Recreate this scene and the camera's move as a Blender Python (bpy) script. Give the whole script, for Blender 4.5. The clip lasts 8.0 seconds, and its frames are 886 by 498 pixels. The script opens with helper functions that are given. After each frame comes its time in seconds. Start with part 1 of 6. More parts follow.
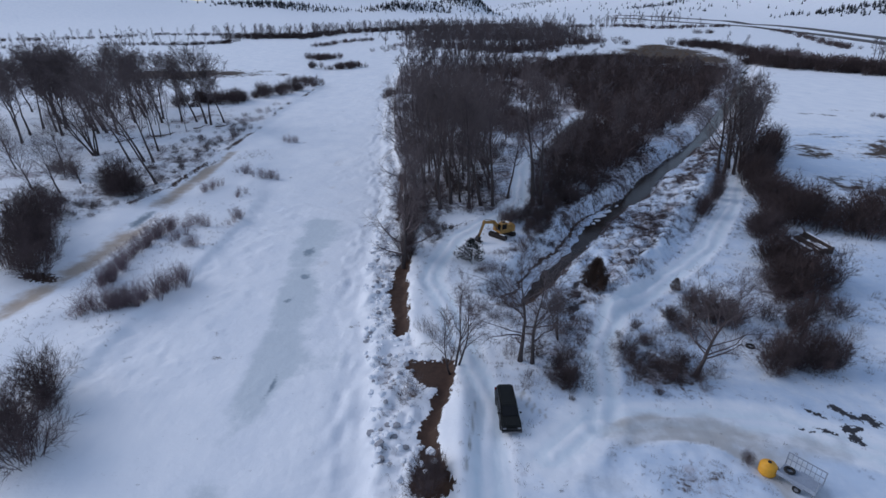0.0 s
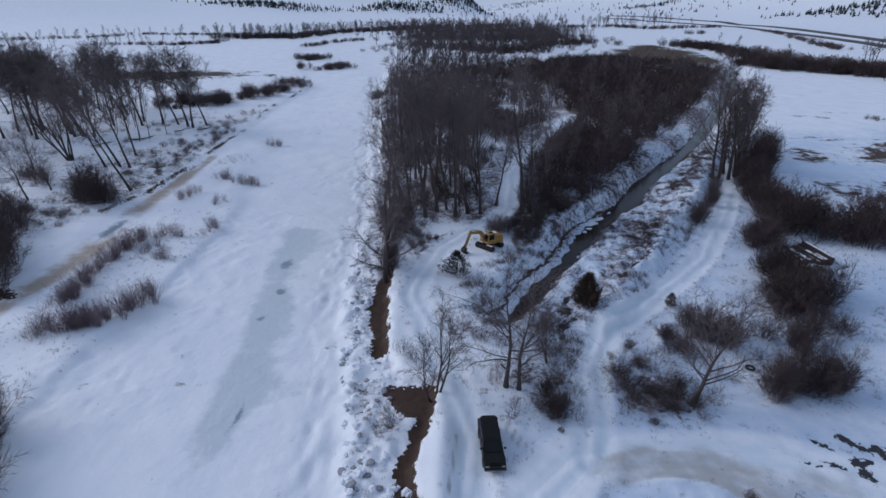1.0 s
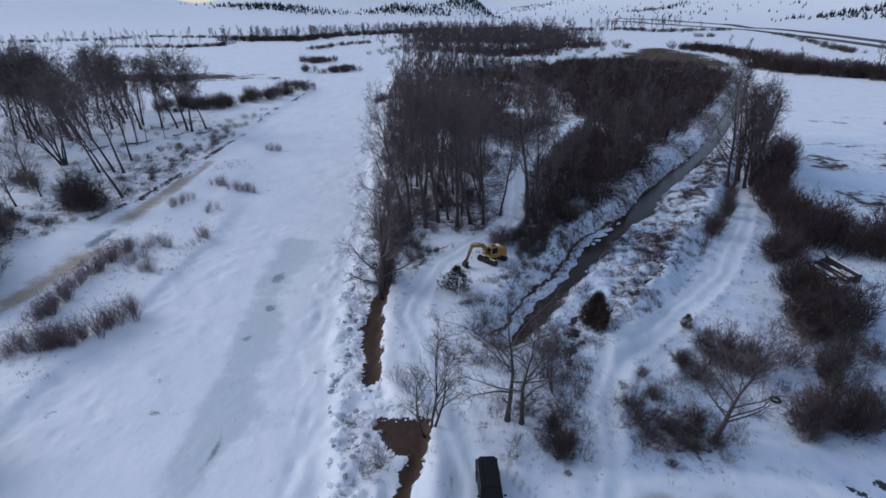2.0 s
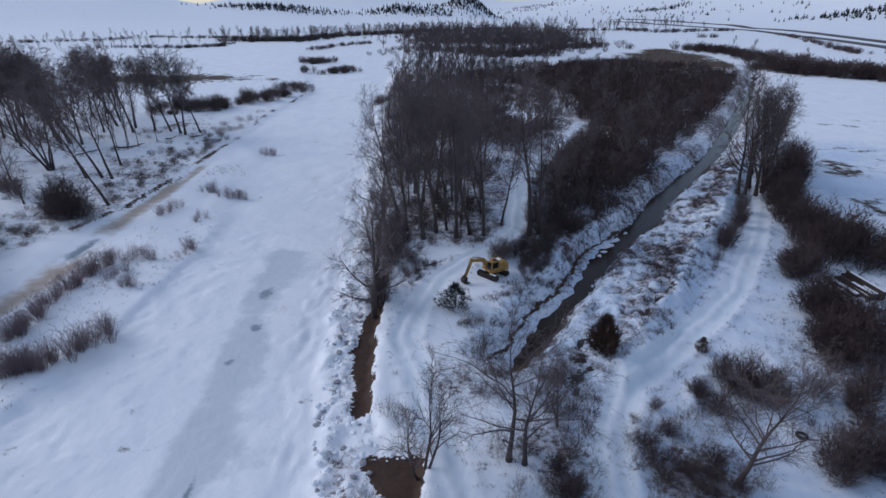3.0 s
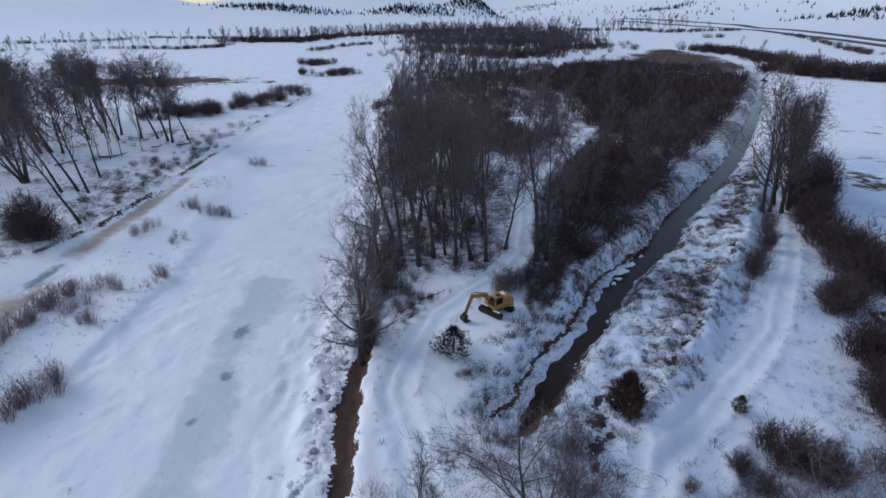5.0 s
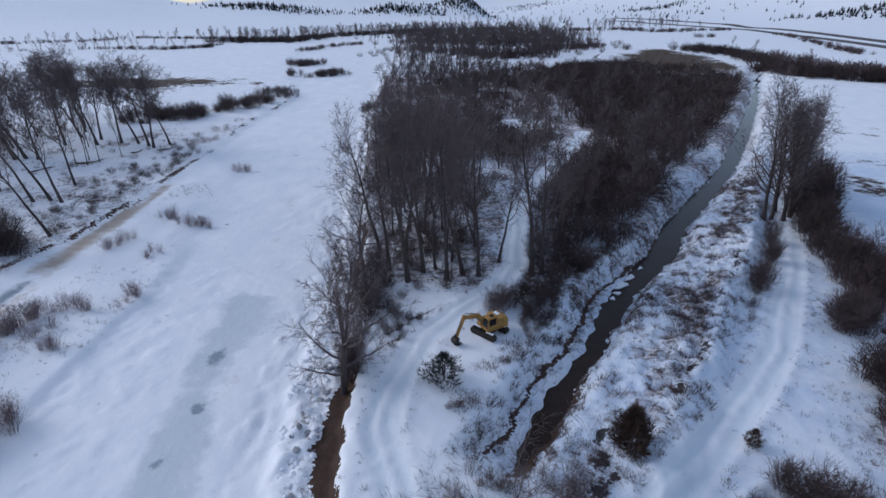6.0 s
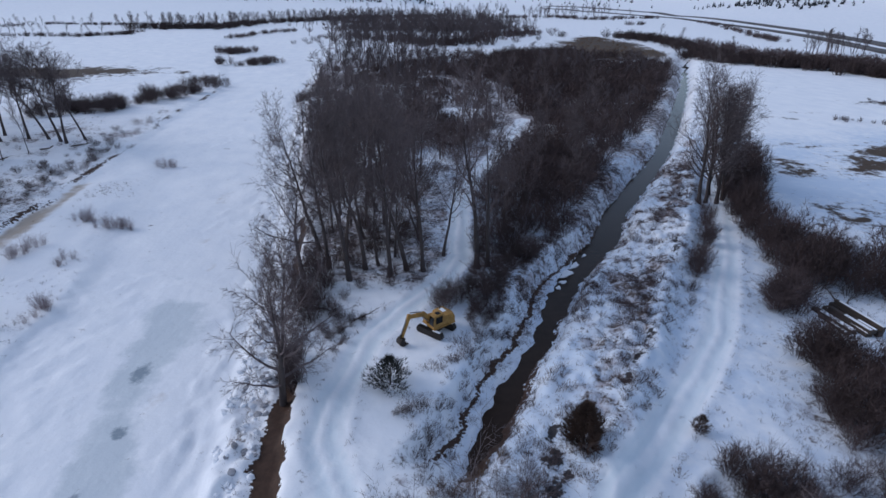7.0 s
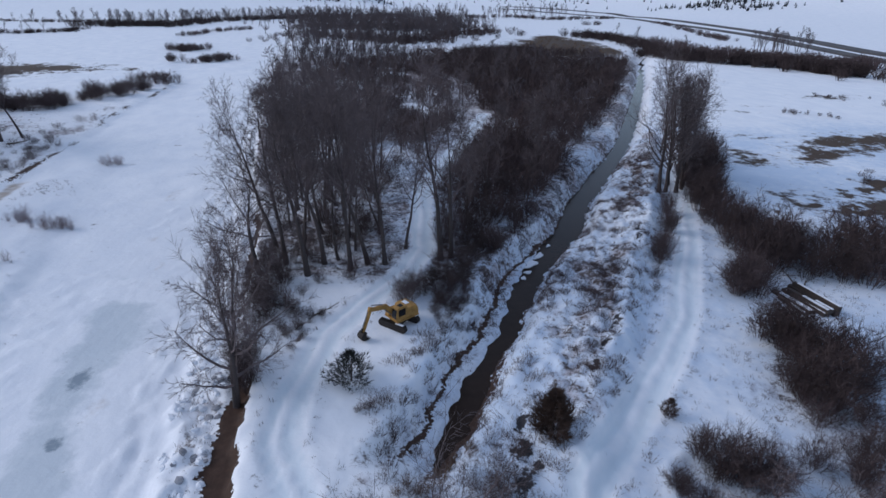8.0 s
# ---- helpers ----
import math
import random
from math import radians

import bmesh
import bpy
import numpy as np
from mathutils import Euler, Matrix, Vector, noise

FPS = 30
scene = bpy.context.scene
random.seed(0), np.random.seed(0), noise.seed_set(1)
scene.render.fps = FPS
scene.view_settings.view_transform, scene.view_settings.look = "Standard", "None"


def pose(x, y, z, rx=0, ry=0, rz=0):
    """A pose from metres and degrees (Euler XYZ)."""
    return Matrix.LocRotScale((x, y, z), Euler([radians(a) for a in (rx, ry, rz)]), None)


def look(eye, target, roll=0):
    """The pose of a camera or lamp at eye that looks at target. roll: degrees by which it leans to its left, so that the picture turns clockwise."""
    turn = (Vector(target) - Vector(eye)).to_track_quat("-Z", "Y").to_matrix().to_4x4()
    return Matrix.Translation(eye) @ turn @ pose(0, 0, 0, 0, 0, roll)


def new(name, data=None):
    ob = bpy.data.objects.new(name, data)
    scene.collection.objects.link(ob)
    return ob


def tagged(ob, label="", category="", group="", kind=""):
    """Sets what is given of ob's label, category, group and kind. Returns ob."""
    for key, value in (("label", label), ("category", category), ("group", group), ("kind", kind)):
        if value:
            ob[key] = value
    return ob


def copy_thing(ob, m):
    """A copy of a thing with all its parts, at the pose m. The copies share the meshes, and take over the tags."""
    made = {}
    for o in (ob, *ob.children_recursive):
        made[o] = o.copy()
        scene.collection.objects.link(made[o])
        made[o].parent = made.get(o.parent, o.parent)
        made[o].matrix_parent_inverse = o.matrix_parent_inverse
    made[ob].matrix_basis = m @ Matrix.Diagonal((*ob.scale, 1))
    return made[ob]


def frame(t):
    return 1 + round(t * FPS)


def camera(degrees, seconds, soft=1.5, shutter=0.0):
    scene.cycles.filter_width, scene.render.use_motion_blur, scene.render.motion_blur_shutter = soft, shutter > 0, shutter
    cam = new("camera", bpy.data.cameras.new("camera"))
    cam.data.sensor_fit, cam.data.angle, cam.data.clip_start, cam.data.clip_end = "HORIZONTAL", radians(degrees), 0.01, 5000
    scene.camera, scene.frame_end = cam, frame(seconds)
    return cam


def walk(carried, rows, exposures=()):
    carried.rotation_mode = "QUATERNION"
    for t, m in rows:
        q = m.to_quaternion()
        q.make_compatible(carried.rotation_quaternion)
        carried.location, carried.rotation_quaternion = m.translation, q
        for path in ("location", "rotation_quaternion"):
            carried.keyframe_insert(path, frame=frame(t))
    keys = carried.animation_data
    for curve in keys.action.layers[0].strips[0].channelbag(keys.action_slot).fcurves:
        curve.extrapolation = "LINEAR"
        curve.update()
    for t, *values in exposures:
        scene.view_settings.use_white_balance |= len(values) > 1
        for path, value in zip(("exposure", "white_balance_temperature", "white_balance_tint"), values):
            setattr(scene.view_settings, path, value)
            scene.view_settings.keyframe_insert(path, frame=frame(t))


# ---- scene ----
cam = camera(79.1, 8.0, soft=1.5)
METRES, EYE, TILT, LEAN, TURN = 35.0, 36.0, -24.2, 0.0, 0.0
ROWS = [
    (0.0, 0.0, 0.0, 0.0, -0.0, -0.21, 0.07),
    (0.5, 0.0205, 0.058, 0.027, -0.32, -0.17, 0.16),
    (1.0, 0.0404, 0.1191, 0.0537, -0.72, -0.22, 0.24),
    (1.5, 0.0576, 0.1863, 0.0755, -0.33, -0.02, 0.1),
    (3.0, 0.0849, 0.3864, 0.1595, 0.12, 0.08, -0.15),
    (3.5, 0.0901, 0.4445, 0.1923, -0.19, -0.13, -0.1),
    (4.0, 0.0958, 0.5027, 0.2237, -0.36, -0.23, -0.12),
    (4.5, 0.1013, 0.564, 0.2513, 0.05, -0.19, -0.27),
    (5.8, 0.1102, 0.737, 0.3305, 0.59, 0.41, -0.1),
    (6.0, 0.1143, 0.7571, 0.344, -0.39, 0.01, 0.16),
    (6.2, 0.1166, 0.7751, 0.3548, -1.95, -0.74, 0.55),
    (6.5, 0.1207, 0.7977, 0.3676, -3.56, -0.98, 1.29),
    (7.0, 0.1289, 0.8329, 0.3659, -6.2, -1.28, 2.26),
    (7.5, 0.1374, 0.864, 0.3512, -8.58, -1.39, 3.07),
    (8.0, 0.1442, 0.8914, 0.3282, -9.98, -1.41, 3.46),
]
walk(cam, [(t, pose(0, 0, EYE, TILT, LEAN, TURN) @ pose(METRES * x, METRES * y, METRES * z, 90 + pitch, roll, yaw)) for t, x, y, z, yaw, pitch, roll in ROWS],
     exposures=[(0.0, 0.03, 5800, 12), (8.0, 0.22, 5850, 12)])

# ---- sky and sun: a winter sky under thin cloud, late in the day ----
SUN_ELEV, SUN_AZ = 27.0, -72.0  # degrees; azimuth from the walk's direction, to the right
world = bpy.data.worlds.new("winter_sky")
scene.world = world
world.use_nodes = True
wn = world.node_tree
sky = wn.nodes.new("ShaderNodeTexSky")
sky.sky_type = "NISHITA"
sky.sun_disc = False
sky.sun_elevation, sky.sun_rotation = radians(SUN_ELEV), radians(SUN_AZ)
sky.dust_density, sky.air_density = 0.6, 1.0
veil = wn.nodes.new("ShaderNodeMix")  # a thin, even veil of cloud
veil.data_type = "RGBA"
veil.inputs["Factor"].default_value = 0.3
veil.inputs["B"].default_value = (6.2, 6.9, 8.2, 1)
wn.links.new(sky.outputs["Color"], veil.inputs["A"])
wn.links.new(veil.outputs["Result"], wn.nodes["Background"].inputs["Color"])
wn.nodes["Background"].inputs["Strength"].default_value = 0.1
sun = new("sun", bpy.data.lights.new("sun", "SUN"))
sun.data.energy, sun.data.angle, sun.data.color = 1.2, radians(34), (1.0, 0.92, 0.85)
az, el = radians(SUN_AZ), radians(SUN_ELEV)
sun.matrix_world = look((0, 0, 300), (-300 * math.sin(az) * math.cos(el), -300 * math.cos(az) * math.cos(el), 300 - 300 * math.sin(el)))

# ---- materials ----
def node(nt, kind, **inputs):
    n = nt.nodes.new(kind)
    for key, value in inputs.items():
        n.inputs[key.replace("_", " ")].default_value = value
    return n


def surface(name, colour, rough=0.8, metal=0.0, vary=0.25, grain=6.0, bump=0.2, coarse=0.7, spec=0.3, per_object=0.0):
    """A plain surface whose tone varies at two scales, with fine relief."""
    m = bpy.data.materials.new(name)
    m.use_nodes = True
    nt = m.node_tree
    b = nt.nodes["Principled BSDF"]
    b.inputs["Roughness"].default_value = rough
    b.inputs["Metallic"].default_value = metal
    b.inputs["Specular IOR Level"].default_value = spec
    co = nt.nodes.new("ShaderNodeTexCoord")
    fine = node(nt, "ShaderNodeTexNoise", Scale=grain, Detail=4.0, Roughness=0.6)
    wide = node(nt, "ShaderNodeTexNoise", Scale=coarse, Detail=2.0)
    for n in (fine, wide):
        nt.links.new(co.outputs["Object"], n.inputs["Vector"])
    add = nt.nodes.new("ShaderNodeMath")
    nt.links.new(fine.outputs["Fac"], add.inputs[0])
    nt.links.new(wide.outputs["Fac"], add.inputs[1])
    last = add.outputs[0]
    if per_object:
        info = nt.nodes.new("ShaderNodeObjectInfo")
        mul = nt.nodes.new("ShaderNodeMath")
        mul.operation = "MULTIPLY_ADD"
        mul.inputs[1].default_value = per_object
        nt.links.new(info.outputs["Random"], mul.inputs[0])
        nt.links.new(last, mul.inputs[2])
        last = mul.outputs[0]
    ramp = node(nt, "ShaderNodeMapRange")
    ramp.inputs["From Min"].default_value, ramp.inputs["From Max"].default_value = 0.6, 1.4 + per_object
    ramp.inputs["To Min"].default_value, ramp.inputs["To Max"].default_value = 1 - vary, 1 + vary
    nt.links.new(last, ramp.inputs["Value"])
    mix = nt.nodes.new("ShaderNodeVectorMath")
    mix.operation = "MULTIPLY"
    mix.inputs[0].default_value = colour
    nt.links.new(ramp.outputs["Result"], mix.inputs[1])
    nt.links.new(mix.outputs["Vector"], b.inputs["Base Color"])
    if bump:
        bp = node(nt, "ShaderNodeBump", Strength=bump, Distance=0.03)
        nt.links.new(fine.outputs["Fac"], bp.inputs["Height"])
        nt.links.new(bp.outputs["Normal"], b.inputs["Normal"])
    return m


BARK = surface("cottonwood_bark", (0.070, 0.056, 0.054), 0.9, vary=0.45, grain=5, bump=0.5, per_object=0.3)
TWIG = surface("bare_twigs", (0.122, 0.096, 0.096), 0.9, vary=0.5, bump=0, per_object=0.6)
WILLOW = surface("willow_stems", (0.092, 0.066, 0.066), 0.85, vary=0.35, bump=0, per_object=0.5)
THICKET = surface("thicket_stems", (0.070, 0.049, 0.048), 0.9, vary=0.6, bump=0, per_object=0.8, coarse=0.12)
REED = surface("red_willow_wands", (0.185, 0.135, 0.148), 0.85, vary=0.3, bump=0, per_object=0.4)
JUNIPER = surface("juniper_needles", (0.088, 0.056, 0.043), 0.8, vary=0.5, bump=0, per_object=0.3)
# far twigs: the blue-grey of distance haze is put into their colour
HAZETWIG = surface("haze_tinted_bare_twigs", (0.098, 0.080, 0.084), 0.9, vary=0.3, bump=0, coarse=0.05)
CEDAR = surface("blue_green_juniper_needles", (0.034, 0.036, 0.034), 0.8, vary=0.4, bump=0)
PINE = surface("dark_pine_needles", (0.020, 0.026, 0.030), 0.9, vary=0.3, bump=0, coarse=0.02)
DRYGRASS = surface("dry_grass", (0.17, 0.115, 0.075), 0.9, vary=0.4, bump=0)
SNOWCAP = surface("settled_snow", (0.80, 0.82, 0.86), 0.7, vary=0.05, grain=3, bump=0.4)
STONE = surface("bank_stone", (0.30, 0.30, 0.32), 0.85, vary=0.4, grain=4, bump=0.6, per_object=0.4)
LOG = surface("weathered_log", (0.10, 0.075, 0.06), 0.9, vary=0.4, grain=8, bump=0.6)


def ground_material():
    m = bpy.data.materials.new("snow_ground")
    m.use_nodes = True
    nt = m.node_tree
    L = nt.links.new
    b = nt.nodes["Principled BSDF"]
    co = nt.nodes.new("ShaderNodeTexCoord")

    def noise_tex(scale, detail=4.0, rough=0.6, stretch=None):
        n = node(nt, "ShaderNodeTexNoise", Scale=scale, Detail=detail, Roughness=rough)
        if stretch:
            mp = nt.nodes.new("ShaderNodeMapping")
            mp.inputs["Scale"].default_value = stretch
            mp.inputs["Rotation"].default_value = (0, 0, radians(18))
            L(co.outputs["Object"], mp.inputs["Vector"])
            L(mp.outputs["Vector"], n.inputs["Vector"])
        else:
            L(co.outputs["Object"], n.inputs["Vector"])
        return n.outputs["Fac"]

    def mask(attr, tex, spread, lo, hi):
        """The share of an attribute, its edge broken up by a texture."""
        a = nt.nodes.new("ShaderNodeAttribute")
        a.attribute_name = attr
        s = nt.nodes.new("ShaderNodeMath")
        s.operation = "MULTIPLY_ADD"
        s.inputs[1].default_value = spread
        L(tex, s.inputs[0])
        L(a.outputs["Fac"], s.inputs[2])
        r = node(nt, "ShaderNodeMapRange")
        r.interpolation_type = "SMOOTHSTEP"
        r.inputs["From Min"].default_value, r.inputs["From Max"].default_value = lo + spread * 0.5, hi + spread * 0.5
        L(s.outputs[0], r.inputs["Value"])
        return r.outputs["Result"]

    def blend(below, above, fac):
        x = nt.nodes.new("ShaderNodeMix")
        x.data_type = "RGBA"
        L(fac, x.inputs["Factor"])
        for sock, val in ((x.inputs["A"], below), (x.inputs["B"], above)):
            if isinstance(val, tuple):
                sock.default_value = (*val, 1)
            else:
                L(val, sock)
        return x.outputs["Result"]

    big, mid, fine, grit = noise_tex(0.06), noise_tex(0.5), noise_tex(2.2, 5), noise_tex(7.0, 3)
    drift = noise_tex(0.20, 3, 0.55, (1.0, 0.62, 1.0))
    # clean snow, slightly uneven
    r = node(nt, "ShaderNodeMapRange")
    r.inputs["From Min"].default_value, r.inputs["From Max"].default_value = 0.3, 0.7
    L(drift, r.inputs["Value"])
    c = blend((0.78, 0.805, 0.85), (0.88, 0.89, 0.91), r.outputs["Result"])
    # thin snow; the blue shade of the right side is put into its colour
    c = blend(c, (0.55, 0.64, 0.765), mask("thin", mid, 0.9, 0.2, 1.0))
    c = blend(c, (0.71, 0.775, 0.825), mask("track", mid, 0.5, 0.25, 0.9))
    ice = mask("ice", mid, 0.7, 0.35, 0.75)
    c = blend(c, blend((0.61, 0.655, 0.69), (0.25, 0.30, 0.345), mask("slush", fine, 1.2, 0.35, 1.1)), ice)
    c = blend(c, (0.46, 0.385, 0.315), mask("channel", mid, 0.8, 0.4, 1.0))
    c = blend(c, (0.47, 0.465, 0.455), mask("dirt", mid, 0.9, 0.3, 1.1))
    grass = blend((0.030, 0.021, 0.015), (0.100, 0.062, 0.036), noise_tex(0.5, 5, 0.7))
    c = blend(c, grass, mask("grass", noise_tex(0.30, 6, 0.75), 3.0, 0.40, 0.80))
    clump = nt.nodes.new("ShaderNodeMath")  # weeds stand in clumps
    clump.operation = "MULTIPLY_ADD"
    clump.inputs[1].default_value = 0.55
    L(fine, clump.inputs[0])
    half_mid = nt.nodes.new("ShaderNodeMath")
    half_mid.operation = "MULTIPLY"
    half_mid.inputs[1].default_value = 0.45
    L(noise_tex(0.8, 3, 0.5), half_mid.inputs[0])
    L(half_mid.outputs[0], clump.inputs[2])
    # snow-dusted twigs; the bluish purple of shaded snow is mixed into this colour
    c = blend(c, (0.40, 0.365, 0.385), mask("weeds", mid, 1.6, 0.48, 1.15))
    weeds = blend((0.055, 0.044, 0.043), (0.19, 0.15, 0.135), grit)
    c = blend(c, weeds, mask("weeds", clump.outputs[0], 4.2, 0.58, 1.2))
    mud = blend((0.024, 0.014, 0.010), (0.095, 0.053, 0.036), noise_tex(1.4, 6, 0.7))
    soil = mask("soil", fine, 1.7, 0.48, 0.60)
    c = blend(c, mud, soil)
    slab = blend((0.020, 0.021, 0.025), (0.070, 0.066, 0.072), grit)
    c = blend(c, slab, mask("slab", fine, 1.9, 0.40, 0.62))
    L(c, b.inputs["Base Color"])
    rr = node(nt, "ShaderNodeMapRange")
    rr.inputs["To Min"].default_value, rr.inputs["To Max"].default_value = 0.75, 0.4
    L(ice, rr.inputs["Value"])
    L(rr.outputs["Result"], b.inputs["Roughness"])
    b.inputs["Specular IOR Level"].default_value = 0.25
    h = nt.nodes.new("ShaderNodeMath")
    h.operation = "MULTIPLY_ADD"
    h.inputs[1].default_value = 2.0
    L(drift, h.inputs[0])
    L(noise_tex(0.75, 4, 0.5), h.inputs[2])
    bp = node(nt, "ShaderNodeBump", Strength=0.5, Distance=0.22)
    L(h.outputs[0], bp.inputs["Height"])
    L(bp.outputs["Normal"], b.inputs["Normal"])
    return m


GROUND = ground_material()


def water_material():
    m = surface("stream_water", (0.032, 0.020, 0.014), 0.12, vary=0.3, grain=0.8, bump=0.03, coarse=0.1, spec=0.10)
    return m


WATER = water_material()

# ---- the lie of the land ----
def fade(a, b, v):
    t = np.clip((v - a) / (b - a), 0, 1)
    return t * t * (3 - 2 * t)


def lattice(ix, iy, seed):
    h = (ix * 374761393 + iy * 668265263 + seed * 974711) & 0x7FFFFFFF
    h = ((h ^ (h >> 13)) * 1274126177) & 0x7FFFFFFF
    return ((h ^ (h >> 16)) & 0xFFFF) / 65535.0


def rough(x, y, size, octaves=3, seed=1):
    """Smooth random relief, about -0.5 to 0.5, with bumps of that size."""
    total, amp, norm = 0, 1.0, 0
    for o in range(octaves):
        u, v = x / size * 2 ** o, y / size * 2 ** o
        iu, iv = np.floor(u).astype(np.int64), np.floor(v).astype(np.int64)
        fu, fv = u - iu, v - iv
        fu, fv = fu * fu * (3 - 2 * fu), fv * fv * (3 - 2 * fv)
        s = seed + 31 * o
        a, b = lattice(iu, iv, s), lattice(iu + 1, iv, s)
        c, d = lattice(iu, iv + 1, s), lattice(iu + 1, iv + 1, s)
        total = total + amp * ((a * (1 - fu) + b * fu) * (1 - fv) + (c * (1 - fu) + d * fu) * fv)
        norm += amp
        amp *= 0.5
    return total / norm - 0.5


def along(x, y, line):
    """Distance to a bent line, the side (positive to the right of its course) and the place along it in steps."""
    best, side, place = np.full(x.shape, 1e9), np.zeros(x.shape), np.zeros(x.shape)
    for i in range(len(line) - 1):
        (ax, ay), (bx, by) = line[i][:2], line[i + 1][:2]
        dx, dy = bx - ax, by - ay
        t = np.clip(((x - ax) * dx + (y - ay) * dy) / (dx * dx + dy * dy), 0, 1)
        ox, oy = x - ax - t * dx, y - ay - t * dy
        d = np.hypot(ox, oy)
        near = d < best
        best = np.where(near, d, best)
        side = np.where(near, np.sign(ox * dy - oy * dx), side)
        place = np.where(near, i + t, place)
    return best, side, place


def blob(x, y, cx, cy, rx, ry, turn=0):
    c, s = math.cos(radians(turn)), math.sin(radians(turn))
    u, v = (x - cx) * c + (y - cy) * s, -(x - cx) * s + (y - cy) * c
    return np.exp(-((u / rx) ** 2 + (v / ry) ** 2))


# snowy clearings in the wood: centre, half-widths
CLEARINGS = ((31, 213, 8, 10), (19, 243, 4, 6), (30, 298, 9, 7), (50, 392, 14, 10), (105, 462, 40, 18), (78, 428, 16, 9), (130, 520, 36, 28), (13.5, 159, 2.5, 3.5), (76, 320, 7, 4), (-4, 330, 5, 6), (31.5, 131, 2.6, 3.5), (24, 115, 3, 2.4), (30.5, 113, 2.6, 2.4))


def open_snow(x, y):
    """1 in the middle of a clearing, 0 in the wood."""
    best = 0.0
    for cx, cy, rx, ry in CLEARINGS:
        best = np.maximum(best, 1 - fade(0.75, 1.15, np.hypot((x - cx) / rx, (y - cy) / ry) + 0.5 * rough(x, y, 9, 2, 90)))
    return best


def course(y, ys, xs):
    return np.interp(y, ys, xs)


ICE_Z, STREAM_Z = -2.0, -3.4
# right edge of the river ice, and the lip of the right bank, as x over y
EDGE_Y, EDGE_X = (-100, 33, 46, 56, 72, 89, 106, 143, 241, 343, 513, 856, 1500), (-2, -5.7, -7.5, -9.1, -11.5, -11.5, -10.8, -16, -24.5, -29, -30, -41, -60)
LIP_Y, LIP_X = (-100, 33, 39, 45.5, 50.5, 53, 57.6, 69, 76, 82, 106, 118, 143, 241, 343, 513, 856, 1500), (3, 1, -0.6, 1.1, 1.4, -2.5, -4.4, -5.0, -5.0, -7.0, -8.2, -8.5, -13, -21.5, -26, -27, -38, -57)
POOL_Y, POOL_X = (32, 34.9, 39, 42.9, 45.5, 48, 51), (-2.6, -2.4, -2.1, -1.3, -2.0, -3.2, -4.4)
POOL2_Y, POOL2_X = (56, 61, 66, 71, 76, 79), (-6.0, -6.8, -7.6, -7.6, -7.2, -7.4)
# left bank of the river, and the outer edge of the low island before it
LEFT_Y, LEFT_X = (-100, 60, 91, 101, 116, 140, 170, 217, 275, 300, 345, 450, 570, 640, 800, 1100), (-64, -66, -69, -66, -62, -60.7, -61.5, -64, -63, -66, -78, -108, -128, -140, -230, -300)
ISLE_Y, ISLE_X = (20, 43, 60, 70, 102, 130, 165, 178), (-40, -39.7, -39, -38, -36.5, -40, -45, -58)
STREAM = [(7.0, 62.5), (10.8, 66.6), (13.4, 70.3), (18.2, 78.4), (23.4, 86.0), (30.2, 98.4), (43.5, 115.0), (51.0, 128.0), (62.0, 142.5), (81.4, 168.7), (105, 207), (148, 279), (222, 411)]
RIDGE = [(20.0, 57.6), (21.6, 60.6), (24.5, 65.6), (29.0, 72.4), (35.6, 81.5), (42.2, 91.8), (50.0, 102.2), (60.5, 118.4), (72, 138), (87, 162)]
ROAD = [(15.5, 40.0), (16.6, 45), (18.4, 52.3), (22.4, 60.6), (29.5, 67), (37.5, 74.4), (44.6, 82.5), (51, 91.5), (61.5, 108.2), (72.8, 128), (80, 143), (96, 170)]
TRAIL = [(3.6, 20), (4.6, 42), (3.0, 51.8), (0.6, 60), (-1.6, 68), (-0.8, 75), (2.2, 83.6), (7.5, 90.5), (12.5, 97.5), (16, 104), (16.8, 114), (20, 131), (27, 147), (38, 172), (50, 200)]
LOOP = [(10, 36), (14.3, 40.6), (23.2, 41.0), (33, 40.6), (40, 36.5), (44, 30), (40, 20)]
LEAD = [(-24, 95), (-22.8, 84), (-22.2, 75), (-21, 62), (-20, 51), (-20.5, 42), (-20.5, 33), (-19, 18)]
CHANNEL = [(-60, 60), (-57.3, 77), (-57.2, 85), (-58.2, 103), (-59.2, 125), (-60.5, 150)]
LEVELS = [(6, 41, -0.6), (4, 77, 0.0), (6, 81, 0.05), (11, 83, 0.0), (0, 97, 0.3), (37, 54, -1.6), (33, 67, -0.8), (25, 36, -1.2), (38, 41, -1.4), (44, 82, -1.1), (52, 93, -0.9), (62, 108, -0.6), (70, 122, -0.4),
          (100, 140, -0.5), (90, 96, -0.6), (61, 82, -1.0), (20, 130, 0.2), (0, 150, 0.2), (12, 55, -0.7), (0, 66, 0.2), (22, 52, -1.0), (48, 64, -1.2)]


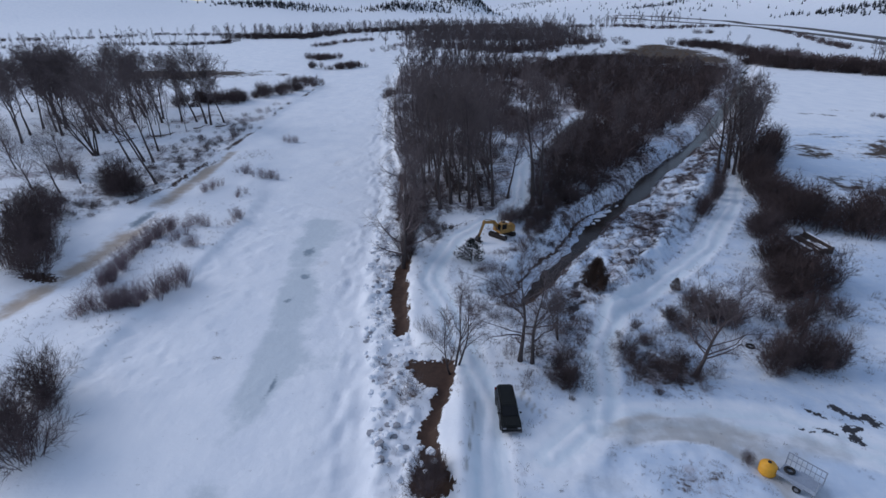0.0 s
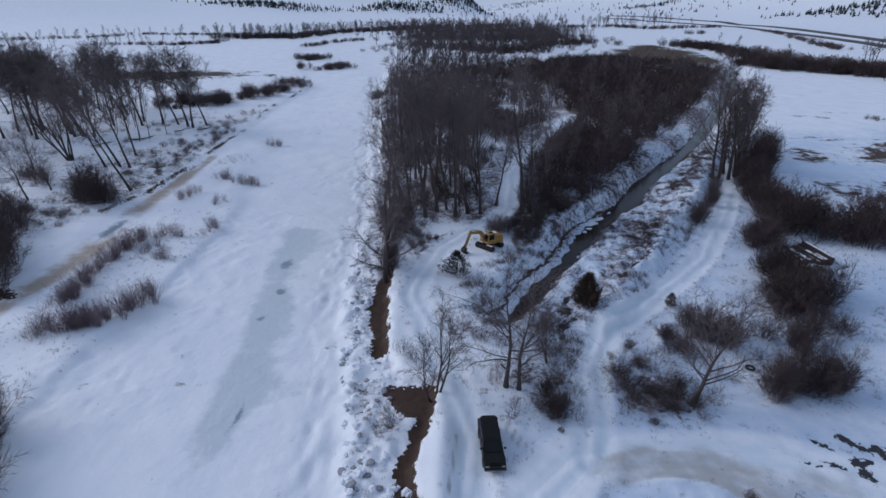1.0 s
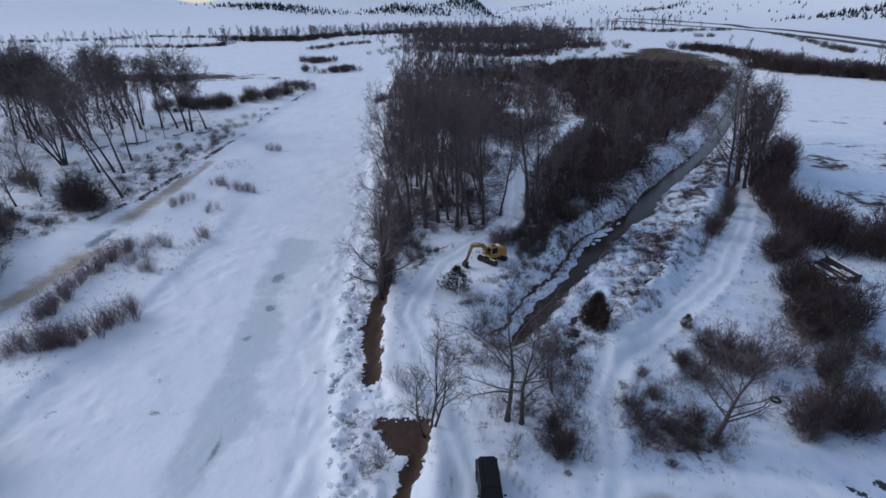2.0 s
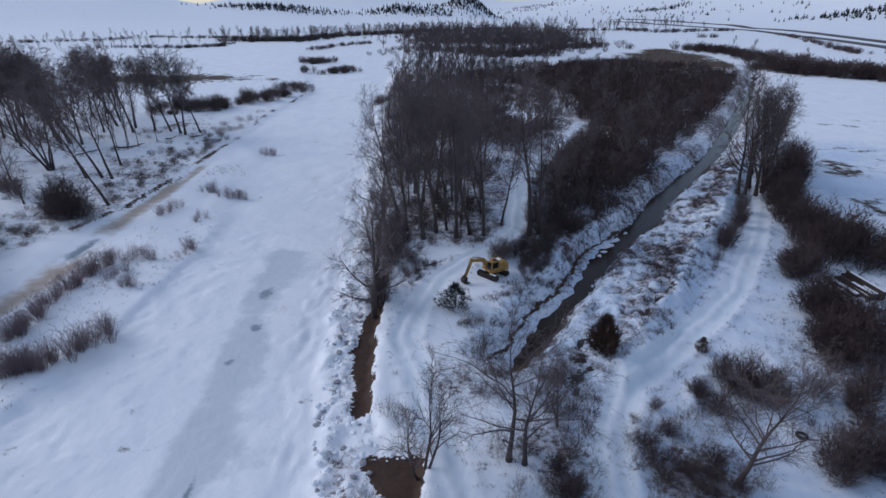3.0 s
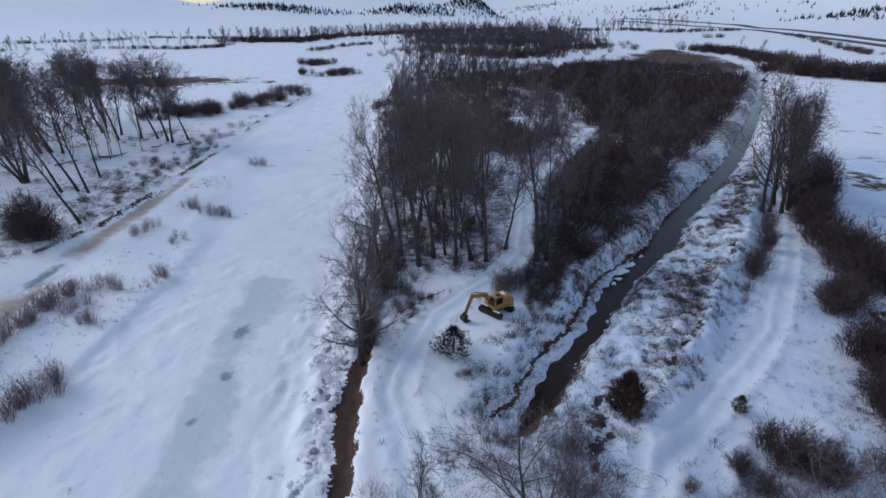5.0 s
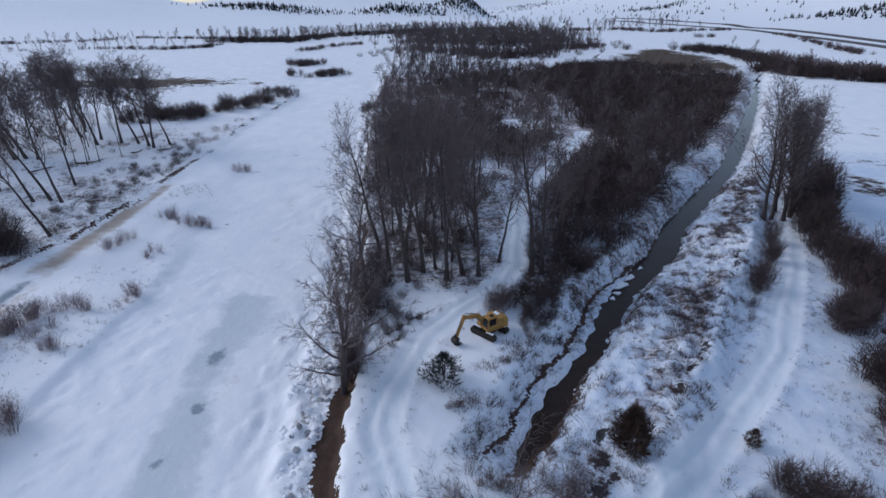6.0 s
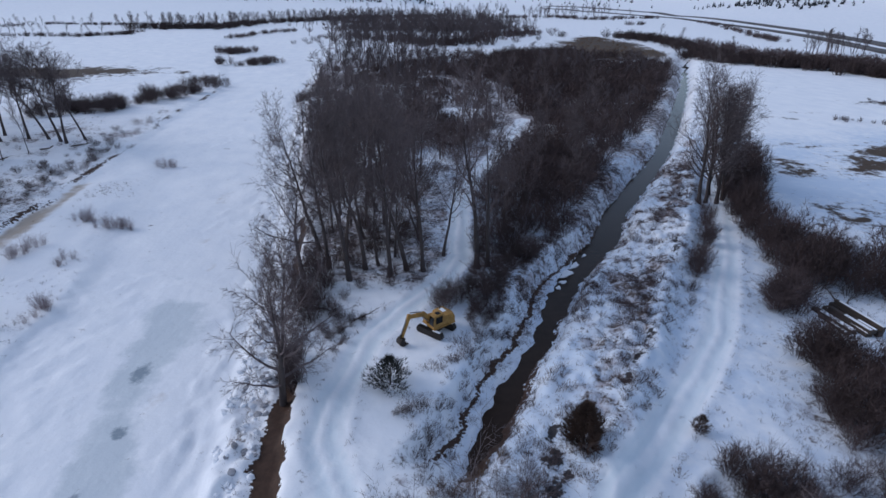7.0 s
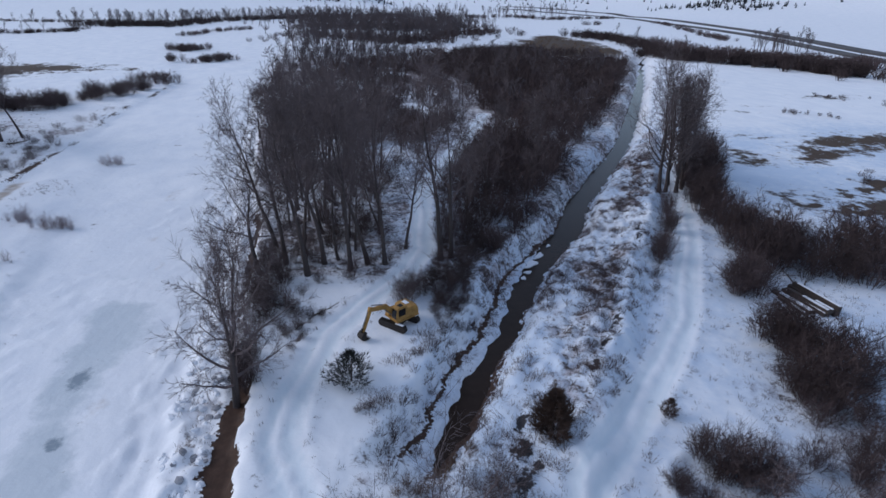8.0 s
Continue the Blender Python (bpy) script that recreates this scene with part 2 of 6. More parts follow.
def land(x, y):
    """Height of the ground and the shares of what covers it."""
    x, y = np.asarray(x, float), np.asarray(y, float)
    wsum, z = np.full(x.shape, 2e-4), np.zeros(x.shape)
    for px, py, pz in LEVELS:
        w = 1 / ((x - px) ** 2 + (y - py) ** 2 + 30) ** 1.5
        z, wsum = z + w * pz, wsum + w
    z = z / wsum
    z = z + 0.25 * rough(x, y, 9, 3, 5) + 0.16 * rough(x, y, 1.3, 2, 6)
    cover = {k: np.zeros(x.shape) for k in ("soil", "ice", "track", "dirt", "grass", "weeds", "channel", "slush", "thin", "slab")}

    # stream trench with a ridge of dug earth beside it
    d, side, place = along(x, y, RIDGE)
    lump = rough(x, y, 3.2, 3, 11)
    s = d * side + 1.1 * rough(x, y, 5, 2, 71) + 0.5 * rough(x, y, 1.6, 2, 72)
    start = fade(0, 2.0, place)
    ridge = np.where(s > 0, 1 - fade(0.0, 3.0, s), np.exp(-(s / 5.2) ** 2) * 0.85 + 0.15 * np.exp(-np.abs(s) / 0.8)) * start
    z = z + ridge * (1.55 + 1.1 * lump) + np.exp(-((s + 3) / 5.5) ** 2) * start * (1.35 * rough(x, y, 1.7, 2, 16) + 0.8 * rough(x, y, 0.9, 1, 73))
    flank = np.exp(-((s + 2.4) / 2.4) ** 2) * (0.62 + 1.9 * rough(x, y, 4.5, 3, 12)) + np.exp(-((s + 6.5) / 2.2) ** 2) * (0.36 + 1.7 * rough(x, y, 4, 3, 74)) + np.exp(-((s - 2.0) / 1.3) ** 2) * (0.25 + 1.2 * rough(x, y, 3, 2, 75))
    cover["weeds"] = np.maximum(cover["weeds"], np.clip(flank * 1.2 + 0.04, 0, 0.9) * (0.74 + 0.26 * fade(74, 96, y)) * fade(0.5, 2.0, place))
    for cx, cy, rx, ry in ((18.2, 64.6, 1.0, 1.6), (17.2, 61.6, 0.9, 1.6), (19.2, 67.4, 0.5, 1.2), (16.6, 59.4, 0.7, 1.0), (18.8, 62.6, 0.5, 0.8)):
        cover["slab"] = np.maximum(cover["slab"], 0.85 * blob(x + rough(x, y, 1.2, 2, 76), y + rough(x, y, 1.2, 2, 77), cx, cy, rx, ry, -30))
    cover["slab"] = np.maximum(cover["slab"], np.exp(-((s + 0.7) / 0.6) ** 2) * np.clip(0.35 + 1.6 * rough(x, y, 2.6, 3, 78), 0, 0.75) * fade(1.6, 2.6, place))
    d, side, place = along(x, y, STREAM)
    half = 0.45 + 0.35 * fade(0.8, 2.5, place) + 0.85 * fade(3.8, 6.0, place) + 0.5 * rough(x, y, 5, 2, 13) + 0.9 * rough(x, y, 1.6, 2, 17)
    deep = fade(-0.1, 1.2, place)
    # on its left the stream has a low shelf of snowy ice, with a dark cut behind it
    ledge = np.where(side < 0, 1.7 * (1 - fade(4.4, 6.0, place)), 0.0)
    run = np.where(side > 0, 3.6, 2.8) + 1.2 * rough(x, y, 6, 2, 14)
    bank = 1 - fade(0, 1, (d - half - ledge) / run)
    shelf = 0.7 * np.where(ledge > 0.3, fade(0.05, 0.6, d - half + 0.8 * rough(x, y, 3, 2, 18)), 0.0) * fade(0.8, 1.0, bank)
    z = z * (1 - bank * deep) + (STREAM_Z - 0.20 + 0.25 * rough(x, y, 1.4, 2, 19) + shelf) * bank * deep
    cover["weeds"] = np.maximum(cover["weeds"], np.exp(-((d - half - 2.2) / 2.4) ** 2) * (np.where(side > 0, 0.36, 0.42 - 0.22 * fade(5.0, 7.0, place)) + 1.3 * rough(x, y, 3.5, 3, 79)))
    z = z + np.exp(-((d - half - 2.4) / 2.0) ** 2) * 0.9 * rough(x, y, 1.5, 2, 21) * deep
    # bare earth; on the left its colour also holds the cut's broken shadow
    cut = np.exp(-((d - half - ledge - np.where(side > 0, 0.6, 0.25)) / np.where(side > 0, 0.5 + 0.6 * (1 - fade(3.0, 5.0, place)), 0.5)) ** 2) * np.where(side < 0, 0.85, 0.62 + 0.3 * (1 - fade(2.2, 3.6, place))) * deep
    cover["soil"] = np.maximum(cover["soil"], cut + 0.25 * rough(x, y, 2.5, 2, 15) * (cut > 0.1))

    worn = np.zeros(x.shape)
    # roads and trails: a flat bed, two ruts, banks at the sides
    for line, wide, rut, k in ((ROAD, 1.75, 0.24, 1), (TRAIL, 1.7, 0.17, 2), (LOOP, 2.6, 0.15, 3)):
        d, side, place = along(x, y, line)
        bed = 1 - fade(wide * 0.8, wide * 1.5, d)
        weave = 0.25 * np.sin(y * 0.35 + k) + 0.5 * rough(x, y, 7, 1, 20 + k)
        s = d * side + weave
        ruts = sum(np.exp(-((s - o) / 0.32) ** 2) for o in (-0.95, 0.85)) + 0.6 * sum(np.exp(-((s - o) / 0.25) ** 2) for o in (-1.6, 0.35, 1.5))
        z = z - bed * rut * ruts * (1 + 1.2 * rough(x, y, 1.6, 2, 24)) + bed * 0.12 * rough(x, y, 1.1, 2, 25) + 0.16 * np.exp(-((d - wide * 1.25) / 0.6) ** 2) * (0.6 + rough(x, y, 2, 2, 23))
        worn = np.maximum(worn, bed)
        cover["track"] = np.maximum(cover["track"], bed * (0.35 + 0.5 * np.clip(ruts, 0, 1)))
        cover["weeds"] = cover["weeds"] * (1 - bed) + np.exp(-((d - wide * 1.4) / 0.8) ** 2) * 0.28
    # the turning place, worn to grey slush, and dark scraps thawed through beside it
    r = np.hypot((x - 21.6) / 6.4, (y - 32.6) / 5.6) + 0.10 * rough(x, y, 3, 2, 82)
    ring = fade(0.92, 1.08, r) * (1 - fade(1.5, 2.1, r)) * (1 - fade(41.5, 44, y))
    cover["dirt"] = ring * fade(11, 18, x) * (1.0 + 1.2 * rough(x, y, 4, 3, 83) + 0.07 * np.sin(r * 24 + 7 * rough(x, y, 6, 2, 84)))
    cover["dirt"] = np.maximum(cover["dirt"], blob(x, y, 33, 37.5, 8, 3.0) * 0.75)
    z = z + 0.45 * (1 - fade(0.75, 1.05, r)) * (0.8 + 0.9 * rough(x, y, 1.8, 2, 85)) - 0.02 * ring * np.sin(r * 24 + 7 * rough(x, y, 6, 2, 84))
    cover["dirt"] = np.maximum(cover["dirt"], blob(x, y, 14, 33, 5, 2.0) * 0.6)
    cover["weeds"] = np.maximum(cover["weeds"], blob(x, y, 22.0, 33.4, 6, 3.0) * 0.62)
    for cx, cy, rx, ry, tn in ((36.8, 42.4, 0.7, 0.5, -30), (37.5, 41.9, 0.9, 0.3, -31), (39.8, 42.9, 0.7, 0.55, -50), (40.5, 41.9, 1.1, 0.6, -55), (42.0, 41.6, 0.6, 0.9, -70), (42.3, 40.6, 0.6, 0.7, -70), (39.1, 39.9, 0.6, 0.8, 0), (39.0, 38.7, 0.6, 1.1, 0), (40.0, 40.2, 0.6, 0.3, -30), (36.9, 39.7, 0.9, 0.4, -32), (34.8, 39.9, 1.0, 0.2, -20)):
        cover["slab"] = np.maximum(cover["slab"], 1.0 * blob(x + 0.5 * rough(x, y, 1.0, 2, 80), y + 0.5 * rough(x, y, 1.0, 2, 81), cx, cy, rx * 1.1, ry * 1.1, tn))
    # ploughed snow bank beside the parked car, and a curved one in the scrub
    z = z + 0.75 * np.exp(-((x - 1.7 - 0.05 * (y - 38)) / 1.1) ** 2) * fade(28, 33, y) * (1 - fade(42, 47, y))
    d, side, place = along(x, y, [(28.2, 57.5), (29.4, 61.2), (31.8, 62.2), (33.6, 61.0)])
    z = z + 0.6 * np.exp(-(d / 0.7) ** 2) - 0.5 * blob(x, y, 31, 58.5, 2.4, 2.6)
    cover["weeds"] = np.maximum(cover["weeds"], 0.55 * blob(x, y, 30.4, 59.4, 2.2, 2.6))

    # the frozen river, its right bank with a cut lip and a strip of stones
    lip = course(y, LIP_Y, LIP_X) + 0.8 * rough(x, y, 2.4, 3, 30) + 0.7 * rough(x, y, 0.9, 2, 32)
    edge = course(y, EDGE_Y, EDGE_X) + 1.2 * rough(x, y, 4, 2, 31)
    s = x - lip
    stones = -1.25 + 0.8 * rough(x, y, 1.6, 2, 33) + 0.7 * rough(x, y, 0.75, 1, 34)
    z = z + 0.30 * np.exp(-((s - 1.0) / 1.3) ** 2)
    low = 1 - fade(-0.9, 0.15, s)
    z = z * (1 - low) + stones * low
    river = 1 - fade(-1.6, 0.8, x - edge)
    left = course(y, LEFT_Y, LEFT_X) + 2.0 * rough(x, y, 7, 3, 36)
    river = river * fade(-0.4, 1.2, x - left)
    heave = fade(-0.06, 0.10, rough(x, y, 17, 3, 39)) * (1 - np.exp(-(along(x, y, LEAD)[0] / 5.0) ** 2))
    plates = fade(0.0, 0.07, rough(x + 0.4 * y, y * 0.8, 3.0, 3, 63)) * 0.22 + fade(0.02, 0.10, rough(x, y, 1.7, 2, 64)) * 0.20
    ice = ICE_Z + 0.14 * rough(x, y, 6, 3, 37) + heave * (0.18 * rough(x, y, 2.6, 3, 38) + 0.4 * plates) + 0.05 * rough(x, y, 1.5, 2, 35)
    isle_edge = course(y, ISLE_Y, ISLE_X) + 3.0 * rough(x, y, 12, 2, 40)
    isle = (1 - fade(-2.2 - 5 * fade(90, 130, y), 0.0, x - isle_edge)) * (1 - fade(172, 186, y))
    d, side, place = along(x, y, CHANNEL)
    chan = np.exp(-(d / 3.2) ** 2) * (1 - fade(146, 165, y))
    isle = isle * (1 - np.exp(-(d / 4.0) ** 2))
    ice = ice + isle * (0.75 + 0.5 * rough(x, y, 6, 3, 41))
    # a low scarp of broken ice along the island
    ice = ice + 0.3 * np.exp(-((x - isle_edge) / 0.6) ** 2) * (1 - fade(85, 120, y)) * (0.2 + 1.4 * rough(x, y, 1.6, 2, 42))
    # pressure ridges beside the right edge, where the ice has heaved
    rib = np.exp(-((x - edge + 3.2) / 2.0) ** 2) * rough(x, y * 0.35, 1.0, 2, 43) * 0.7
    ice = ice + rib
    z = z * (1 - river) + ice * river
    for k in ("weeds", "track", "dirt"):
        cover[k] = cover[k] * (1 - river)
    cover["channel"] = chan * river * (1.0 + 0.9 * rough(x, y, 9, 2, 44))
    cover["weeds"] = np.maximum(cover["weeds"], isle * river * 0.20 * (1 + 2 * rough(x, y, 8, 2, 45)))
    d, side, place = along(x, y, LEAD)
    smooth = np.exp(-(d / (4.0 + 2.0 * (1 - fade(36, 48, y)) + 5 * rough(x, y, 9, 3, 46))) ** 2)
    cover["ice"] = river * np.clip(0.95 * smooth + 1.5 * rough(x, y, 13, 3, 47) * (x > -38) - 0.9 * heave, 0, 1)
    wx, wy = x + 1.6 * rough(x, y, 1.8, 3, 56), y + 1.6 * rough(x, y, 1.8, 3, 57)
    for cx, cy, rx, ry in ((-22.5, 82.7, 0.75, 1.35), (-21.4, 73.6, 0.42, 0.8), (-18.7, 47.3, 0.32, 1.3), (-22.2, 66, 0.4, 0.4)):
        cover["ice"] = np.maximum(cover["ice"], 1.3 * blob(wx, wy, cx, cy, rx * 2.0, ry * 2.0))
        cover["slush"] = np.maximum(cover["slush"], 1.2 * blob(wx, wy, cx, cy, rx * 1.6, ry * 1.6))
    for cx, cy, rx, ry in ((-22, 108, 1.2, 3.5), (-25.6, 118, 1.4, 5), (-19.5, 78, 2.2, 4), (-28, 140, 3, 8)):
        cover["channel"] = np.maximum(cover["channel"], 0.55 * blob(wx, wy, cx, cy, rx, ry))
    cover["ice"] = np.maximum(cover["ice"], 1.1 * blob(wx, wy, -58.6, 97.5, 1.5, 6.5) * river)
    cover["slush"] = np.maximum(cover["slush"], 1.2 * blob(wx, wy, -58.6, 97.5, 1.5, 6.5) * river)
    cover["channel"] = cover["channel"] * (1 - blob(wx, wy, -58.6, 97.5, 1.5, 6.5))
    cover["soil"] = np.maximum(cover["soil"], 1.0 * blob(wx, wy, -61.6, 72.6, 3.4, 1.8))
    for cx, cy, rx, ry in ((-6.0, 92.4, 1.3, 2.2), (-4.8, 90.6, 1.6, 0.8), (-1.2, 83.4, 0.4, 1.3), (-1.8, 80.8, 0.4, 0.9), (-0.4, 86.2, 0.8, 0.4)):
        cover["weeds"] = np.maximum(cover["weeds"], 1.2 * blob(wx, wy, cx, cy, rx, ry))
        cover["soil"] = np.maximum(cover["soil"], 0.5 * blob(wx, wy, cx, cy, rx, ry))
    # thawed mud under the lip
    strip = (x - edge > 0.5) & (low > 0.5)
    # weeds colour on the stone strip paints the shadowed gaps between the stones
    cover["weeds"] = np.maximum(cover["weeds"], strip * (0.40 + 0.8 * rough(x, y, 3, 2, 49)))
    mud = np.zeros(x.shape)
    for ys, xs in ((POOL_Y, POOL_X), (POOL2_Y, POOL2_X)):
        inside = fade(-0.7, 0.7, x - course(y, ys, xs) + 1.5 * rough(x, y, 1.6, 2, 86)) * (1 - fade(-0.5, 0.4, s)) * fade(ys[0] - 1.0, ys[0] + 1.0, y) * (1 - fade(ys[-1] - 1.0, ys[-1] + 1.2, y))
        mud = np.maximum(mud, inside)
    mud = mud * (1 - 1.2 * blob(x + rough(x, y, 0.9, 2, 94), y + rough(x, y, 0.9, 2, 95), -1.3, 45.2, 0.75, 0.9)).clip(0, 1)
    strip2 = (1 - fade(0.3, 0.8, np.abs(s + 0.7))) * fade(92, 97, y) * (1 - fade(121, 128, y))
    mud = np.maximum(mud, strip2)
    z = z * (1 - mud * low) + (-1.35 + 0.12 * rough(x, y, 1.5, 2, 48)) * mud * low
    cover["soil"] = np.maximum(cover["soil"], mud * 1.05)
    # the left bank: an undercut rim of dark earth and scrub behind it
    e = x - left
    shore = np.exp(-((e + 0.3) / 0.9) ** 2) * (0.56 + 1.9 * rough(x, y, 11, 3, 50)) * (y > 50) * (y < 330)
    cover["soil"] = np.maximum(cover["soil"], shore)
    cover["weeds"] = np.maximum(cover["weeds"], np.exp(-((e + 6) / 6.5) ** 2) * np.clip(0.42 + 1.3 * rough(x, y, 4.5, 3, 97), 0, 0.9) * (y < 320) * (1 - river))

    cover["weeds"] = np.maximum(cover["weeds"], (1 - river) * (1 - fade(-3, 0, x - left)) * fade(85, 100, y) * (1 - fade(205, 240, y)) * fade(-125, -105, x) * np.clip(0.44 + 1.5 * rough(x, y, 7, 3, 87), 0, 0.85))
    # meadows with bare patches
    wood = fade(93, 100, y + 0.25 * x) * (1 - fade(330, 480, y)) * (x > lip) * (1 - fade(-4, 2, x - np.interp(y, [p[1] for p in STREAM], [p[0] for p in STREAM])))
    cover["weeds"] = np.maximum(cover["weeds"], wood * (1 - worn) * (1 - open_snow(x, y)) * np.clip(0.72 + 0.2 * fade(160, 200, y) + 1.2 * rough(x, y, 16, 3, 53), 0.3, 1.0))
    near_field = ((136, 152, 18, 6.5, 20, 1.0), (126, 146, 14, 4.5, 30, 1.0), (152, 154, 16, 6, 0, 0.9), (100, 142, 3.5, 7.5, 0, 0.72), (103, 150, 4, 3.5, 0, 0.6), (111, 164, 8, 1.6, 10, 0.62), (120, 161, 7, 1.4, 10, 0.55),
                  (133, 197, 9, 1.5, -20, 0.55), (150, 205, 8, 1.4, -15, 0.5), (92, 120, 5, 3.5, 0, 0.62), (102, 117, 9, 3.5, 10, 0.66), (116, 122, 6, 3.5, 10, 0.75), (101, 109, 9, 4, 0, 0.7), (88, 113, 6, 4, 0, 0.6), (196, 219, 12, 6, 0, 0.5))
    far_field = ((180, 470, 28, 52, -24, 1.6), (166, 412, 24, 30, -20, 1.6), (198, 530, 14, 36, -22, 1.5), (188, 425, 20, 26, 0, 1.6), (-160, 334, 30, 18, 0, 1.3), (-128, 338, 12, 10, 0, 1.1), (-113, 332, 8, 4, 20, 0.8), (-124, 345, 10, 2.5, 20, 0.75), (-110, 352, 7, 3, 0, 0.7), (-95, 336, 4, 6, 0, 0.7))
    for cx, cy, rx, ry, tn, a in near_field + far_field:
        cover["grass"] = np.maximum(cover["grass"], a * 1.2 * blob(x + 5 * rough(x, y, 8, 3, 92), y + 5 * rough(x, y, 8, 3, 93), cx, cy, rx * 1.2, ry * 1.3, tn) * (1 + 1.6 * rough(x, y, 7, 3, 55)))
    d = along(x, y, [(224, 585), (230, 500), (219, 445), (200, 384), (186, 345)])[0]
    cover["grass"] = cover["grass"] * (1 - np.exp(-(d / 3.0) ** 2))
    cover["weeds"] = cover["weeds"] * (1 - np.clip(cover["grass"] * 1.2, 0, 1))
    # thin snow right of the river, coloured with the bluish shade there
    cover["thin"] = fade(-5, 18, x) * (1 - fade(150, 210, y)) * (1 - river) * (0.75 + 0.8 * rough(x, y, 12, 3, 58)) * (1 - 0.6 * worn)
    cover["weeds"] = np.maximum(cover["weeds"], fade(6, 16, x) * (1 - fade(110, 150, y)) * (1 - river) * (1 - worn) * np.clip(0.15 + 1.0 * rough(x, y, 5, 3, 59), 0, 0.5) * (y > 43))
    for line in ([(8.2, 45.0), (9.0, 43.0), (10.2, 40.6)], [(7.6, 45.5), (8.2, 43.2), (9.0, 41.4)], [(1.8, 33.0), (2.6, 38.0), (3.2, 43.0)]):
        d = along(x, y, line)[0]
        cover["dirt"] = np.maximum(cover["dirt"], 1.0 * np.exp(-(d / 0.22) ** 2))
    d = along(x, y, [(2.6, 56.0), (4.0, 52.0), (6.5, 47.6), (8.6, 44.4)])[0]
    cover["weeds"] = np.maximum(cover["weeds"], 0.42 * np.exp(-(d / 1.2) ** 2))
    cover["weeds"] = np.maximum(cover["weeds"], 0.55 * blob(x, y, 62, 84, 9, 8))
    cover["weeds"] = np.maximum(cover["weeds"], 0.75 * blob(x, y, 41, 52, 7, 5) + 1.0 * blob(x, y, 24.4, 49, 5, 5) + 0.75 * blob(x, y, 12, 50, 4.5, 7) + 0.40 * blob(x, y, 10, 62, 5, 5) + 0.6 * blob(x, y, 47, 66, 7, 9))

    # the valley's far slopes
    far = fade(700, 1500, np.hypot(x, y)) * fade(0, 600, y + 200)
    hill = 200 * blob(x, y, -1950, 2150, 850, 850) + 30 * blob(x, y, -540, 2010, 270, 180) + 64 * blob(x, y, 82, 2110, 80, 160) + 44 * blob(x, y, -115, 2000, 140, 150)
    hill = hill + 190 * blob(x, y, 1250, 3300, 560, 800) + 290 * blob(x, y, 2300, 2500, 800, 800) + 230 * blob(x, y, 1950, 1450, 650, 700) + 40 * blob(x, y, -1300, 1500, 700, 500) + 70 * blob(x, y, 600, 4300, 1500, 500) + 135 * blob(x, y, -900, 4400, 1000, 450)
    z = z + far * hill * (1 + 0.35 * rough(x, y, 420, 3, 60)) + far * 10 * rough(x, y, 200, 3, 61)
    z = z + fade(3000, 4300, np.hypot(x, y)) * (1 - fade(0, 1, (y - 500) / 1500)) * 180
    cover["weeds"] = np.maximum(cover["weeds"], far * np.clip(0.5 * rough(x, y, 260, 3, 62) + hill / 700, 0, 0.5))
    return z, cover


def steps(near_a, near_b, fine, far_a, far_b, growth, widest, middle_b, middle):
    """Grid lines: fine in the near stretch, not wider than middle up to middle_b, then ever wider."""
    line = list(np.arange(near_a, near_b + fine / 2, fine))
    for end, sign in ((far_b, 1), (far_a, -1)):
        step, at, more = fine, line[-1] if sign > 0 else line[0], []
        while (at - end) * sign < 0:
            step = min(step * growth, middle if sign > 0 and at < middle_b else widest)
            at += sign * step
            more.append(at)
        line = line + more if sign > 0 else more[::-1] + line
    return np.array(line)


def build_ground():
    xs, ys = steps(-40, 56, 0.40, -4300, 4300, 1.055, 120, 130, 0.85), steps(30, 118, 0.40, -1500, 4700, 1.045, 100, 240, 0.9)
    gx, gy = np.meshgrid(xs, ys)
    z, cover = land(gx.ravel(), gy.ravel())
    n, m = len(xs), len(ys)
    verts = np.column_stack((gx.ravel(), gy.ravel(), z))
    i = (np.arange(m - 1)[:, None] * n + np.arange(n - 1)[None, :]).ravel()
    faces = np.column_stack((i, i + 1, i + n + 1, i + n))
    me = bpy.data.meshes.new("ground")
    me.vertices.add(len(verts))
    me.vertices.foreach_set("co", verts.ravel())
    me.loops.add(faces.size)
    me.loops.foreach_set("vertex_index", faces.ravel())
    me.polygons.add(len(faces))
    me.polygons.foreach_set("loop_start", np.arange(0, faces.size, 4))
    me.polygons.foreach_set("use_smooth", np.ones(len(faces), bool))
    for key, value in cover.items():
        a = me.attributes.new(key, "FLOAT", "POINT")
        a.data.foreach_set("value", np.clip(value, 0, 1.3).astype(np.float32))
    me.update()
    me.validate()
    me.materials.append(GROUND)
    return tagged(new("ground", me), "snow-covered valley floor with frozen river and earth banks", "ground", kind="structure")


ground = build_ground()


def height(x, y):
    return float(land(np.array([x]), np.array([y]))[0][0])


def heights(xs, ys):
    return land(np.array(xs), np.array(ys))[0]

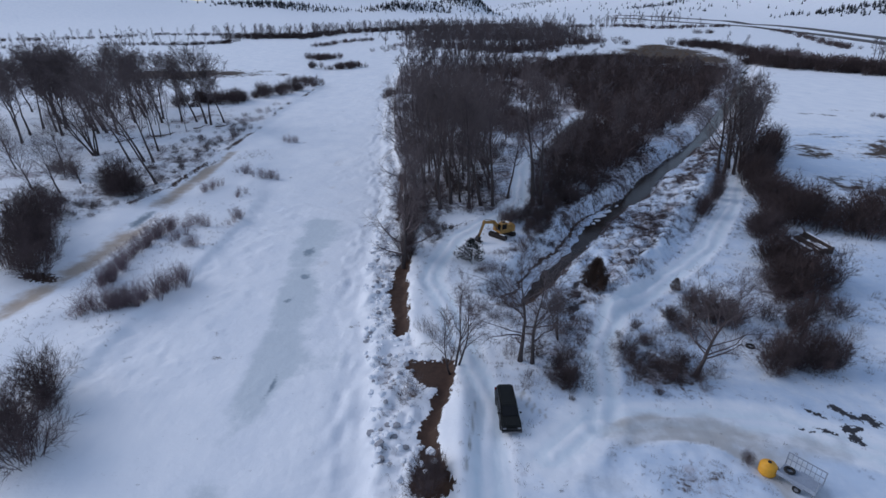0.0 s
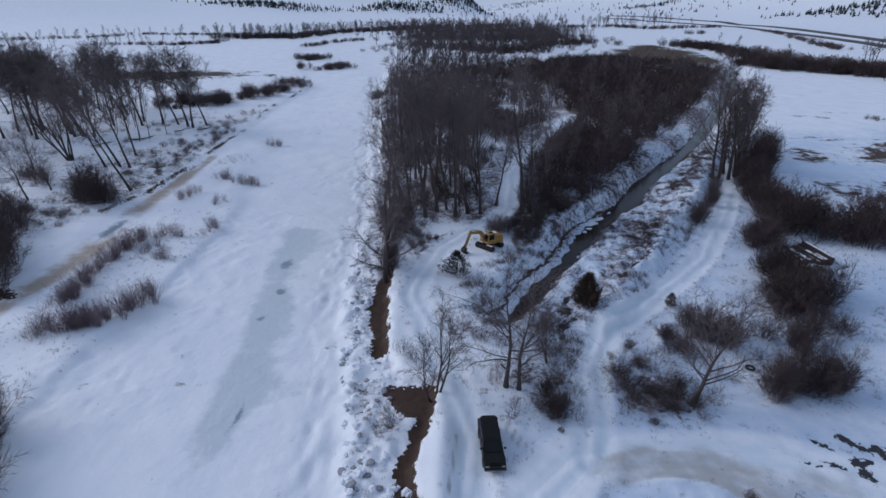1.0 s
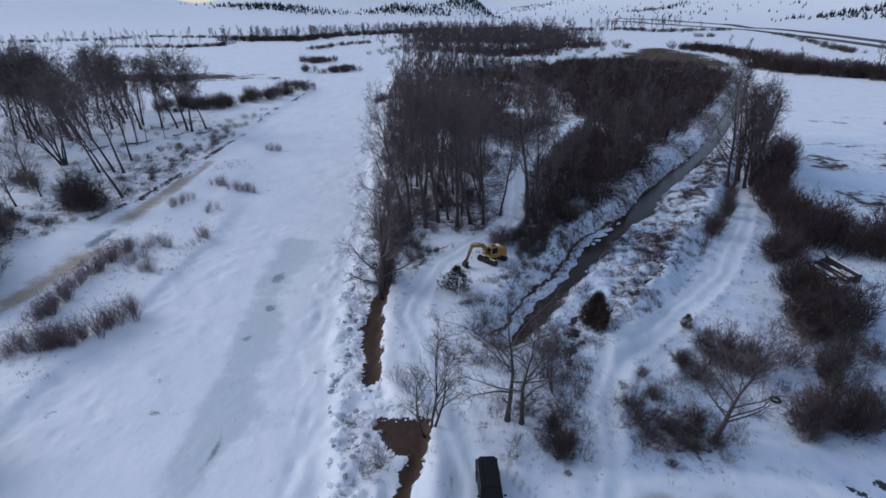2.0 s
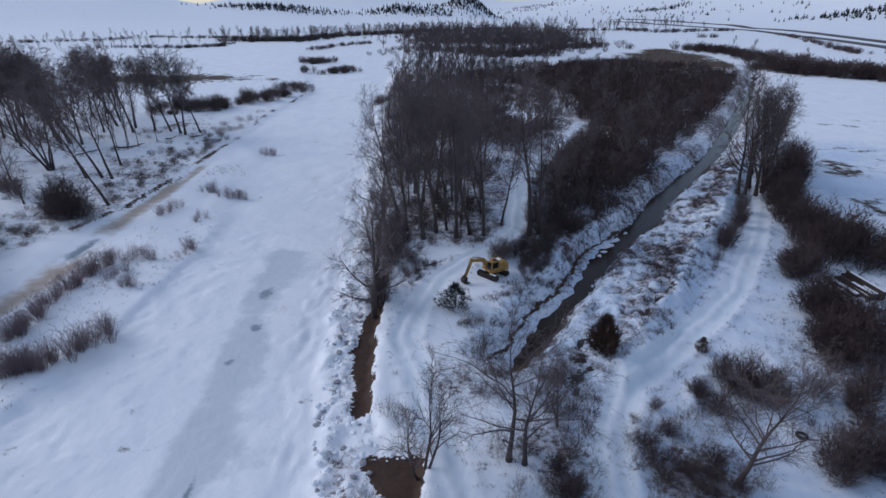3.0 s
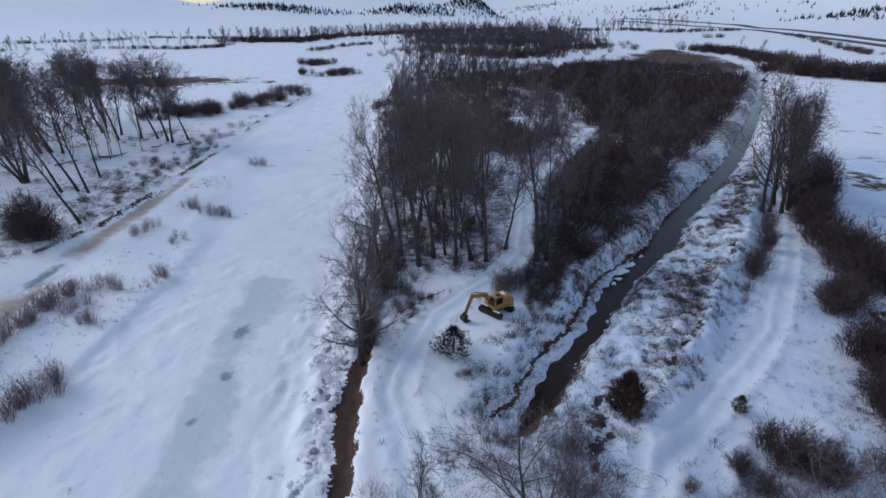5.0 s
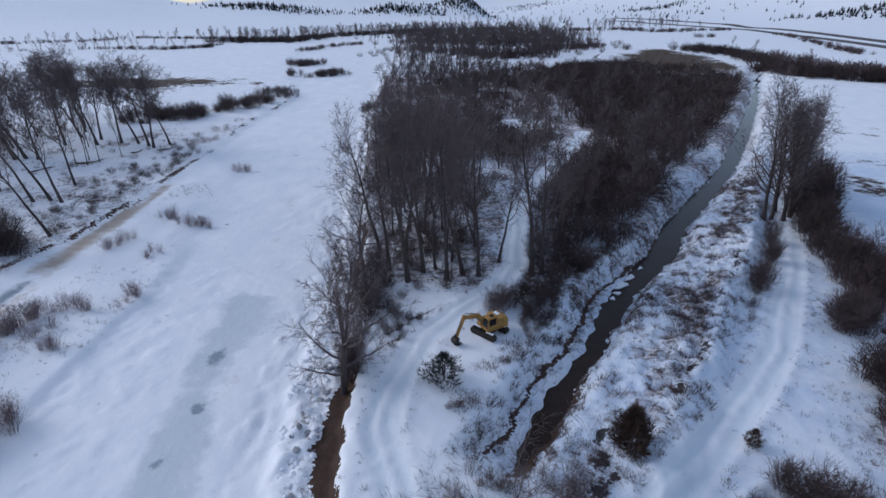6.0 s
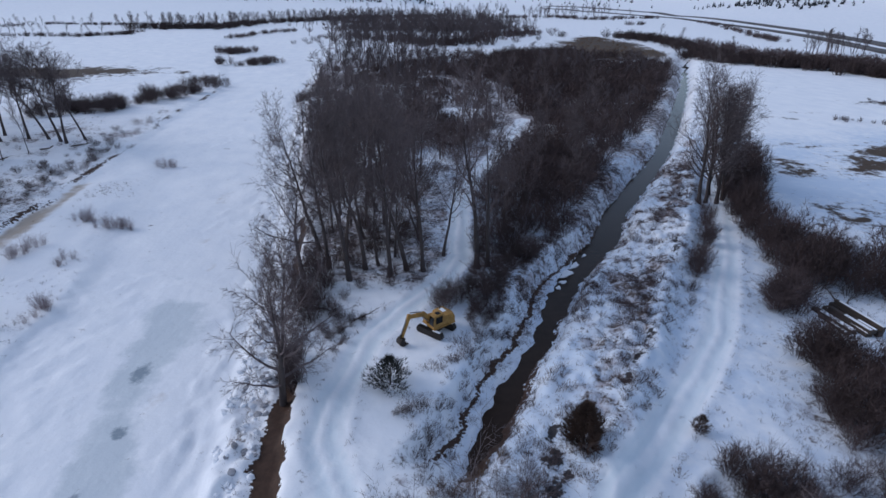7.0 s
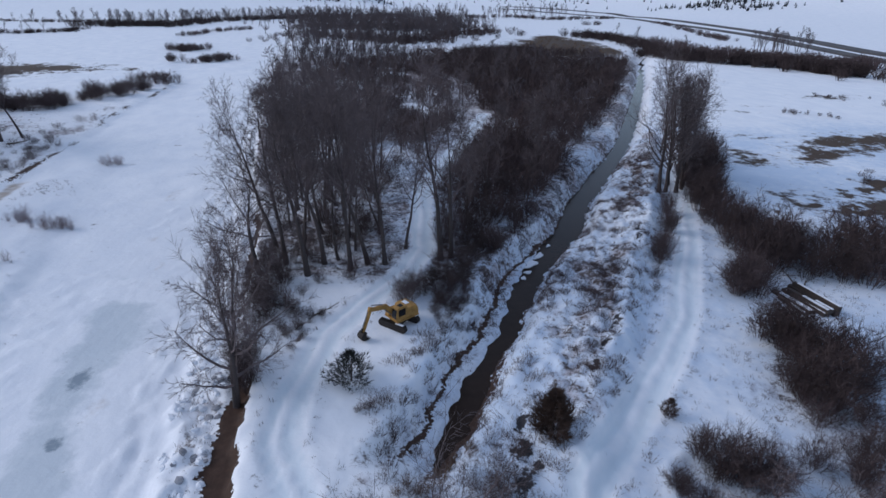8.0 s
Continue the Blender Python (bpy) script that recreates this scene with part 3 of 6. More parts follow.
# ---- building helpers ----
class Geo:
    """Collects points and faces of one mesh."""

    def __init__(self):
        self.v, self.f = [], []

    def tube(self, pts, radii, sides):
        start = len(self.v)
        for i, p in enumerate(pts):
            a = pts[min(i + 1, len(pts) - 1)] - pts[max(i - 1, 0)]
            a.normalize()
            u = a.cross(Vector((0.31, 0.95, 0.05)) if abs(a.y) < 0.9 else Vector((1, 0, 0)))
            u.normalize()
            w = a.cross(u)
            for k in range(sides):
                t = 2 * math.pi * k / sides
                self.v.append(p + (u * math.cos(t) + w * math.sin(t)) * radii[i])
        for i in range(len(pts) - 1):
            for k in range(sides):
                q, r = start + i * sides, (k + 1) % sides
                self.f.append((q + k, q + r, q + sides + r, q + sides + k))

    def spike(self, p, q, r):
        """A twig: a thin three-sided point from p to q."""
        a = q - p
        u = a.cross(Vector((0.3, 0.9, 0.2)))
        if u.length < 1e-6:
            u = Vector((1, 0, 0))
        u.normalize()
        w = a.cross(u).normalized()
        s = len(self.v)
        self.v += [p + u * r, p + (w * 0.87 - u * 0.5) * r, p - (w * 0.87 + u * 0.5) * r, q]
        self.f += [(s, s + 1, s + 3), (s + 1, s + 2, s + 3), (s + 2, s, s + 3)]

    def sliver(self, p, q, r, rng):
        """The finest twig, thinner than a finger."""
        a = q - p
        u = a.cross(Vector((rng.uniform(-1, 1), rng.uniform(-1, 1), rng.uniform(-1, 1))))
        if u.length < 1e-6:
            u = Vector((1, 0, 0))
        u.normalize()
        s = len(self.v)
        self.v += [p + u * r, p - u * r, q]
        self.f.append((s, s + 1, s + 2))

    def mesh(self, name, mat, smooth=False):
        me = bpy.data.meshes.new(name)
        me.from_pydata(self.v, [], self.f)
        me.materials.append(mat)
        if smooth:
            me.polygons.foreach_set("use_smooth", np.ones(len(me.polygons), bool))
        me.update()
        return me


def part(name, geo, mat, parent, label="", smooth=False):
    """One mesh under a thing or part, from a Geo, a bmesh or a mesh."""
    if isinstance(geo, Geo):
        me = geo.mesh(name, mat, smooth)
    elif isinstance(geo, bmesh.types.BMesh):
        me = bpy.data.meshes.new(name)
        geo.to_mesh(me)
        geo.free()
        me.materials.append(mat)
        if smooth:
            me.polygons.foreach_set("use_smooth", np.ones(len(me.polygons), bool))
    else:
        me = geo
    ob = new(name, me)
    ob.parent = parent
    return tagged(ob, label)


def bent(rng, p, way, length, segs, wobble, lift):
    """A crooked line from p, that turns upwards by lift."""
    pts, d = [p.copy()], way.normalized()
    for _ in range(segs):
        d = d + Vector((rng.gauss(0, wobble), rng.gauss(0, wobble), rng.gauss(0, wobble) + lift))
        d.normalize()
        pts.append(pts[-1] + d * (length / segs))
    return pts


def off(rng, d, lean):
    """A direction that leaves d by about lean degrees, on a random side."""
    u = d.orthogonal().normalized()
    w = d.cross(u)
    t, a = rng.uniform(0, 2 * math.pi), radians(lean)
    return (d * math.cos(a) + (u * math.cos(t) + w * math.sin(t)) * math.sin(a)).normalized()


def at(pts, f):
    i = min(int(f * (len(pts) - 1)), len(pts) - 2)
    t = f * (len(pts) - 1) - i
    return pts[i].lerp(pts[i + 1], t), (pts[i + 1] - pts[i]).normalized()


def grow_tree(seed, tall, counts, stems=1, lean=0.0, twig=0.022, open_from=0.3, lean_limb=38, drop=0.0, cheap=False, fan=1.0):
    """A bare broadleaf tree: trunk(s), limbs, boughs and twigs. Returns the meshes' geometry: trunk and limbs, crown of twigs."""
    rng = random.Random(seed)
    wood, crown = Geo(), Geo()
    for s in range(stems):
        turn = rng.uniform(0, 6.28)
        spread = (0.10 + 0.22 * (stems > 1)) * rng.uniform(0.6, 1.3) * fan
        way = Vector((math.cos(turn) * spread + lean, math.sin(turn) * spread, 1))
        size = tall * (1 if s == 0 else rng.uniform(0.7, 0.95))
        r0 = size * (0.0165 if stems == 1 else 0.013)
        trunk = bent(rng, Vector((math.cos(turn), math.sin(turn), 0)) * 0.25 * (stems > 1) - Vector((0, 0, 0.3)), way, size * 0.86, 9, 0.07, 0.05)
        if cheap:
            wood.tube([trunk[0], trunk[4], trunk[9]], [r0 * 1.3, r0 * 0.8, r0 * 0.2], 3)
        else:
            wood.tube(trunk, [r0 * (1.25 if i == 0 else 1) * (1 - i / 9.6) for i in range(10)], 6)
        for a in range(counts[0]):
            f = open_from + (0.98 - open_from) * ((a + rng.random()) / counts[0]) ** 0.85
            p, d = at(trunk, f)
            long1 = size * rng.uniform(0.26, 0.42) * (1.15 - 0.75 * f)
            limb = bent(rng, p, off(rng, d, lean_limb * rng.uniform(0.6, 1.35)), long1, 5, 0.13, 0.10 - drop)
            r1 = max(r0 * (1 - f) * 0.75, 0.035)
            if cheap:
                crown.spike(limb[0], limb[-1], r1)
            else:
                crown.tube(limb, [r1 * (1 - i / 6.2) for i in range(6)], 4)
            for b in range(counts[1]):
                g = 0.22 + 0.78 * (b + rng.random()) / counts[1]
                p, d = at(limb, min(g, 0.99))
                bough = bent(rng, p, off(rng, d, rng.uniform(22, 60)), long1 * rng.uniform(0.32, 0.6), 3, 0.15, 0.06 - drop)
                r2 = max(r1 * 0.4 * (1.2 - g), 0.016)
                if cheap:
                    crown.spike(bough[0], bough[-1], twig)
                else:
                    crown.tube(bough, [r2, r2 * 0.8, r2 * 0.55, r2 * 0.3], 3)
                for c in range(counts[2]):
                    p, d = at(bough, min(0.15 + 0.85 * (c + rng.random()) / counts[2], 0.99))
                    q = p + off(rng, d, rng.uniform(15, 55)) * rng.uniform(0.5, 1.15) * max(long1 * 0.26, 0.5)
                    crown.spike(p, q, twig * rng.uniform(0.7, 1.2))
                    for e in range(counts[3]):
                        p2 = p.lerp(q, rng.uniform(0.25, 0.9))
                        crown.sliver(p2, p2 + off(rng, (q - p).normalized(), rng.uniform(15, 55)) * rng.uniform(0.35, 0.9) * max((q - p).length, 0.7), twig * 0.75, rng)
    return wood, crown


def grow_cottonwood(seed, tall, counts, stems=1, lean=0.0, twig=0.016, open_from=0.4, width=0.27, low_angle=58, arch=0.10, fan=0.30, girth=1.0):
    """A bare cottonwood with a rounded crown: stems, limbs, boughs and a haze of fine twigs."""
    rng = random.Random(seed)
    wood, crown = Geo(), Geo()
    for s in range(stems):
        turn = rng.uniform(0, 6.28) if stems < 3 else 6.28 * (s + 0.5 * rng.random()) / stems
        spread = (0.06 if stems == 1 else fan) * rng.uniform(0.7, 1.3)
        way = Vector((math.cos(turn) * spread + lean, math.sin(turn) * spread, 1))
        size = tall * (1 if s == 0 else rng.uniform(0.72, 0.95))
        r0 = girth * size * (0.0175 if stems == 1 else 0.0145)
        trunk = bent(rng, Vector((math.cos(turn), math.sin(turn), 0)) * 0.3 * (stems > 1) - Vector((0, 0, 0.3)), way, size * 0.9, 9, 0.06, 0.04)
        wood.tube(trunk, [r0 * (1.35 if i == 0 else 1) * (1 - i / 9.5) for i in range(10)], 6)
        for a in range(counts[0]):
            h = ((a + rng.random()) / counts[0]) ** 0.9
            f = open_from + (0.985 - open_from) * h
            p, d = at(trunk, f)
            long1 = size * width * (0.35 + 1.0 * math.sin(math.pi * (0.22 + 0.70 * h))) * rng.uniform(0.65, 1.2)
            limb = bent(rng, p, off(rng, d, (low_angle * (1 - h) + 22 * h) * rng.uniform(0.75, 1.25)), long1, 5, 0.15, arch)
            r1 = max(r0 * (1.05 - f) * 0.6, 0.03)
            crown.tube(limb, [r1 * (1 - i / 6.0) for i in range(6)], 3)
            for b in range(counts[1]):
                g = 0.16 + 0.84 * (b + rng.random()) / counts[1]
                p, d = at(limb, min(g, 0.99))
                long2 = long1 * rng.uniform(0.28, 0.55) * (1.15 - 0.4 * g)
                bough = bent(rng, p, off(rng, d, rng.uniform(25, 65)), long2, 2, 0.2, 0.08)
                crown.spike(bough[0], bough[1], max(r1 * 0.3, twig * 1.2))
                crown.spike(bough[1], bough[2], twig)
                for c in range(counts[2]):
                    p, d = at(bough, min(0.1 + 0.9 * (c + rng.random()) / counts[2], 0.99))
                    long3 = max(long2 * 0.45, 0.55) * rng.uniform(0.6, 1.25)
                    q = p + off(rng, d, rng.uniform(18, 60)) * long3
                    crown.sliver(p, q, twig, rng)
                    for e in range(counts[3]):
                        p2 = p.lerp(q, rng.uniform(0.15, 0.95))
                        crown.sliver(p2, p2 + off(rng, (q - p).normalized(), rng.uniform(15, 60)) * long3 * rng.uniform(0.35, 0.8), twig * 0.75, rng)
    return wood, crown


def grow_shrub(seed, tall, wide, stems, sides, twigs, thick=0.020, flare=1.0, plain=False):
    """A bare shrub: stems fan out from one foot to a rounded crown, with branches and fine twigs."""
    rng = random.Random(seed)
    wood, crown = Geo(), Geo()
    for s in range(stems):
        turn = 2.4 * s + rng.uniform(-0.5, 0.5)
        out = math.sqrt((s + rng.random()) / stems)
        top = Vector((math.cos(turn) * out * wide * 0.42, math.sin(turn) * out * wide * 0.42, tall * 0.85 * (1 - 0.45 * out * out) * rng.uniform(0.78, 1.12)))
        foot = Vector((math.cos(turn), math.sin(turn), 0)) * out * wide * 0.16 - Vector((0, 0, 0.2))
        way = (top - foot).normalized() + Vector((0, 0, 0.25))
        r = thick * rng.uniform(0.8, 1.5)
        if plain:
            line = [foot, top]
            wood.spike(foot, top, r)
        else:
            line = bent(rng, foot, way, (top - foot).length, 3, 0.13, -0.05 * flare)
            wood.tube(line, [r, r * 0.8, r * 0.6, r * 0.3], 3)
        for b in range(sides):
            p, d = at(line, min(0.18 + 0.8 * (b + rng.random()) / sides, 0.99))
            q = p + off(rng, d, rng.uniform(18, 62)) * tall * rng.uniform(0.14, 0.30)
            if plain:
                crown.sliver(p, q, thick * 0.9, rng)
            else:
                crown.spike(p, q, thick * 0.7)
            for c in range(twigs):
                p2 = p.lerp(q, rng.uniform(0.15, 0.95))
                crown.sliver(p2, p2 + (off(rng, (q - p).normalized(), rng.uniform(15, 65)) + Vector((0, 0, 0.2))) * (q - p).length * rng.uniform(0.4, 0.9), thick * 0.6, rng)
    return wood, crown


def grow_juniper(seed, tall, wide, sprays):
    """A dense juniper: a trunk hidden in many short, upswept sprays."""
    rng = random.Random(seed)
    wood, crown = Geo(), Geo()
    trunk = bent(rng, Vector((0, 0, -0.2)), Vector((0.05, 0, 1)), tall * 0.95, 5, 0.05, 0.05)
    wood.tube(trunk, [tall * 0.03 * (1 - i / 6) for i in range(6)], 5)
    for i in range(sprays):
        f = rng.random() ** 1.25
        turn = rng.uniform(0, 6.283)
        body = (0.55 + 0.45 * math.sin(min(f * 3.5, 1.57))) * (1 - f) ** 0.95 * wide * 0.66 * (1 + 0.3 * math.sin(turn * 3 + seed) + 0.2 * math.sin(turn * 7 + f * 9))
        rad = body * rng.uniform(0.35, 1.0)
        p = Vector((math.cos(turn) * rad, math.sin(turn) * rad, tall * (0.04 + 0.9 * f)))
        d = Vector((math.cos(turn) * 0.75, math.sin(turn) * 0.75, rng.uniform(0.3, 1.1))).normalized()
        for k in range(4):
            dd = off(rng, d, rng.uniform(5, 40))
            crown.spike(p, p + dd * tall * rng.uniform(0.05, 0.19), tall * 0.007)
    return wood, crown


class Kind:
    """Some variants of one plant, set out one by one."""

    def __init__(self, name, made, mats, parts, category, group):
        self.name, self.category, self.group, self.i, self.models = name, category, group, 0, []
        for wood, crown in made:
            self.models.append([None, wood.mesh(parts[0], mats[0], True), crown.mesh(parts[1], mats[1])])
        self.parts = parts

    def plant(self, x, y, label, scale=1.0, turn=None, z=None, tilt=0.0, wide=1.0, pick=None):
        rng = random.Random(int(x * 91 + y * 37))
        k = pick if pick is not None else self.i % len(self.models)
        self.i += 1
        model = self.models[k]
        turn = rng.uniform(0, 360) if turn is None else turn
        z = height(x, y) if z is None else z
        m = pose(x, y, z, 0, tilt, 0) @ pose(0, 0, 0, 0, 0, turn) @ Matrix.Diagonal((scale * wide, scale * wide, scale, 1))
        if model[0] is None:
            root = new(self.name)
            root.empty_display_size = 0.3
            for me, nm in zip(model[1:], self.parts):
                part(nm, me, None, root)
            tagged(root, label, self.category, self.group)
            root.matrix_basis = m
            model[0] = root
            return root
        s = model[0].scale
        ob = copy_thing(model[0], m @ Matrix.Diagonal((1 / s.x, 1 / s.y, 1 / s.z, 1)))
        return tagged(ob, label, self.category, self.group)


def stuff(name, items, mat, label, category):
    """Many small plants joined in one mesh. items: geometry, x, y, z, scale, turn, width."""
    vs, fs, n = [], [], 0
    cache = {}
    for geo, x, y, z, s, turn, wide in items:
        if id(geo) not in cache:
            cache[id(geo)] = (np.array([tuple(v) for v in geo.v]), [len(f) for f in geo.f], np.array([i for f in geo.f for i in f]))
        v, sizes, idx = cache[id(geo)]
        c, q = math.cos(turn), math.sin(turn)
        vs.append(np.column_stack(((v[:, 0] * c - v[:, 1] * q) * s * wide + x, (v[:, 0] * q + v[:, 1] * c) * s * wide + y, v[:, 2] * s + z)))
        fs.append((sizes, idx + n))
        n += len(v)
    me = bpy.data.meshes.new(name)
    co = np.concatenate(vs)
    sizes = np.concatenate([np.array(a) for a, _ in fs])
    idx = np.concatenate([b for _, b in fs])
    me.vertices.add(len(co))
    me.vertices.foreach_set("co", co.ravel())
    me.loops.add(len(idx))
    me.loops.foreach_set("vertex_index", idx)
    me.polygons.add(len(sizes))
    me.polygons.foreach_set("loop_start", np.concatenate(([0], np.cumsum(sizes)[:-1])))
    me.update()
    me.validate()
    me.materials.append(mat)
    return tagged(new(name, me), label, category, kind="stuff")


def spread_in(rng, poly, n, gap):
    """Random places inside a polygon, at least gap apart."""
    xs, ys = [p[0] for p in poly], [p[1] for p in poly]
    got, tries = [], 0
    while len(got) < n and tries < n * 60:
        tries += 1
        x, y = rng.uniform(min(xs), max(xs)), rng.uniform(min(ys), max(ys))
        inside, j = False, len(poly) - 1
        for i in range(len(poly)):
            if (ys[i] > y) != (ys[j] > y) and x < (xs[j] - xs[i]) * (y - ys[i]) / (ys[j] - ys[i]) + xs[i]:
                inside = not inside
            j = i
        if inside and all((x - a) ** 2 + (y - b) ** 2 > gap * gap for a, b in got):
            got.append((x, y))
    return got


def clear_of(x, y, line, gap):
    return along(np.array([x]), np.array([y]), line)[0][0] > gap


# ---- water in the stream ----
def build_water():
    g = Geo()
    pts = [Vector((*p, 0)) for p in STREAM]
    fine = []
    for a, b in zip(pts, pts[1:]):
        n = max(2, int((b - a).length / 4))
        fine += [a.lerp(b, i / n) for i in range(n)]
    fine.append(pts[-1])
    for i, p in enumerate(fine):
        d = (fine[min(i + 1, len(fine) - 1)] - fine[max(i - 1, 0)]).normalized()
        s = Vector((d.y, -d.x, 0))
        g.v += [p - s * 3.9 + Vector((0, 0, STREAM_Z)), p + s * 3.9 + Vector((0, 0, STREAM_Z))]
        if i:
            k = 2 * i
            g.f.append((k - 2, k - 1, k + 1, k))
    me = g.mesh("stream_water", WATER)
    return tagged(new("stream_water", me), "dark muddy water in a narrow stream between snowy banks", "stream", kind="structure")


build_water()

# ---- trees ----
rng = random.Random(7)
bankkind = Kind("cottonwood", [grow_cottonwood(15, 17, (13, 10, 8, 7), 2, -0.04, 0.018, 0.15, 0.34, 78, 0.07, 0.13, 1.5), grow_cottonwood(16, 17, (15, 9, 8, 6), 1, -0.08, 0.021, 0.30, 0.34, 66, 0.06, 0.3, 1.5)], (BARK, TWIG), ("trunk", "crown"), "tree", "bare cottonwoods")
hero = Kind("cottonwood", [grow_tree(11, 16, (12, 8, 6, 6), 3, -0.03, 0.019, 0.18, 44), grow_cottonwood(12, 16, (10, 7, 6, 5), 4, -0.08, 0.017, 0.34, 0.30, 50, 0.06, 0.36), grow_cottonwood(14, 16, (20, 8, 7, 5), 1, 0.05, 0.017, 0.20, 0.36, 56, 0.10), grow_cottonwood(17, 14, (13, 8, 7, 4), 1, 0.0, 0.014, 0.20, 0.42, 76, 0.06, 0.3, 1.15)],
            (BARK, TWIG), ("trunk", "crown"), "tree", "bare cottonwoods")
tallwood = Kind("cottonwood", [grow_cottonwood(20 + i, 20, (16, 7, 6, 6), 1, 0.03 * (i - 2), 0.022, 0.36 + 0.04 * (i % 3), 0.27) for i in range(5)], (BARK, TWIG), ("trunk", "crown"), "tree", "bare cottonwoods")
roadside = Kind("cottonwood", [grow_cottonwood(33 + i, 20, (20, 7, 6, 6), 1, 0.02, 0.021, 0.10, 0.19, 40, 0.12) for i in range(2)], (BARK, TWIG), ("trunk", "crown"), "tree", "bare cottonwoods")
sapling = Kind("young_tree", [grow_tree(31, 12, (11, 6, 5, 3), 3, 0.0, 0.014, 0.22, 26), grow_tree(32, 12, (9, 6, 5, 4), 2, 0.05, 0.014, 0.25, 42)], (BARK, TWIG), ("trunk", "crown"), "tree", "young bare trees")

bankkind.plant(-6.5, 75.2, "bare many-stemmed cottonwood on the river bank", 1.14, turn=0, pick=0, wide=0.82)
bankkind.plant(-6.6, 98.4, "bare cottonwood leaning out over the frozen river", 0.85, turn=10, pick=1)
hero.plant(8.7, 50.0, "bare grey-trunked tree with wide low limbs in scrub", 0.95, turn=200, pick=3)
hero.plant(10.0, 49.6, "bare grey-trunked tree with wide low limbs in scrub", 0.86, turn=30, pick=3)
hero.plant(27.7, 47.8, "bare crooked tree leaning over snowy scrub", 0.74, turn=0, pick=2, tilt=5, wide=1.3)
hero.plant(64.7, 122.5, "tall bare cottonwood beside the snowy road", 1.5, turn=200, pick=2, wide=0.95)
hero.plant(66.8, 123.5, "tall bare cottonwood beside the snowy road", 1.35, turn=170, pick=2, wide=0.9)
hero.plant(-6.2, 78.4, "brown tangled young growth round the foot of a tree", 0.28, turn=30, pick=0)
sapling.plant(1.0, 48.8, "slender bare tree with several stems on the bank", 1.0, turn=0, pick=0)
sapling.plant(14.0, 54.5, "thin bare tree in scrub beside the snowy road", 0.72, turn=190, pick=1)
for x, y, s in ((-0.5, 97.6, 1.25), (5.0, 98.4, 1.2), (7.5, 100, 1.12), (9.8, 99.5, 1.1), (13.2, 104.4, 0.85), (17.6, 100.0, 1.35), (19.2, 100.6, 1.1), (1.6, 100.8, 1.15), (-3.5, 101.5, 1.1), (-5.5, 108, 1.1),
                (72, 126, 1.25), (75, 131, 1.2), (78, 137, 1.15), (70, 128, 1.25), (73.5, 128, 1.2), (69.2, 123.6, 1.2), (71, 124.8, 1.2), (83, 143, 1.0), (87, 151, 0.95), (80, 148, 0.9)):
    if x < 40:
        tallwood.plant(x, y, "tall bare cottonwood at the edge of the wood", s, wide=0.85)
    else:
        roadside.plant(x, y, "tall bare cottonwood in a row beside the road", s * 0.92)
for x, y in spread_in(rng, [(-3, 100), (11, 103), (12, 128), (14, 150), (-2, 165), (-9, 160), (-5, 118)], 42, 3.2):
    if clear_of(x, y, TRAIL, 4.0):
        tallwood.plant(x, y, "tall bare grey cottonwood in a dense wood", rng.uniform(0.7, 1.22) - 0.003 * (y - 100), wide=rng.uniform(0.6, 1.0), tilt=rng.gauss(0, 3))
small = Kind("cottonwood", [grow_cottonwood(26 + i, 13, (12, 6, 6, 5), 1, 0.03 * (i - 1), 0.026, 0.24, 0.30, 50) for i in range(3)], (BARK, TWIG), ("trunk", "crown"), "tree", "bare cottonwoods")
for x, y in spread_in(rng, [(-14, 150), (14, 150), (32, 172), (40, 205), (15, 240), (-20, 245)], 38, 5.0):
    if clear_of(x, y, TRAIL, 5.5) and not (20 < x < 37 and 165 < y < 222):
        small.plant(x, y, "bare grey cottonwood in the back of the wood", rng.uniform(0.75, 1.1))
for x, y in ((24, 112), (30, 121), (36, 134), (29, 150), (41, 150), (52, 160), (46, 215), (52, 235), (60, 250), (44, 245), (70, 262), (56, 275), (40, 265), (66, 290), (80, 285), (48, 300), (90, 300), (72, 310), (60, 178), (47, 176), (70, 195), (58, 205), (28, 132), (23, 122), (38, 143), (46, 140), (34, 164), (55, 170), (66, 184), (50, 190), (78, 210), (64, 222), (84, 232), (44, 160), (62, 166), (72, 178), (90, 250), (40, 128)):
    if clear_of(x, y, TRAIL, 4.0):
        small.plant(x, y, "bare cottonwood rising out of a thicket", rng.uniform(0.75, 1.0))
grove = Kind("cottonwood", [grow_cottonwood(36 + i, 21, (17, 8, 8, 7), 1, -0.02, 0.032, 0.40 + 0.05 * i, 0.29, 52, 0.10) for i in range(3)], (BARK, TWIG), ("trunk", "crown"), "tree", "bare cottonwoods")
for x, y, s, tilt in ((-92.0, 191, 1.0, -12), (-86.2, 190, 1.05, -10), (-82.0, 187.5, 1.1, -8), (-79.4, 185, 1.0, -9), (-76.2, 188.6, 0.85, 0), (-97.5, 188, 1.05, -6), (-101, 196, 1.0, -4),
                      (-108.4, 173.2, 1.1, -12), (-109.8, 171.2, 1.15, -14), (-105.3, 173.4, 1.05, -6), (-114, 176, 1.1, -8), (-119, 182, 1.1, -10), (-125, 178.5, 1.1, -6), (-131, 186, 1.15, 0)):
    grove.plant(x, y, "tall bare cottonwood in a riverside grove", s, tilt=tilt * 0.3, turn=rng.uniform(-40, 40))
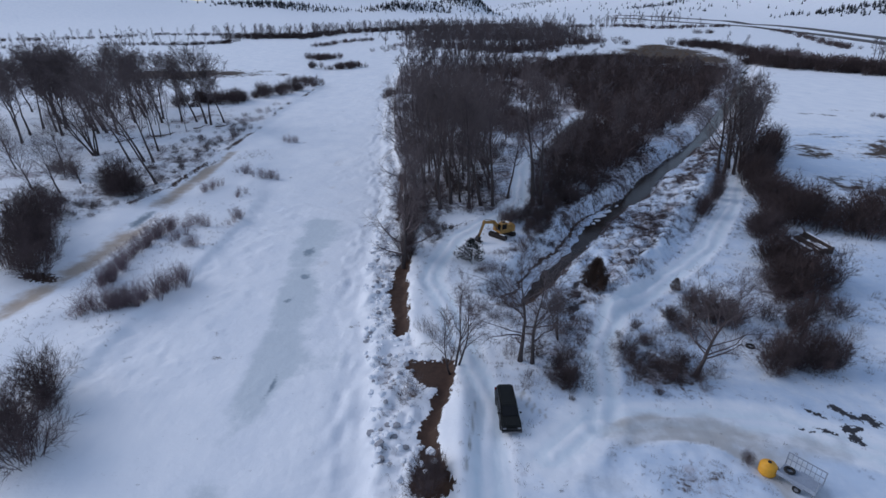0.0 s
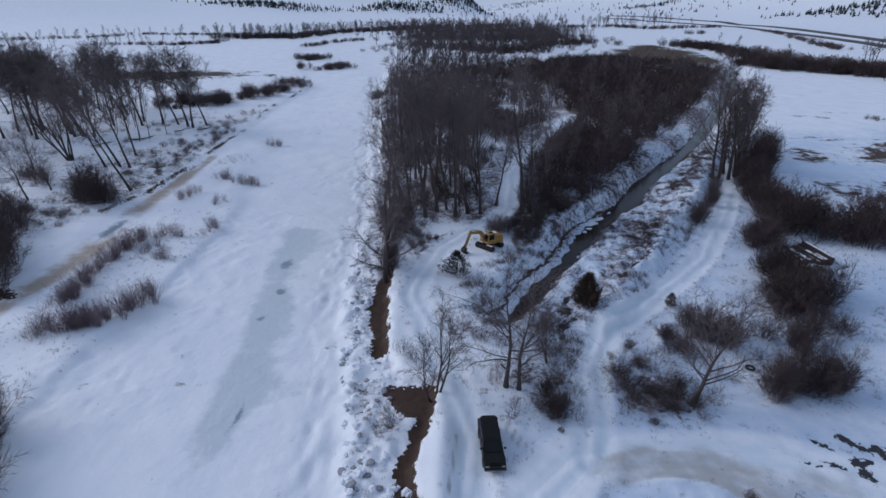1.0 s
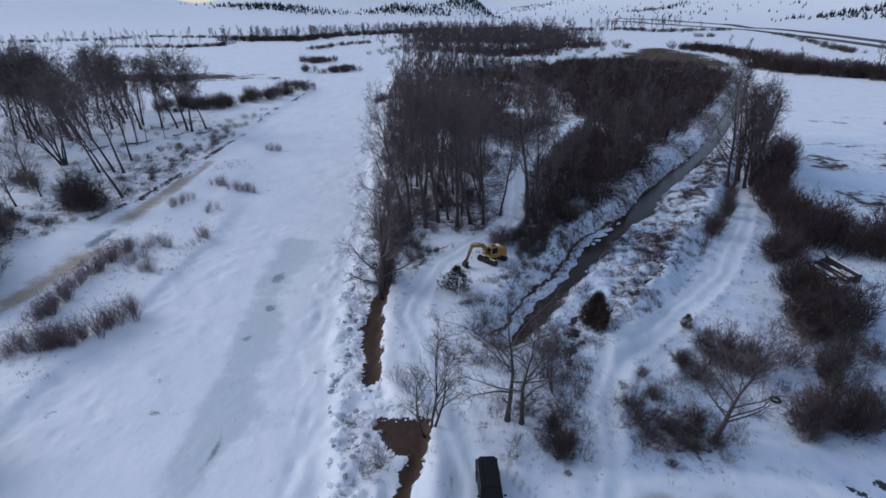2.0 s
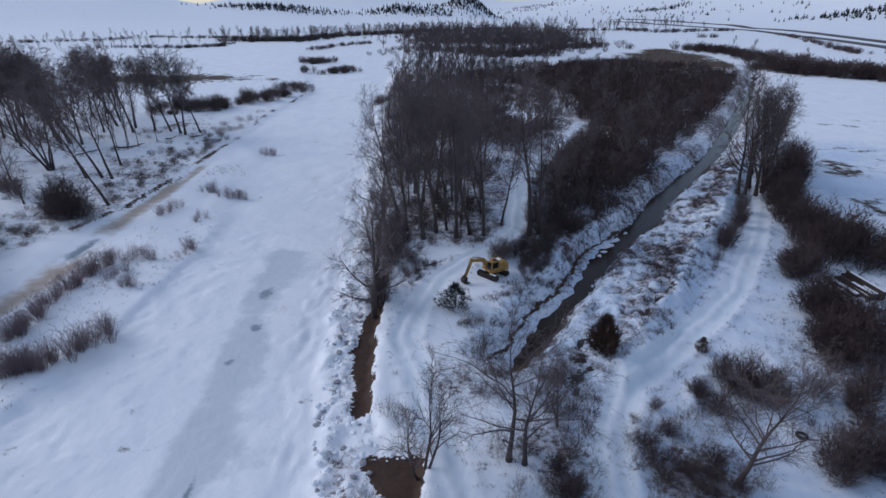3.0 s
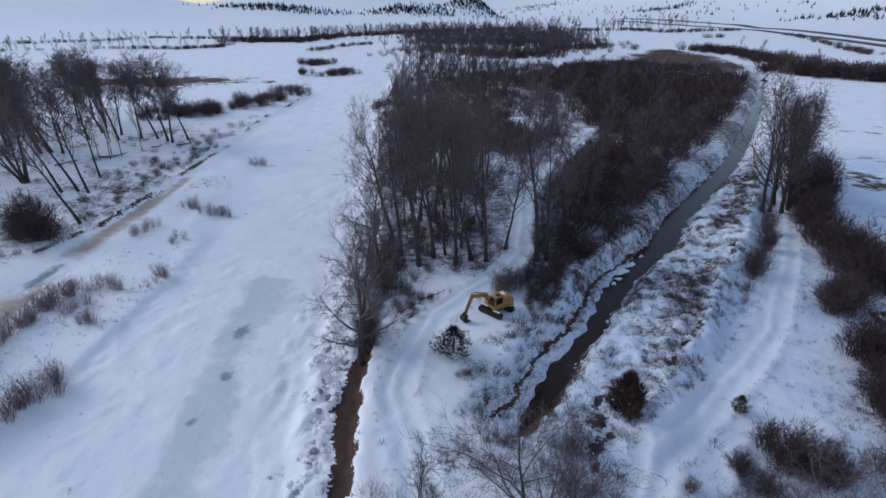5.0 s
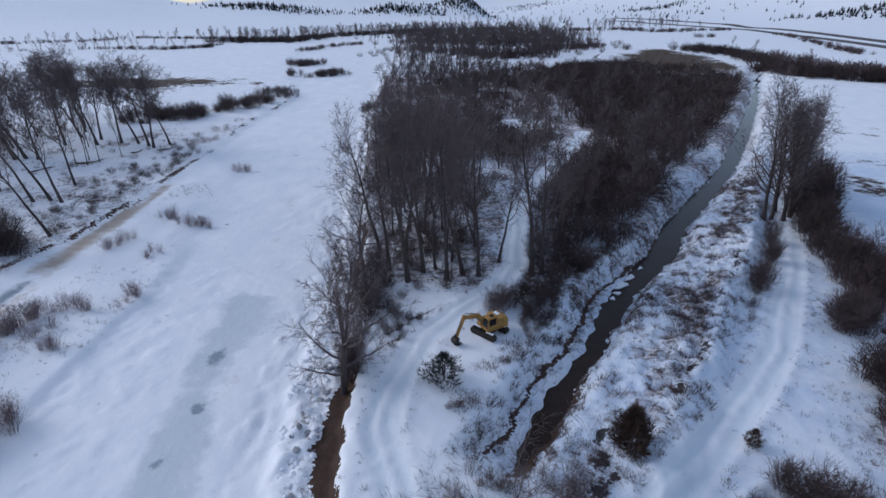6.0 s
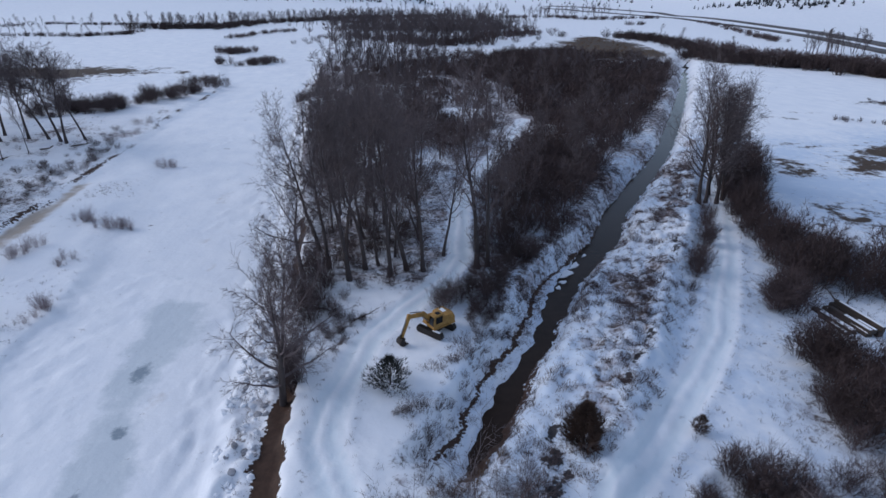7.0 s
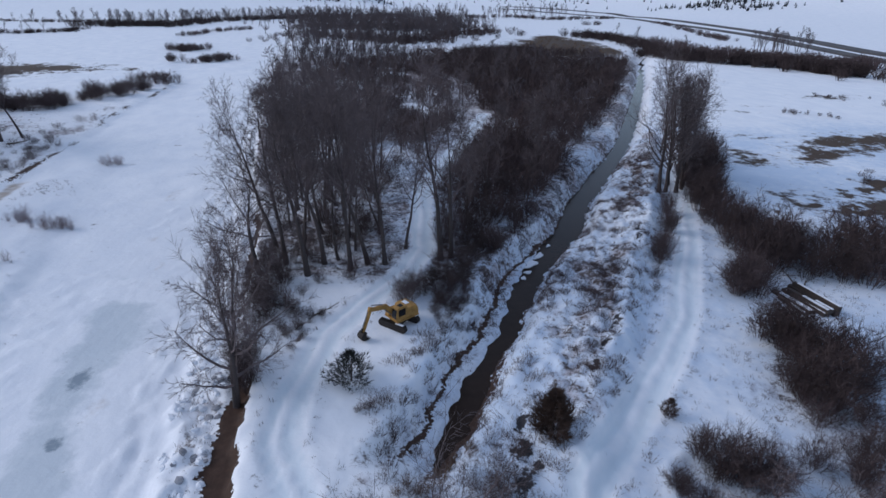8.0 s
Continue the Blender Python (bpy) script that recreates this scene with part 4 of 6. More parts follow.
for x, y, s, tilt in ((-65.8, 118.4, 1.05, -17), (-75.2, 136.4, 1.05, -14), (-78.4, 138.0, 1.1, -9), (-81.6, 137.0, 1.05, -12), (-79.9, 148.6, 0.95, -8)):
    grove.plant(x, y, "bare leaning cottonwood on the snowy far bank", s, tilt=tilt, turn=rng.uniform(-40, 40), wide=0.8)
for x, y, s in ((-92.2, 168.7, 1.25), (-88.2, 167.3, 1.3), (-85.7, 168.5, 1.2), (-90.3, 171.6, 1.2), (-98.5, 185.4, 1.3), (-84.0, 176.0, 1.1)):
    small.plant(x, y, "slim pale bare tree in a riverside grove", s, wide=0.45)
hero.plant(-95.0, 144.5, "broad bare cottonwood with stems fanned out on the far bank", 1.35, turn=20, pick=1, tilt=-10)
hero.plant(-96.0, 145.4, "bare cottonwood leaning low over the snow on the far bank", 1.2, turn=200, pick=1, tilt=-16)
for x, y, s in ((-90.6, 113.4, 0.75), (-84.7, 113.2, 0.72), (-83.7, 119.2, 0.6), (-107.5, 131.4, 0.8), (-98.1, 135.0, 0.7)):
    hero.plant(x, y, "crooked bare cottonwood on the far bank", s, pick=2, tilt=-8)
for x, y in spread_in(rng, [(-106, 180), (-104, 206), (-125, 228), (-175, 205), (-150, 150), (-118, 152)], 30, 5.0):
    grove.plant(x, y, "bare cottonwood in a riverside grove", rng.uniform(0.85, 1.1), tilt=-5)

# ---- shrubs ----
willow = Kind("willow_shrub", [grow_shrub(41, 5, 6.0, 36, 8, 9, 0.024), grow_shrub(42, 5, 5.2, 32, 8, 9, 0.024), grow_shrub(43, 5, 7.0, 40, 8, 9, 0.024)], (WILLOW, WILLOW), ("base", "crown"), "shrub", "bare willow shrubs")
thicket = Kind("thicket_shrub", [grow_shrub(51 + i, 6, 6.5, 20, 7, 8, 0.036, plain=True) for i in range(4)], (THICKET, THICKET), ("base", "crown"), "shrub", "dark thicket")
wands = Kind("red_willow", [grow_shrub(61 + i, 3.0, 2.2, 26, 4, 2, 0.012, 0.1) for i in range(3)], (REED, REED), ("base", "crown"), "shrub", "low red willows")
wispy = Kind("wispy_shrub", [grow_shrub(71 + i, 3, 3.6, 16, 7, 7, 0.012) for i in range(3)], (TWIG, TWIG), ("base", "crown"), "shrub", "thin bare bushes")

for x, y, s, w in ((54.8, 85.8, 1.0, 1.1), (34.3, 59.4, 1.15, 0.9), (32.8, 61.4, 0.7, 0.8), (36.5, 58.0, 0.9, 0.9), (44.0, 57.4, 0.7, 0.9), (37.4, 49.6, 1.05, 0.75), (39.6, 50.6, 1.0, 0.7), (43.6, 49.4, 1.05, 0.75),
                   (56, 87.5, 1.0, 1.0), (13.4, 46.0, 0.6, 0.7), (12.6, 48.6, 0.6, 0.8), (50.4, 97.2, 1.0, 0.7), (56.5, 105.5, 1.0, 0.7), (60.5, 113.0, 1.0, 0.8), (-1.6, 32.6, 0.95, 0.6), (-0.6, 34.4, 0.6, 0.7), (58.2, 89.5, 0.9, 1.0)):
    willow.plant(x, y, "bare dark-brown willow shrub standing in snow", s, wide=w)
for x, y, s, w in ((21.4, 50.6, 0.34, 1.2), (23.7, 49.2, 0.3, 1.3), (22.4, 44.6, 0.18, 1.4), (21.1, 52.2, 0.32, 1.2), (24.7, 47.0, 0.3, 1.3), (24.0, 53.5, 0.34, 1.3), (27.4, 47.2, 0.3, 1.2), (21.7, 48.2, 0.3, 1.3), (24.1, 57.0, 0.3, 1.2), (27.0, 50.4, 0.34, 1.2), (25.6, 48.4, 0.3, 1.3), (29.2, 59.0, 0.5, 1.2), (30.2, 57.2, 0.5, 1.1)):
    willow.plant(x, y, "low tangled brown scrub poking through snow", s, wide=w)
for x, y, s in ((-42.3, 45.6, 1.15), (-40.6, 43.4, 0.8), (-38.4, 37.0, 1.25), (-41.6, 39.2, 1.2), (-61.4, 72.4, 1.5), (-65.5, 77.0, 1.6), (-69.5, 84.0, 1.5), (-69.0, 109.5, 1.3), (-66.8, 110.6, 1.0), (-72.0, 111.5, 1.1), (-87.0, 122.5, 1.0), (-92, 126, 1.0), (-76, 118, 0.6), (-78, 101, 1.2), (-74, 95, 1.2)):
    willow.plant(x, y, "bare brown willow shrub on the snowy far bank", s)
for x, y in spread_in(rng, [(-63.5, 100), (-62.5, 140), (-63, 215), (-72, 215), (-76, 150), (-80, 105)], 60, 2.2):
    wispy.plant(x, y, "low bare scrub on the snowy far bank", rng.uniform(0.35, 0.8), wide=1.3)
for x, y in ((-65, 168), (-67, 171), (-64.5, 174), (-69, 176), (-66, 180), (-70, 181), (-64, 163), (-68, 174), (-69, 165), (-69, 157), (-76, 157), (-66.5, 160), (-72, 160), (-67, 104), (-70, 101), (-73.6, 103), (-72, 98), (-69, 98.5), (-77.9, 104.8), (-75.5, 104), (-71, 104), (-65.7, 119.2), (-66.4, 122.5), (-65.1, 126), (-64.5, 129), (-67.6, 151.6), (-66.8, 156), (-65.5, 172.6), (-69.8, 139.2), (-68, 146), (-74.5, 164.3), (-71.5, 150), (-80, 106), (-73, 131), (-76, 150), (-65.5, 131), (-67, 134), (-66.5, 150), (-66, 142)):
    thicket.plant(x, y, "low dark scrub on the snowy far bank", rng.uniform(0.18, 0.36), wide=1.4)
for x, y, s in ((-66.3, 110.4, 1.1), (-68.8, 111.6, 1.45), (-71.4, 113.4, 1.4), (-73.6, 115.0, 1.2), (-64.4, 80.5, 0.9), (-66.5, 78.5, 1.3), (-69.0, 82.0, 1.4), (-72.5, 87.0, 1.4), (-76.0, 91.0, 1.3), (-79.0, 97.0, 1.1), (-64.8, 74.5, 0.9), (-70.5, 85.0, 1.2), (-74.5, 88.6, 1.2), (-82, 101, 1.0), (-85, 108, 0.8), (-68, 75, 1.3)):
    thicket.plant(x, y, "dense dark-brown bush on the snowy far bank", s)
for i in range(66):
    f = i / 65
    x, y = -106 + 40 * f + rng.uniform(-8, 2), 226 + 50 * f - 14 * math.sin(3.1 * f) + rng.uniform(-7, 7)
    (willow if i % 4 else thicket).plant(x, y, "bare willow shrub in a row on the far bank", rng.choice((0.4, 0.6, 0.8, 1.0, 1.3)) * rng.uniform(0.8, 1.1), wide=rng.uniform(0.8, 1.3))
brown = Kind("thicket_shrub", [grow_shrub(151 + i, 5.5, 6.5, 18, 7, 8, 0.032, plain=True) for i in range(2)], (WILLOW, WILLOW), ("base", "crown"), "shrub", "dark thicket")
for x, y in spread_in(rng, [(-6, 97.5), (11.5, 98.5), (13, 112), (12, 130), (-9, 128), (-8, 108)], 55, 1.8):
    if clear_of(x, y, TRAIL, 2.4):
        rng.choice((thicket, brown, wispy)).plant(x, y, "bare undergrowth bush between tall trunks", rng.uniform(0.3, 0.6))
lowbush = [Geo() for _ in range(3)]
for i, g in enumerate(lowbush):
    w, c = grow_shrub(95 + i, 5, 7.5, 9, 6, 6, 0.10, plain=True)
    base = len(w.v)
    g.v, g.f = w.v + c.v, w.f + [tuple(k + base for k in f) for f in c.f]
lowthick = []
for i in range(3):
    g = Geo()
    w, c = grow_shrub(56 + i, 6, 7.0, 15, 5, 7, 0.055, plain=True)
    g.v, g.f = w.v + c.v, w.f + [tuple(k + len(w.v) for k in f) for f in c.f]
    lowthick.append(g)
rest = []
for x, y in spread_in(rng, [(7.5, 45), (15, 44.5), (16.4, 52), (16.6, 58), (14, 63), (8.5, 62), (6.5, 56)], 22, 1.6):
    wispy.plant(x, y, "tangled bare undergrowth in thin snow", rng.uniform(0.35, 0.75), wide=1.1)
for x, y in spread_in(rng, [(20, 46), (28, 45), (33, 52), (34, 58), (28, 57), (20, 54)], 34, 1.3):
    wispy.plant(x, y, "tangled brown scrub in thin snow", rng.uniform(0.4, 0.8), wide=1.2)
for x, y in spread_in(rng, [(36, 48), (46, 47), (53, 60), (56, 78), (50, 78), (46, 64), (38, 56)], 34, 1.8):
    (willow if rng.random() < 0.5 else wispy).plant(x, y, "brown scrub standing in snow", rng.uniform(0.4, 0.8), wide=1.0)
for x, y in spread_in(rng, [(77, 133), (73, 116), (73, 106), (77, 99), (90, 96), (135, 90), (128, 76), (95, 80), (74, 83.5), (66, 87), (60, 93.5), (66, 110), (72, 128)], 190, 1.7):
    if x < 72:
        thicket.plant(x, y, "dark tangled shrub in a belt beside the field", rng.uniform(0.65, 1.05))
    else:
        rest.append((x, y, rng.uniform(0.7, 1.1)))
for i in range(24):
    f = (i + rng.random()) / 24
    thicket.plant(68.5 + 24 * f + rng.uniform(-1.6, 2.4), 113.5 + 37 * f + rng.uniform(-1.5, 1.5), "tall dark bare shrub in a row beside the road", rng.uniform(0.7, 1.6), wide=0.75)
for x, y in spread_in(rng, [(18.5, 102), (26, 102), (37, 113.5), (47, 128.5), (60, 149), (34, 160), (27, 144), (20.5, 126)], 165, 1.8):
    if clear_of(x, y, TRAIL, 2.3) and clear_of(x, y, STREAM, 4.3):
        k = rng.uniform(0.35, 0.75) + 0.45 * min(max((y - 102) / 25, 0), 1)
        if y < 116:
            rng.choice((thicket, thicket, brown)).plant(x, y, "dark tangled shrub in a dense thicket", k)
        else:
            rest.append((x, y, k))
for x, y in spread_in(rng, [(34, 160), (60, 149), (76, 166), (104, 213), (145, 285), (100, 330), (60, 240), (40, 175)], 470, 2.1):
    if clear_of(x, y, TRAIL, 2.6) and clear_of(x, y, STREAM, 4.4):
        rest.append((x, y, rng.uniform(0.75, 1.2)))
for x, y in spread_in(rng, [(-6, 97), (12, 97.5), (14, 112), (16, 132), (34, 168), (20, 230), (-18, 230), (-9, 120)], 110, 2.2):
    if clear_of(x, y, TRAIL, 3.2):
        if y < 120:
            (thicket if rng.random() < 0.45 else wispy).plant(x, y, "bare undergrowth bush between the trees", rng.uniform(0.35, 0.75))
        else:
            rest.append((x, y, rng.uniform(0.5, 0.8)))
for x, y in spread_in(rng, [(14, 128), (24, 146), (37, 172), (48, 200), (30, 220), (5, 215), (4, 165)], 80, 2.6):
    if clear_of(x, y, TRAIL, 2.4):
        rest.append((x, y, rng.uniform(0.5, 0.95)))
for x, y in spread_in(rng, [(8, 165), (36, 162), (62, 215), (105, 320), (140, 400), (60, 410), (4, 330), (-14, 240)], 640, 2.6):
    rest.append((x, y, rng.uniform(0.55, 1.05)))
near_trail = along(np.array([p[0] for p in rest]), np.array([p[1] for p in rest]), TRAIL)[0]
bare = open_snow(np.array([p[0] for p in rest]), np.array([p[1] for p in rest]))
near_stream = along(np.array([p[0] for p in rest]), np.array([p[1] for p in rest]), STREAM)[0]
rest = [(x, y, k * (0.62 if d < 7 and y > 118 else 1.0)) for (x, y, k), d, b, w in zip(rest, near_trail, bare, near_stream) if d > 2.9 and b < 0.5 and w > min(5.0 + 0.06 * (y - 100), 8)]
gap = rough(np.array([p[0] for p in rest]), np.array([p[1] for p in rest]), 10, 2, 88)
rest = [(x, y, k * rng.choice((0.6, 0.85, 1.0, 1.0, 1.2)) * (1 + 0.7 * float(q))) for (x, y, k), q in zip(rest, gap) if q > -0.27]
zs = heights([p[0] for p in rest], [p[1] for p in rest])
placed = [(rng.choice(lowthick if y < 185 else lowbush), x, y, z - 0.1, k * rng.uniform(0.85, 1.25), rng.uniform(0, 6.28), 1.0) for (x, y, k), z in zip(rest, zs)]
stuff("thicket", [p for i, p in enumerate(placed) if i % 3], THICKET, "dark tangled thicket of bare shrubs", "thicket")
stuff("thicket", placed[::3], WILLOW, "brown tangled thicket of bare shrubs", "thicket")
for x, y, s in ((13.4, 45.4, 0.42), (12.4, 46.6, 0.4), (14.2, 47.0, 0.35), (51.3, 74.2, 0.95), (53.5, 77.0, 1.0), (48.6, 65.2, 0.8), (51.5, 67.5, 0.85), (47.0, 68.2, 0.6), (54.0, 71.0, 1.0), (50.0, 62.6, 0.5)):
    thicket.plant(x, y, "large dark bare shrub in snow", s, wide=0.85)
for x, y, s in ((49.5, 70.0, 0.8), (46.6, 66.0, 0.6), (49.0, 67.4, 0.8), (13.6, 90.6, 0.5), (15.2, 88.2, 0.38), (16.4, 86.4, 0.35), (14.6, 84.8, 0.25), (17.2, 91.0, 0.45), (18.8, 93.6, 0.5), (16.0, 93.2, 0.5), (20.4, 97.4, 0.55), (19.6, 99.2, 0.5), (22.0, 98.8, 0.5), (-0.4, 83.4, 0.22), (1.4, 87.6, 0.2), (-1.8, 88.6, 0.35), (-3.0, 90.8, 0.4), (-1.0, 92.6, 0.3), (12.2, 91.4, 0.5)):
    thicket.plant(x, y, "dark bare bush in thin snow", s)
for x, y, s in ((-1.0, 85.2, 0.22), (0.2, 87.0, 0.25), (-2.2, 84.0, 0.28), (16.0, 95.0, 0.35), (18.0, 95.4, 0.4), (17.6, 92.2, 0.35), (19.2, 90.6, 0.3), (15.6, 89.4, 0.3), (20.5, 96.0, 0.45), (14.2, 86.0, 0.2), (9.0, 96.0, 0.3), (5.0, 95.6, 0.3), (1.0, 95.4, 0.35), (-3.4, 96.0, 0.45), (-6.2, 77.6, 0.4), (-5.6, 79.4, 0.5), (-7.0, 80.6, 0.5)):
    thicket.plant(x, y, "dark bare bush in thin snow", s)
for x, y, s in ((51.4, 99.6, 0.5), (54.0, 102.4, 0.5), (52.6, 101.0, 0.4), (46.6, 92.0, 0.35), (44.2, 88.4, 0.25), (48.8, 95.4, 0.45), (50.0, 97.4, 0.45), (56.6, 106.0, 0.5), (58.4, 109.0, 0.5)):
    thicket.plant(x, y, "dark bare bush between a spoil ridge and the road", s)
for x, y, s in ((22.0, 104.6, 0.6), (24.6, 103.6, 0.6), (26.0, 101.6, 0.5), (23.4, 102.0, 0.5), (17.6, 92.6, 0.35), (18.2, 88.0, 0.32), (15.9, 84.6, 0.24), (15.4, 90.9, 0.4), (17.1, 98.0, 0.5), (14.6, 92.6, 0.42), (11.7, 90.5, 0.4), (19.0, 91.8, 0.35), (17.2, 86.2, 0.28), (16.6, 89.6, 0.3), (20.0, 94.6, 0.4), (21.4, 100.4, 0.45), (18.3, 84.9, 0.22)):
    thicket.plant(x, y, "dark bare bush above the stream bank", s, wide=1.15)
for x, y, s in ((51.6, 74.0, 1.0), (53.4, 70.7, 1.1), (56.6, 69.2, 1.0), (52.6, 72.6, 1.0), (50.6, 76.6, 0.8), (55.0, 67.0, 0.6), (48.3, 64.0, 0.7), (50.9, 63.6, 0.6), (47.6, 67.3, 0.7), (59.6, 88.5, 0.8), (54.4, 86.0, 0.8), (57.0, 85.0, 0.8), (61.4, 92.4, 0.8), (43.9, 57.0, 0.6), (45.4, 58.4, 0.6), (44.5, 50.6, 0.7), (42.2, 50.2, 0.7), (38.2, 50.4, 0.7), (36.6, 50.0, 0.5), (40.6, 49.4, 0.6), (35.4, 58.4, 0.7), (33.6, 59.6, 0.6), (30.6, 57.2, 0.45), (28.8, 58.8, 0.35)):
    thicket.plant(x, y, "large dense dark bare shrub in snow", s, wide=0.95)
for x, y, s in ((56.0, 87.2, 0.95), (57.8, 87.8, 0.85), (51.8, 75.6, 0.95), (53.0, 77.2, 0.85), (49.6, 67.6, 0.95), (51.2, 66.6, 1.0), (53.6, 68.2, 1.0), (47.8, 69.2, 0.65), (66.0, 93.6, 1.1), (68.8, 95.6, 1.1), (70.6, 93.0, 1.0), (72.6, 88.0, 1.0), (75.0, 88.4, 1.0), (64.0, 95.4, 0.9)):
    thicket.plant(x, y, "large dense dark bare shrub near stacked timbers", s, wide=1.15)
for x, y, s in ((24.2, 48.6, 0.26), (26.2, 48.0, 0.22), (22.4, 52.6, 0.24), (21.4, 49.6, 0.22), (23.0, 50.4, 0.24), (24.4, 54.6, 0.22), (27.0, 49.6, 0.24), (25.2, 46.6, 0.2), (21.4, 55.2, 0.2), (13.2, 46.6, 0.34), (14.0, 46.8, 0.3), (12.8, 45.4, 0.28), (12.8, 48.6, 0.32), (14.4, 50.4, 0.26), (13.1, 43.4, 0.12), (11.8, 46.2, 0.25), (15.0, 60.8, 0.35), (16.4, 61.9, 0.3), (13.6, 56.6, 0.35), (10.4, 51.2, 0.3)):
    thicket.plant(x, y, "dark tangled low scrub standing in snow", s, wide=1.15)
for x, y in spread_in(rng, [(-5.5, 79), (-3.8, 84), (-4.2, 97), (-7.4, 100), (-8, 90)], 9, 2.0):
    thicket.plant(x, y, "bare brown bush on the river bank", rng.uniform(0.45, 0.7))
WAND_ROWS = ([(-48.8, 61.4), (-44.7, 63.0), (-42.2, 63.8), (-40.4, 66.2), (-38.9, 72.2)], [(-50.6, 68.6), (-49.6, 71.3), (-51.0, 76.4), (-50.6, 83), (-50.4, 87), (-48.9, 92)])
for line, n in zip(WAND_ROWS, (46, 54)):
    for i in range(n):
        f = (i + rng.random()) / n * (len(line) - 1)
        k = min(int(f), len(line) - 2)
        (ax, ay), (bx, by) = line[k], line[k + 1]
        wands.plant(ax + (bx - ax) * (f - k) + rng.gauss(0, 0.6), ay + (by - ay) * (f - k) + rng.gauss(0, 0.55), "purplish willow wands in a row on the river snow", rng.choice((0.6, 0.85, 1.05, 1.2, 1.35)) * rng.uniform(0.8, 1.15), wide=rng.uniform(0.9, 1.4))
for x, y in ((-46.1, 93.5), (-45.6, 92.7), (-42.7, 82.8), (-43.1, 83.6), (-39.6, 93.5), (-38.4, 96.6), (-39.0, 95.2), (-52.4, 113.1), (-51.9, 114.2), (-51.0, 116.4), (-51.5, 115.4), (-43.5, 110.0), (-44.2, 109.6), (-48.5, 127.3), (-47.6, 126.9), (-49.1, 128.1), (-44.5, 124.7), (-43.2, 124.6), (-42.0, 124.8), (-40.6, 124.8), (-39.6, 124.5), (-46.2, 162.0), (-45.2, 163.0), (-47.1, 161.3), (-46.5, 88.0), (-47.2, 84.0), (-50.8, 92.5), (-43.6, 92.5)):
    for k in range(2):
        wands.plant(x + rng.gauss(0, 0.6), y + rng.gauss(0, 0.6), "low clump of purplish willow wands in river snow", rng.uniform(0.55, 1.1), wide=rng.uniform(0.9, 1.3))
for x, y, s in ((5.8, 71.2, 0.7), (7.4, 71.8, 0.6), (12.2, 91.6, 1.2), (13.4, 92.8, 1.0), (-3.2, 45.4, 0.9), (-4.0, 43.8, 0.7), (8.6, 62.0, 0.9), (10.2, 60.4, 1.0), (7.0, 58.2, 0.8), (5.0, 60.8, 0.7), (11.8, 58.0, 1.0), (14.2, 60.4, 1.0), (15.8, 57.2, 0.9), (16.4, 54.0, 0.9), (15.0, 62.6, 0.9), (11.0, 53.6, 1.0), (-2.4, 55.0, 0.8), (-1.2, 54.0, 0.7), (1.6, 50.6, 0.7)):
    wispy.plant(x, y, "thin bare bush with fine grey twigs", s)
for x, y, s in ((15.6, 88.0, 0.7), (17.2, 90.4, 0.8), (16.4, 94.4, 0.9), (18.6, 93.2, 0.8), (14.6, 83.4, 0.5), (13.4, 79.6, 0.4), (-1.0, 86.5, 0.7), (0.2, 87.6, 0.6), (-2.2, 84.6, 0.7), (46.5, 55.0, 1.0), (45.0, 60.5, 1.0), (39.5, 62.0, 0.6), (51, 61.5, 1.0), (47.8, 70.2, 0.8)):
    wispy.plant(x, y, "thin bare bush with fine grey twigs", s)

for x, y, s in ((32.3, 61.3, 0.4), (32.6, 59.8, 0.45), (35.1, 60.6, 0.5), (37.3, 60.6, 0.5), (34.9, 59.2, 0.5), (37.3, 58.8, 0.45), (30.4, 59.6, 0.22), (33.8, 63.2, 0.32)):
    thicket.plant(x, y, "dark bare shrub behind a curved snow bank", s)
for x, y, s in ((14.8, 86.8, 0.3), (17.2, 87.8, 0.34), (17.0, 84.2, 0.26), (14.6, 82.0, 0.2), (18.5, 87.6, 0.3), (15.6, 87.8, 0.3), (-1.6, 81.6, 0.16), (-1.1, 85.3, 0.2), (-3.0, 85.6, 0.24), (-5.2, 86.8, 0.4), (-4.4, 88.0, 0.42), (-2.5, 88.9, 0.36), (-1.2, 87.9, 0.25), (-4.8, 91.4, 0.5), (-6.0, 92.4, 0.5), (-3.7, 94.4, 0.45), (1.4, 87.5, 0.15), (5.8, 71.2, 0.15), (4.9, 71.0, 0.13)):
    thicket.plant(x, y, "low brown bush in trodden snow", s, wide=1.2)
for x, y, s in ((-5.9, 77.4, 0.62), (-6.5, 78.6, 0.66), (-5.5, 78.8, 0.55), (-7.0, 94.0, 0.55), (-6.2, 92.6, 0.5), (-5.2, 91.4, 0.45), (-4.2, 90.8, 0.38), (-7.4, 96.0, 0.55)):
    brown.plant(x, y, "dense brown young growth on the river bank", s, wide=0.6)
for x, y, s in ((11.0, 88.8, 1.5), (12.2, 89.6, 1.6), (10.4, 89.4, 1.2), (11.6, 88.2, 1.3)):
    wispy.plant(x, y, "upright tan bush behind an excavator", s, wide=0.7)
for x, y, s in ((-5.2, 76.4, 1.15), (-4.9, 77.2, 1.0), (-5.7, 77.0, 1.2), (-4.4, 97.4, 1.0), (-3.2, 96.2, 0.9), (-5.6, 98.6, 1.1)):
    brown.plant(x, y, "tall brown thicket round the foot of a cottonwood", s, wide=0.42)
sedge = Kind("dry_grass", [grow_shrub(171 + i, 1.1, 1.5, 40, 2, 1, 0.014, 1.4) for i in range(2)], (DRYGRASS, DRYGRASS), ("base", "blades"), "grass", "dry grass clumps")
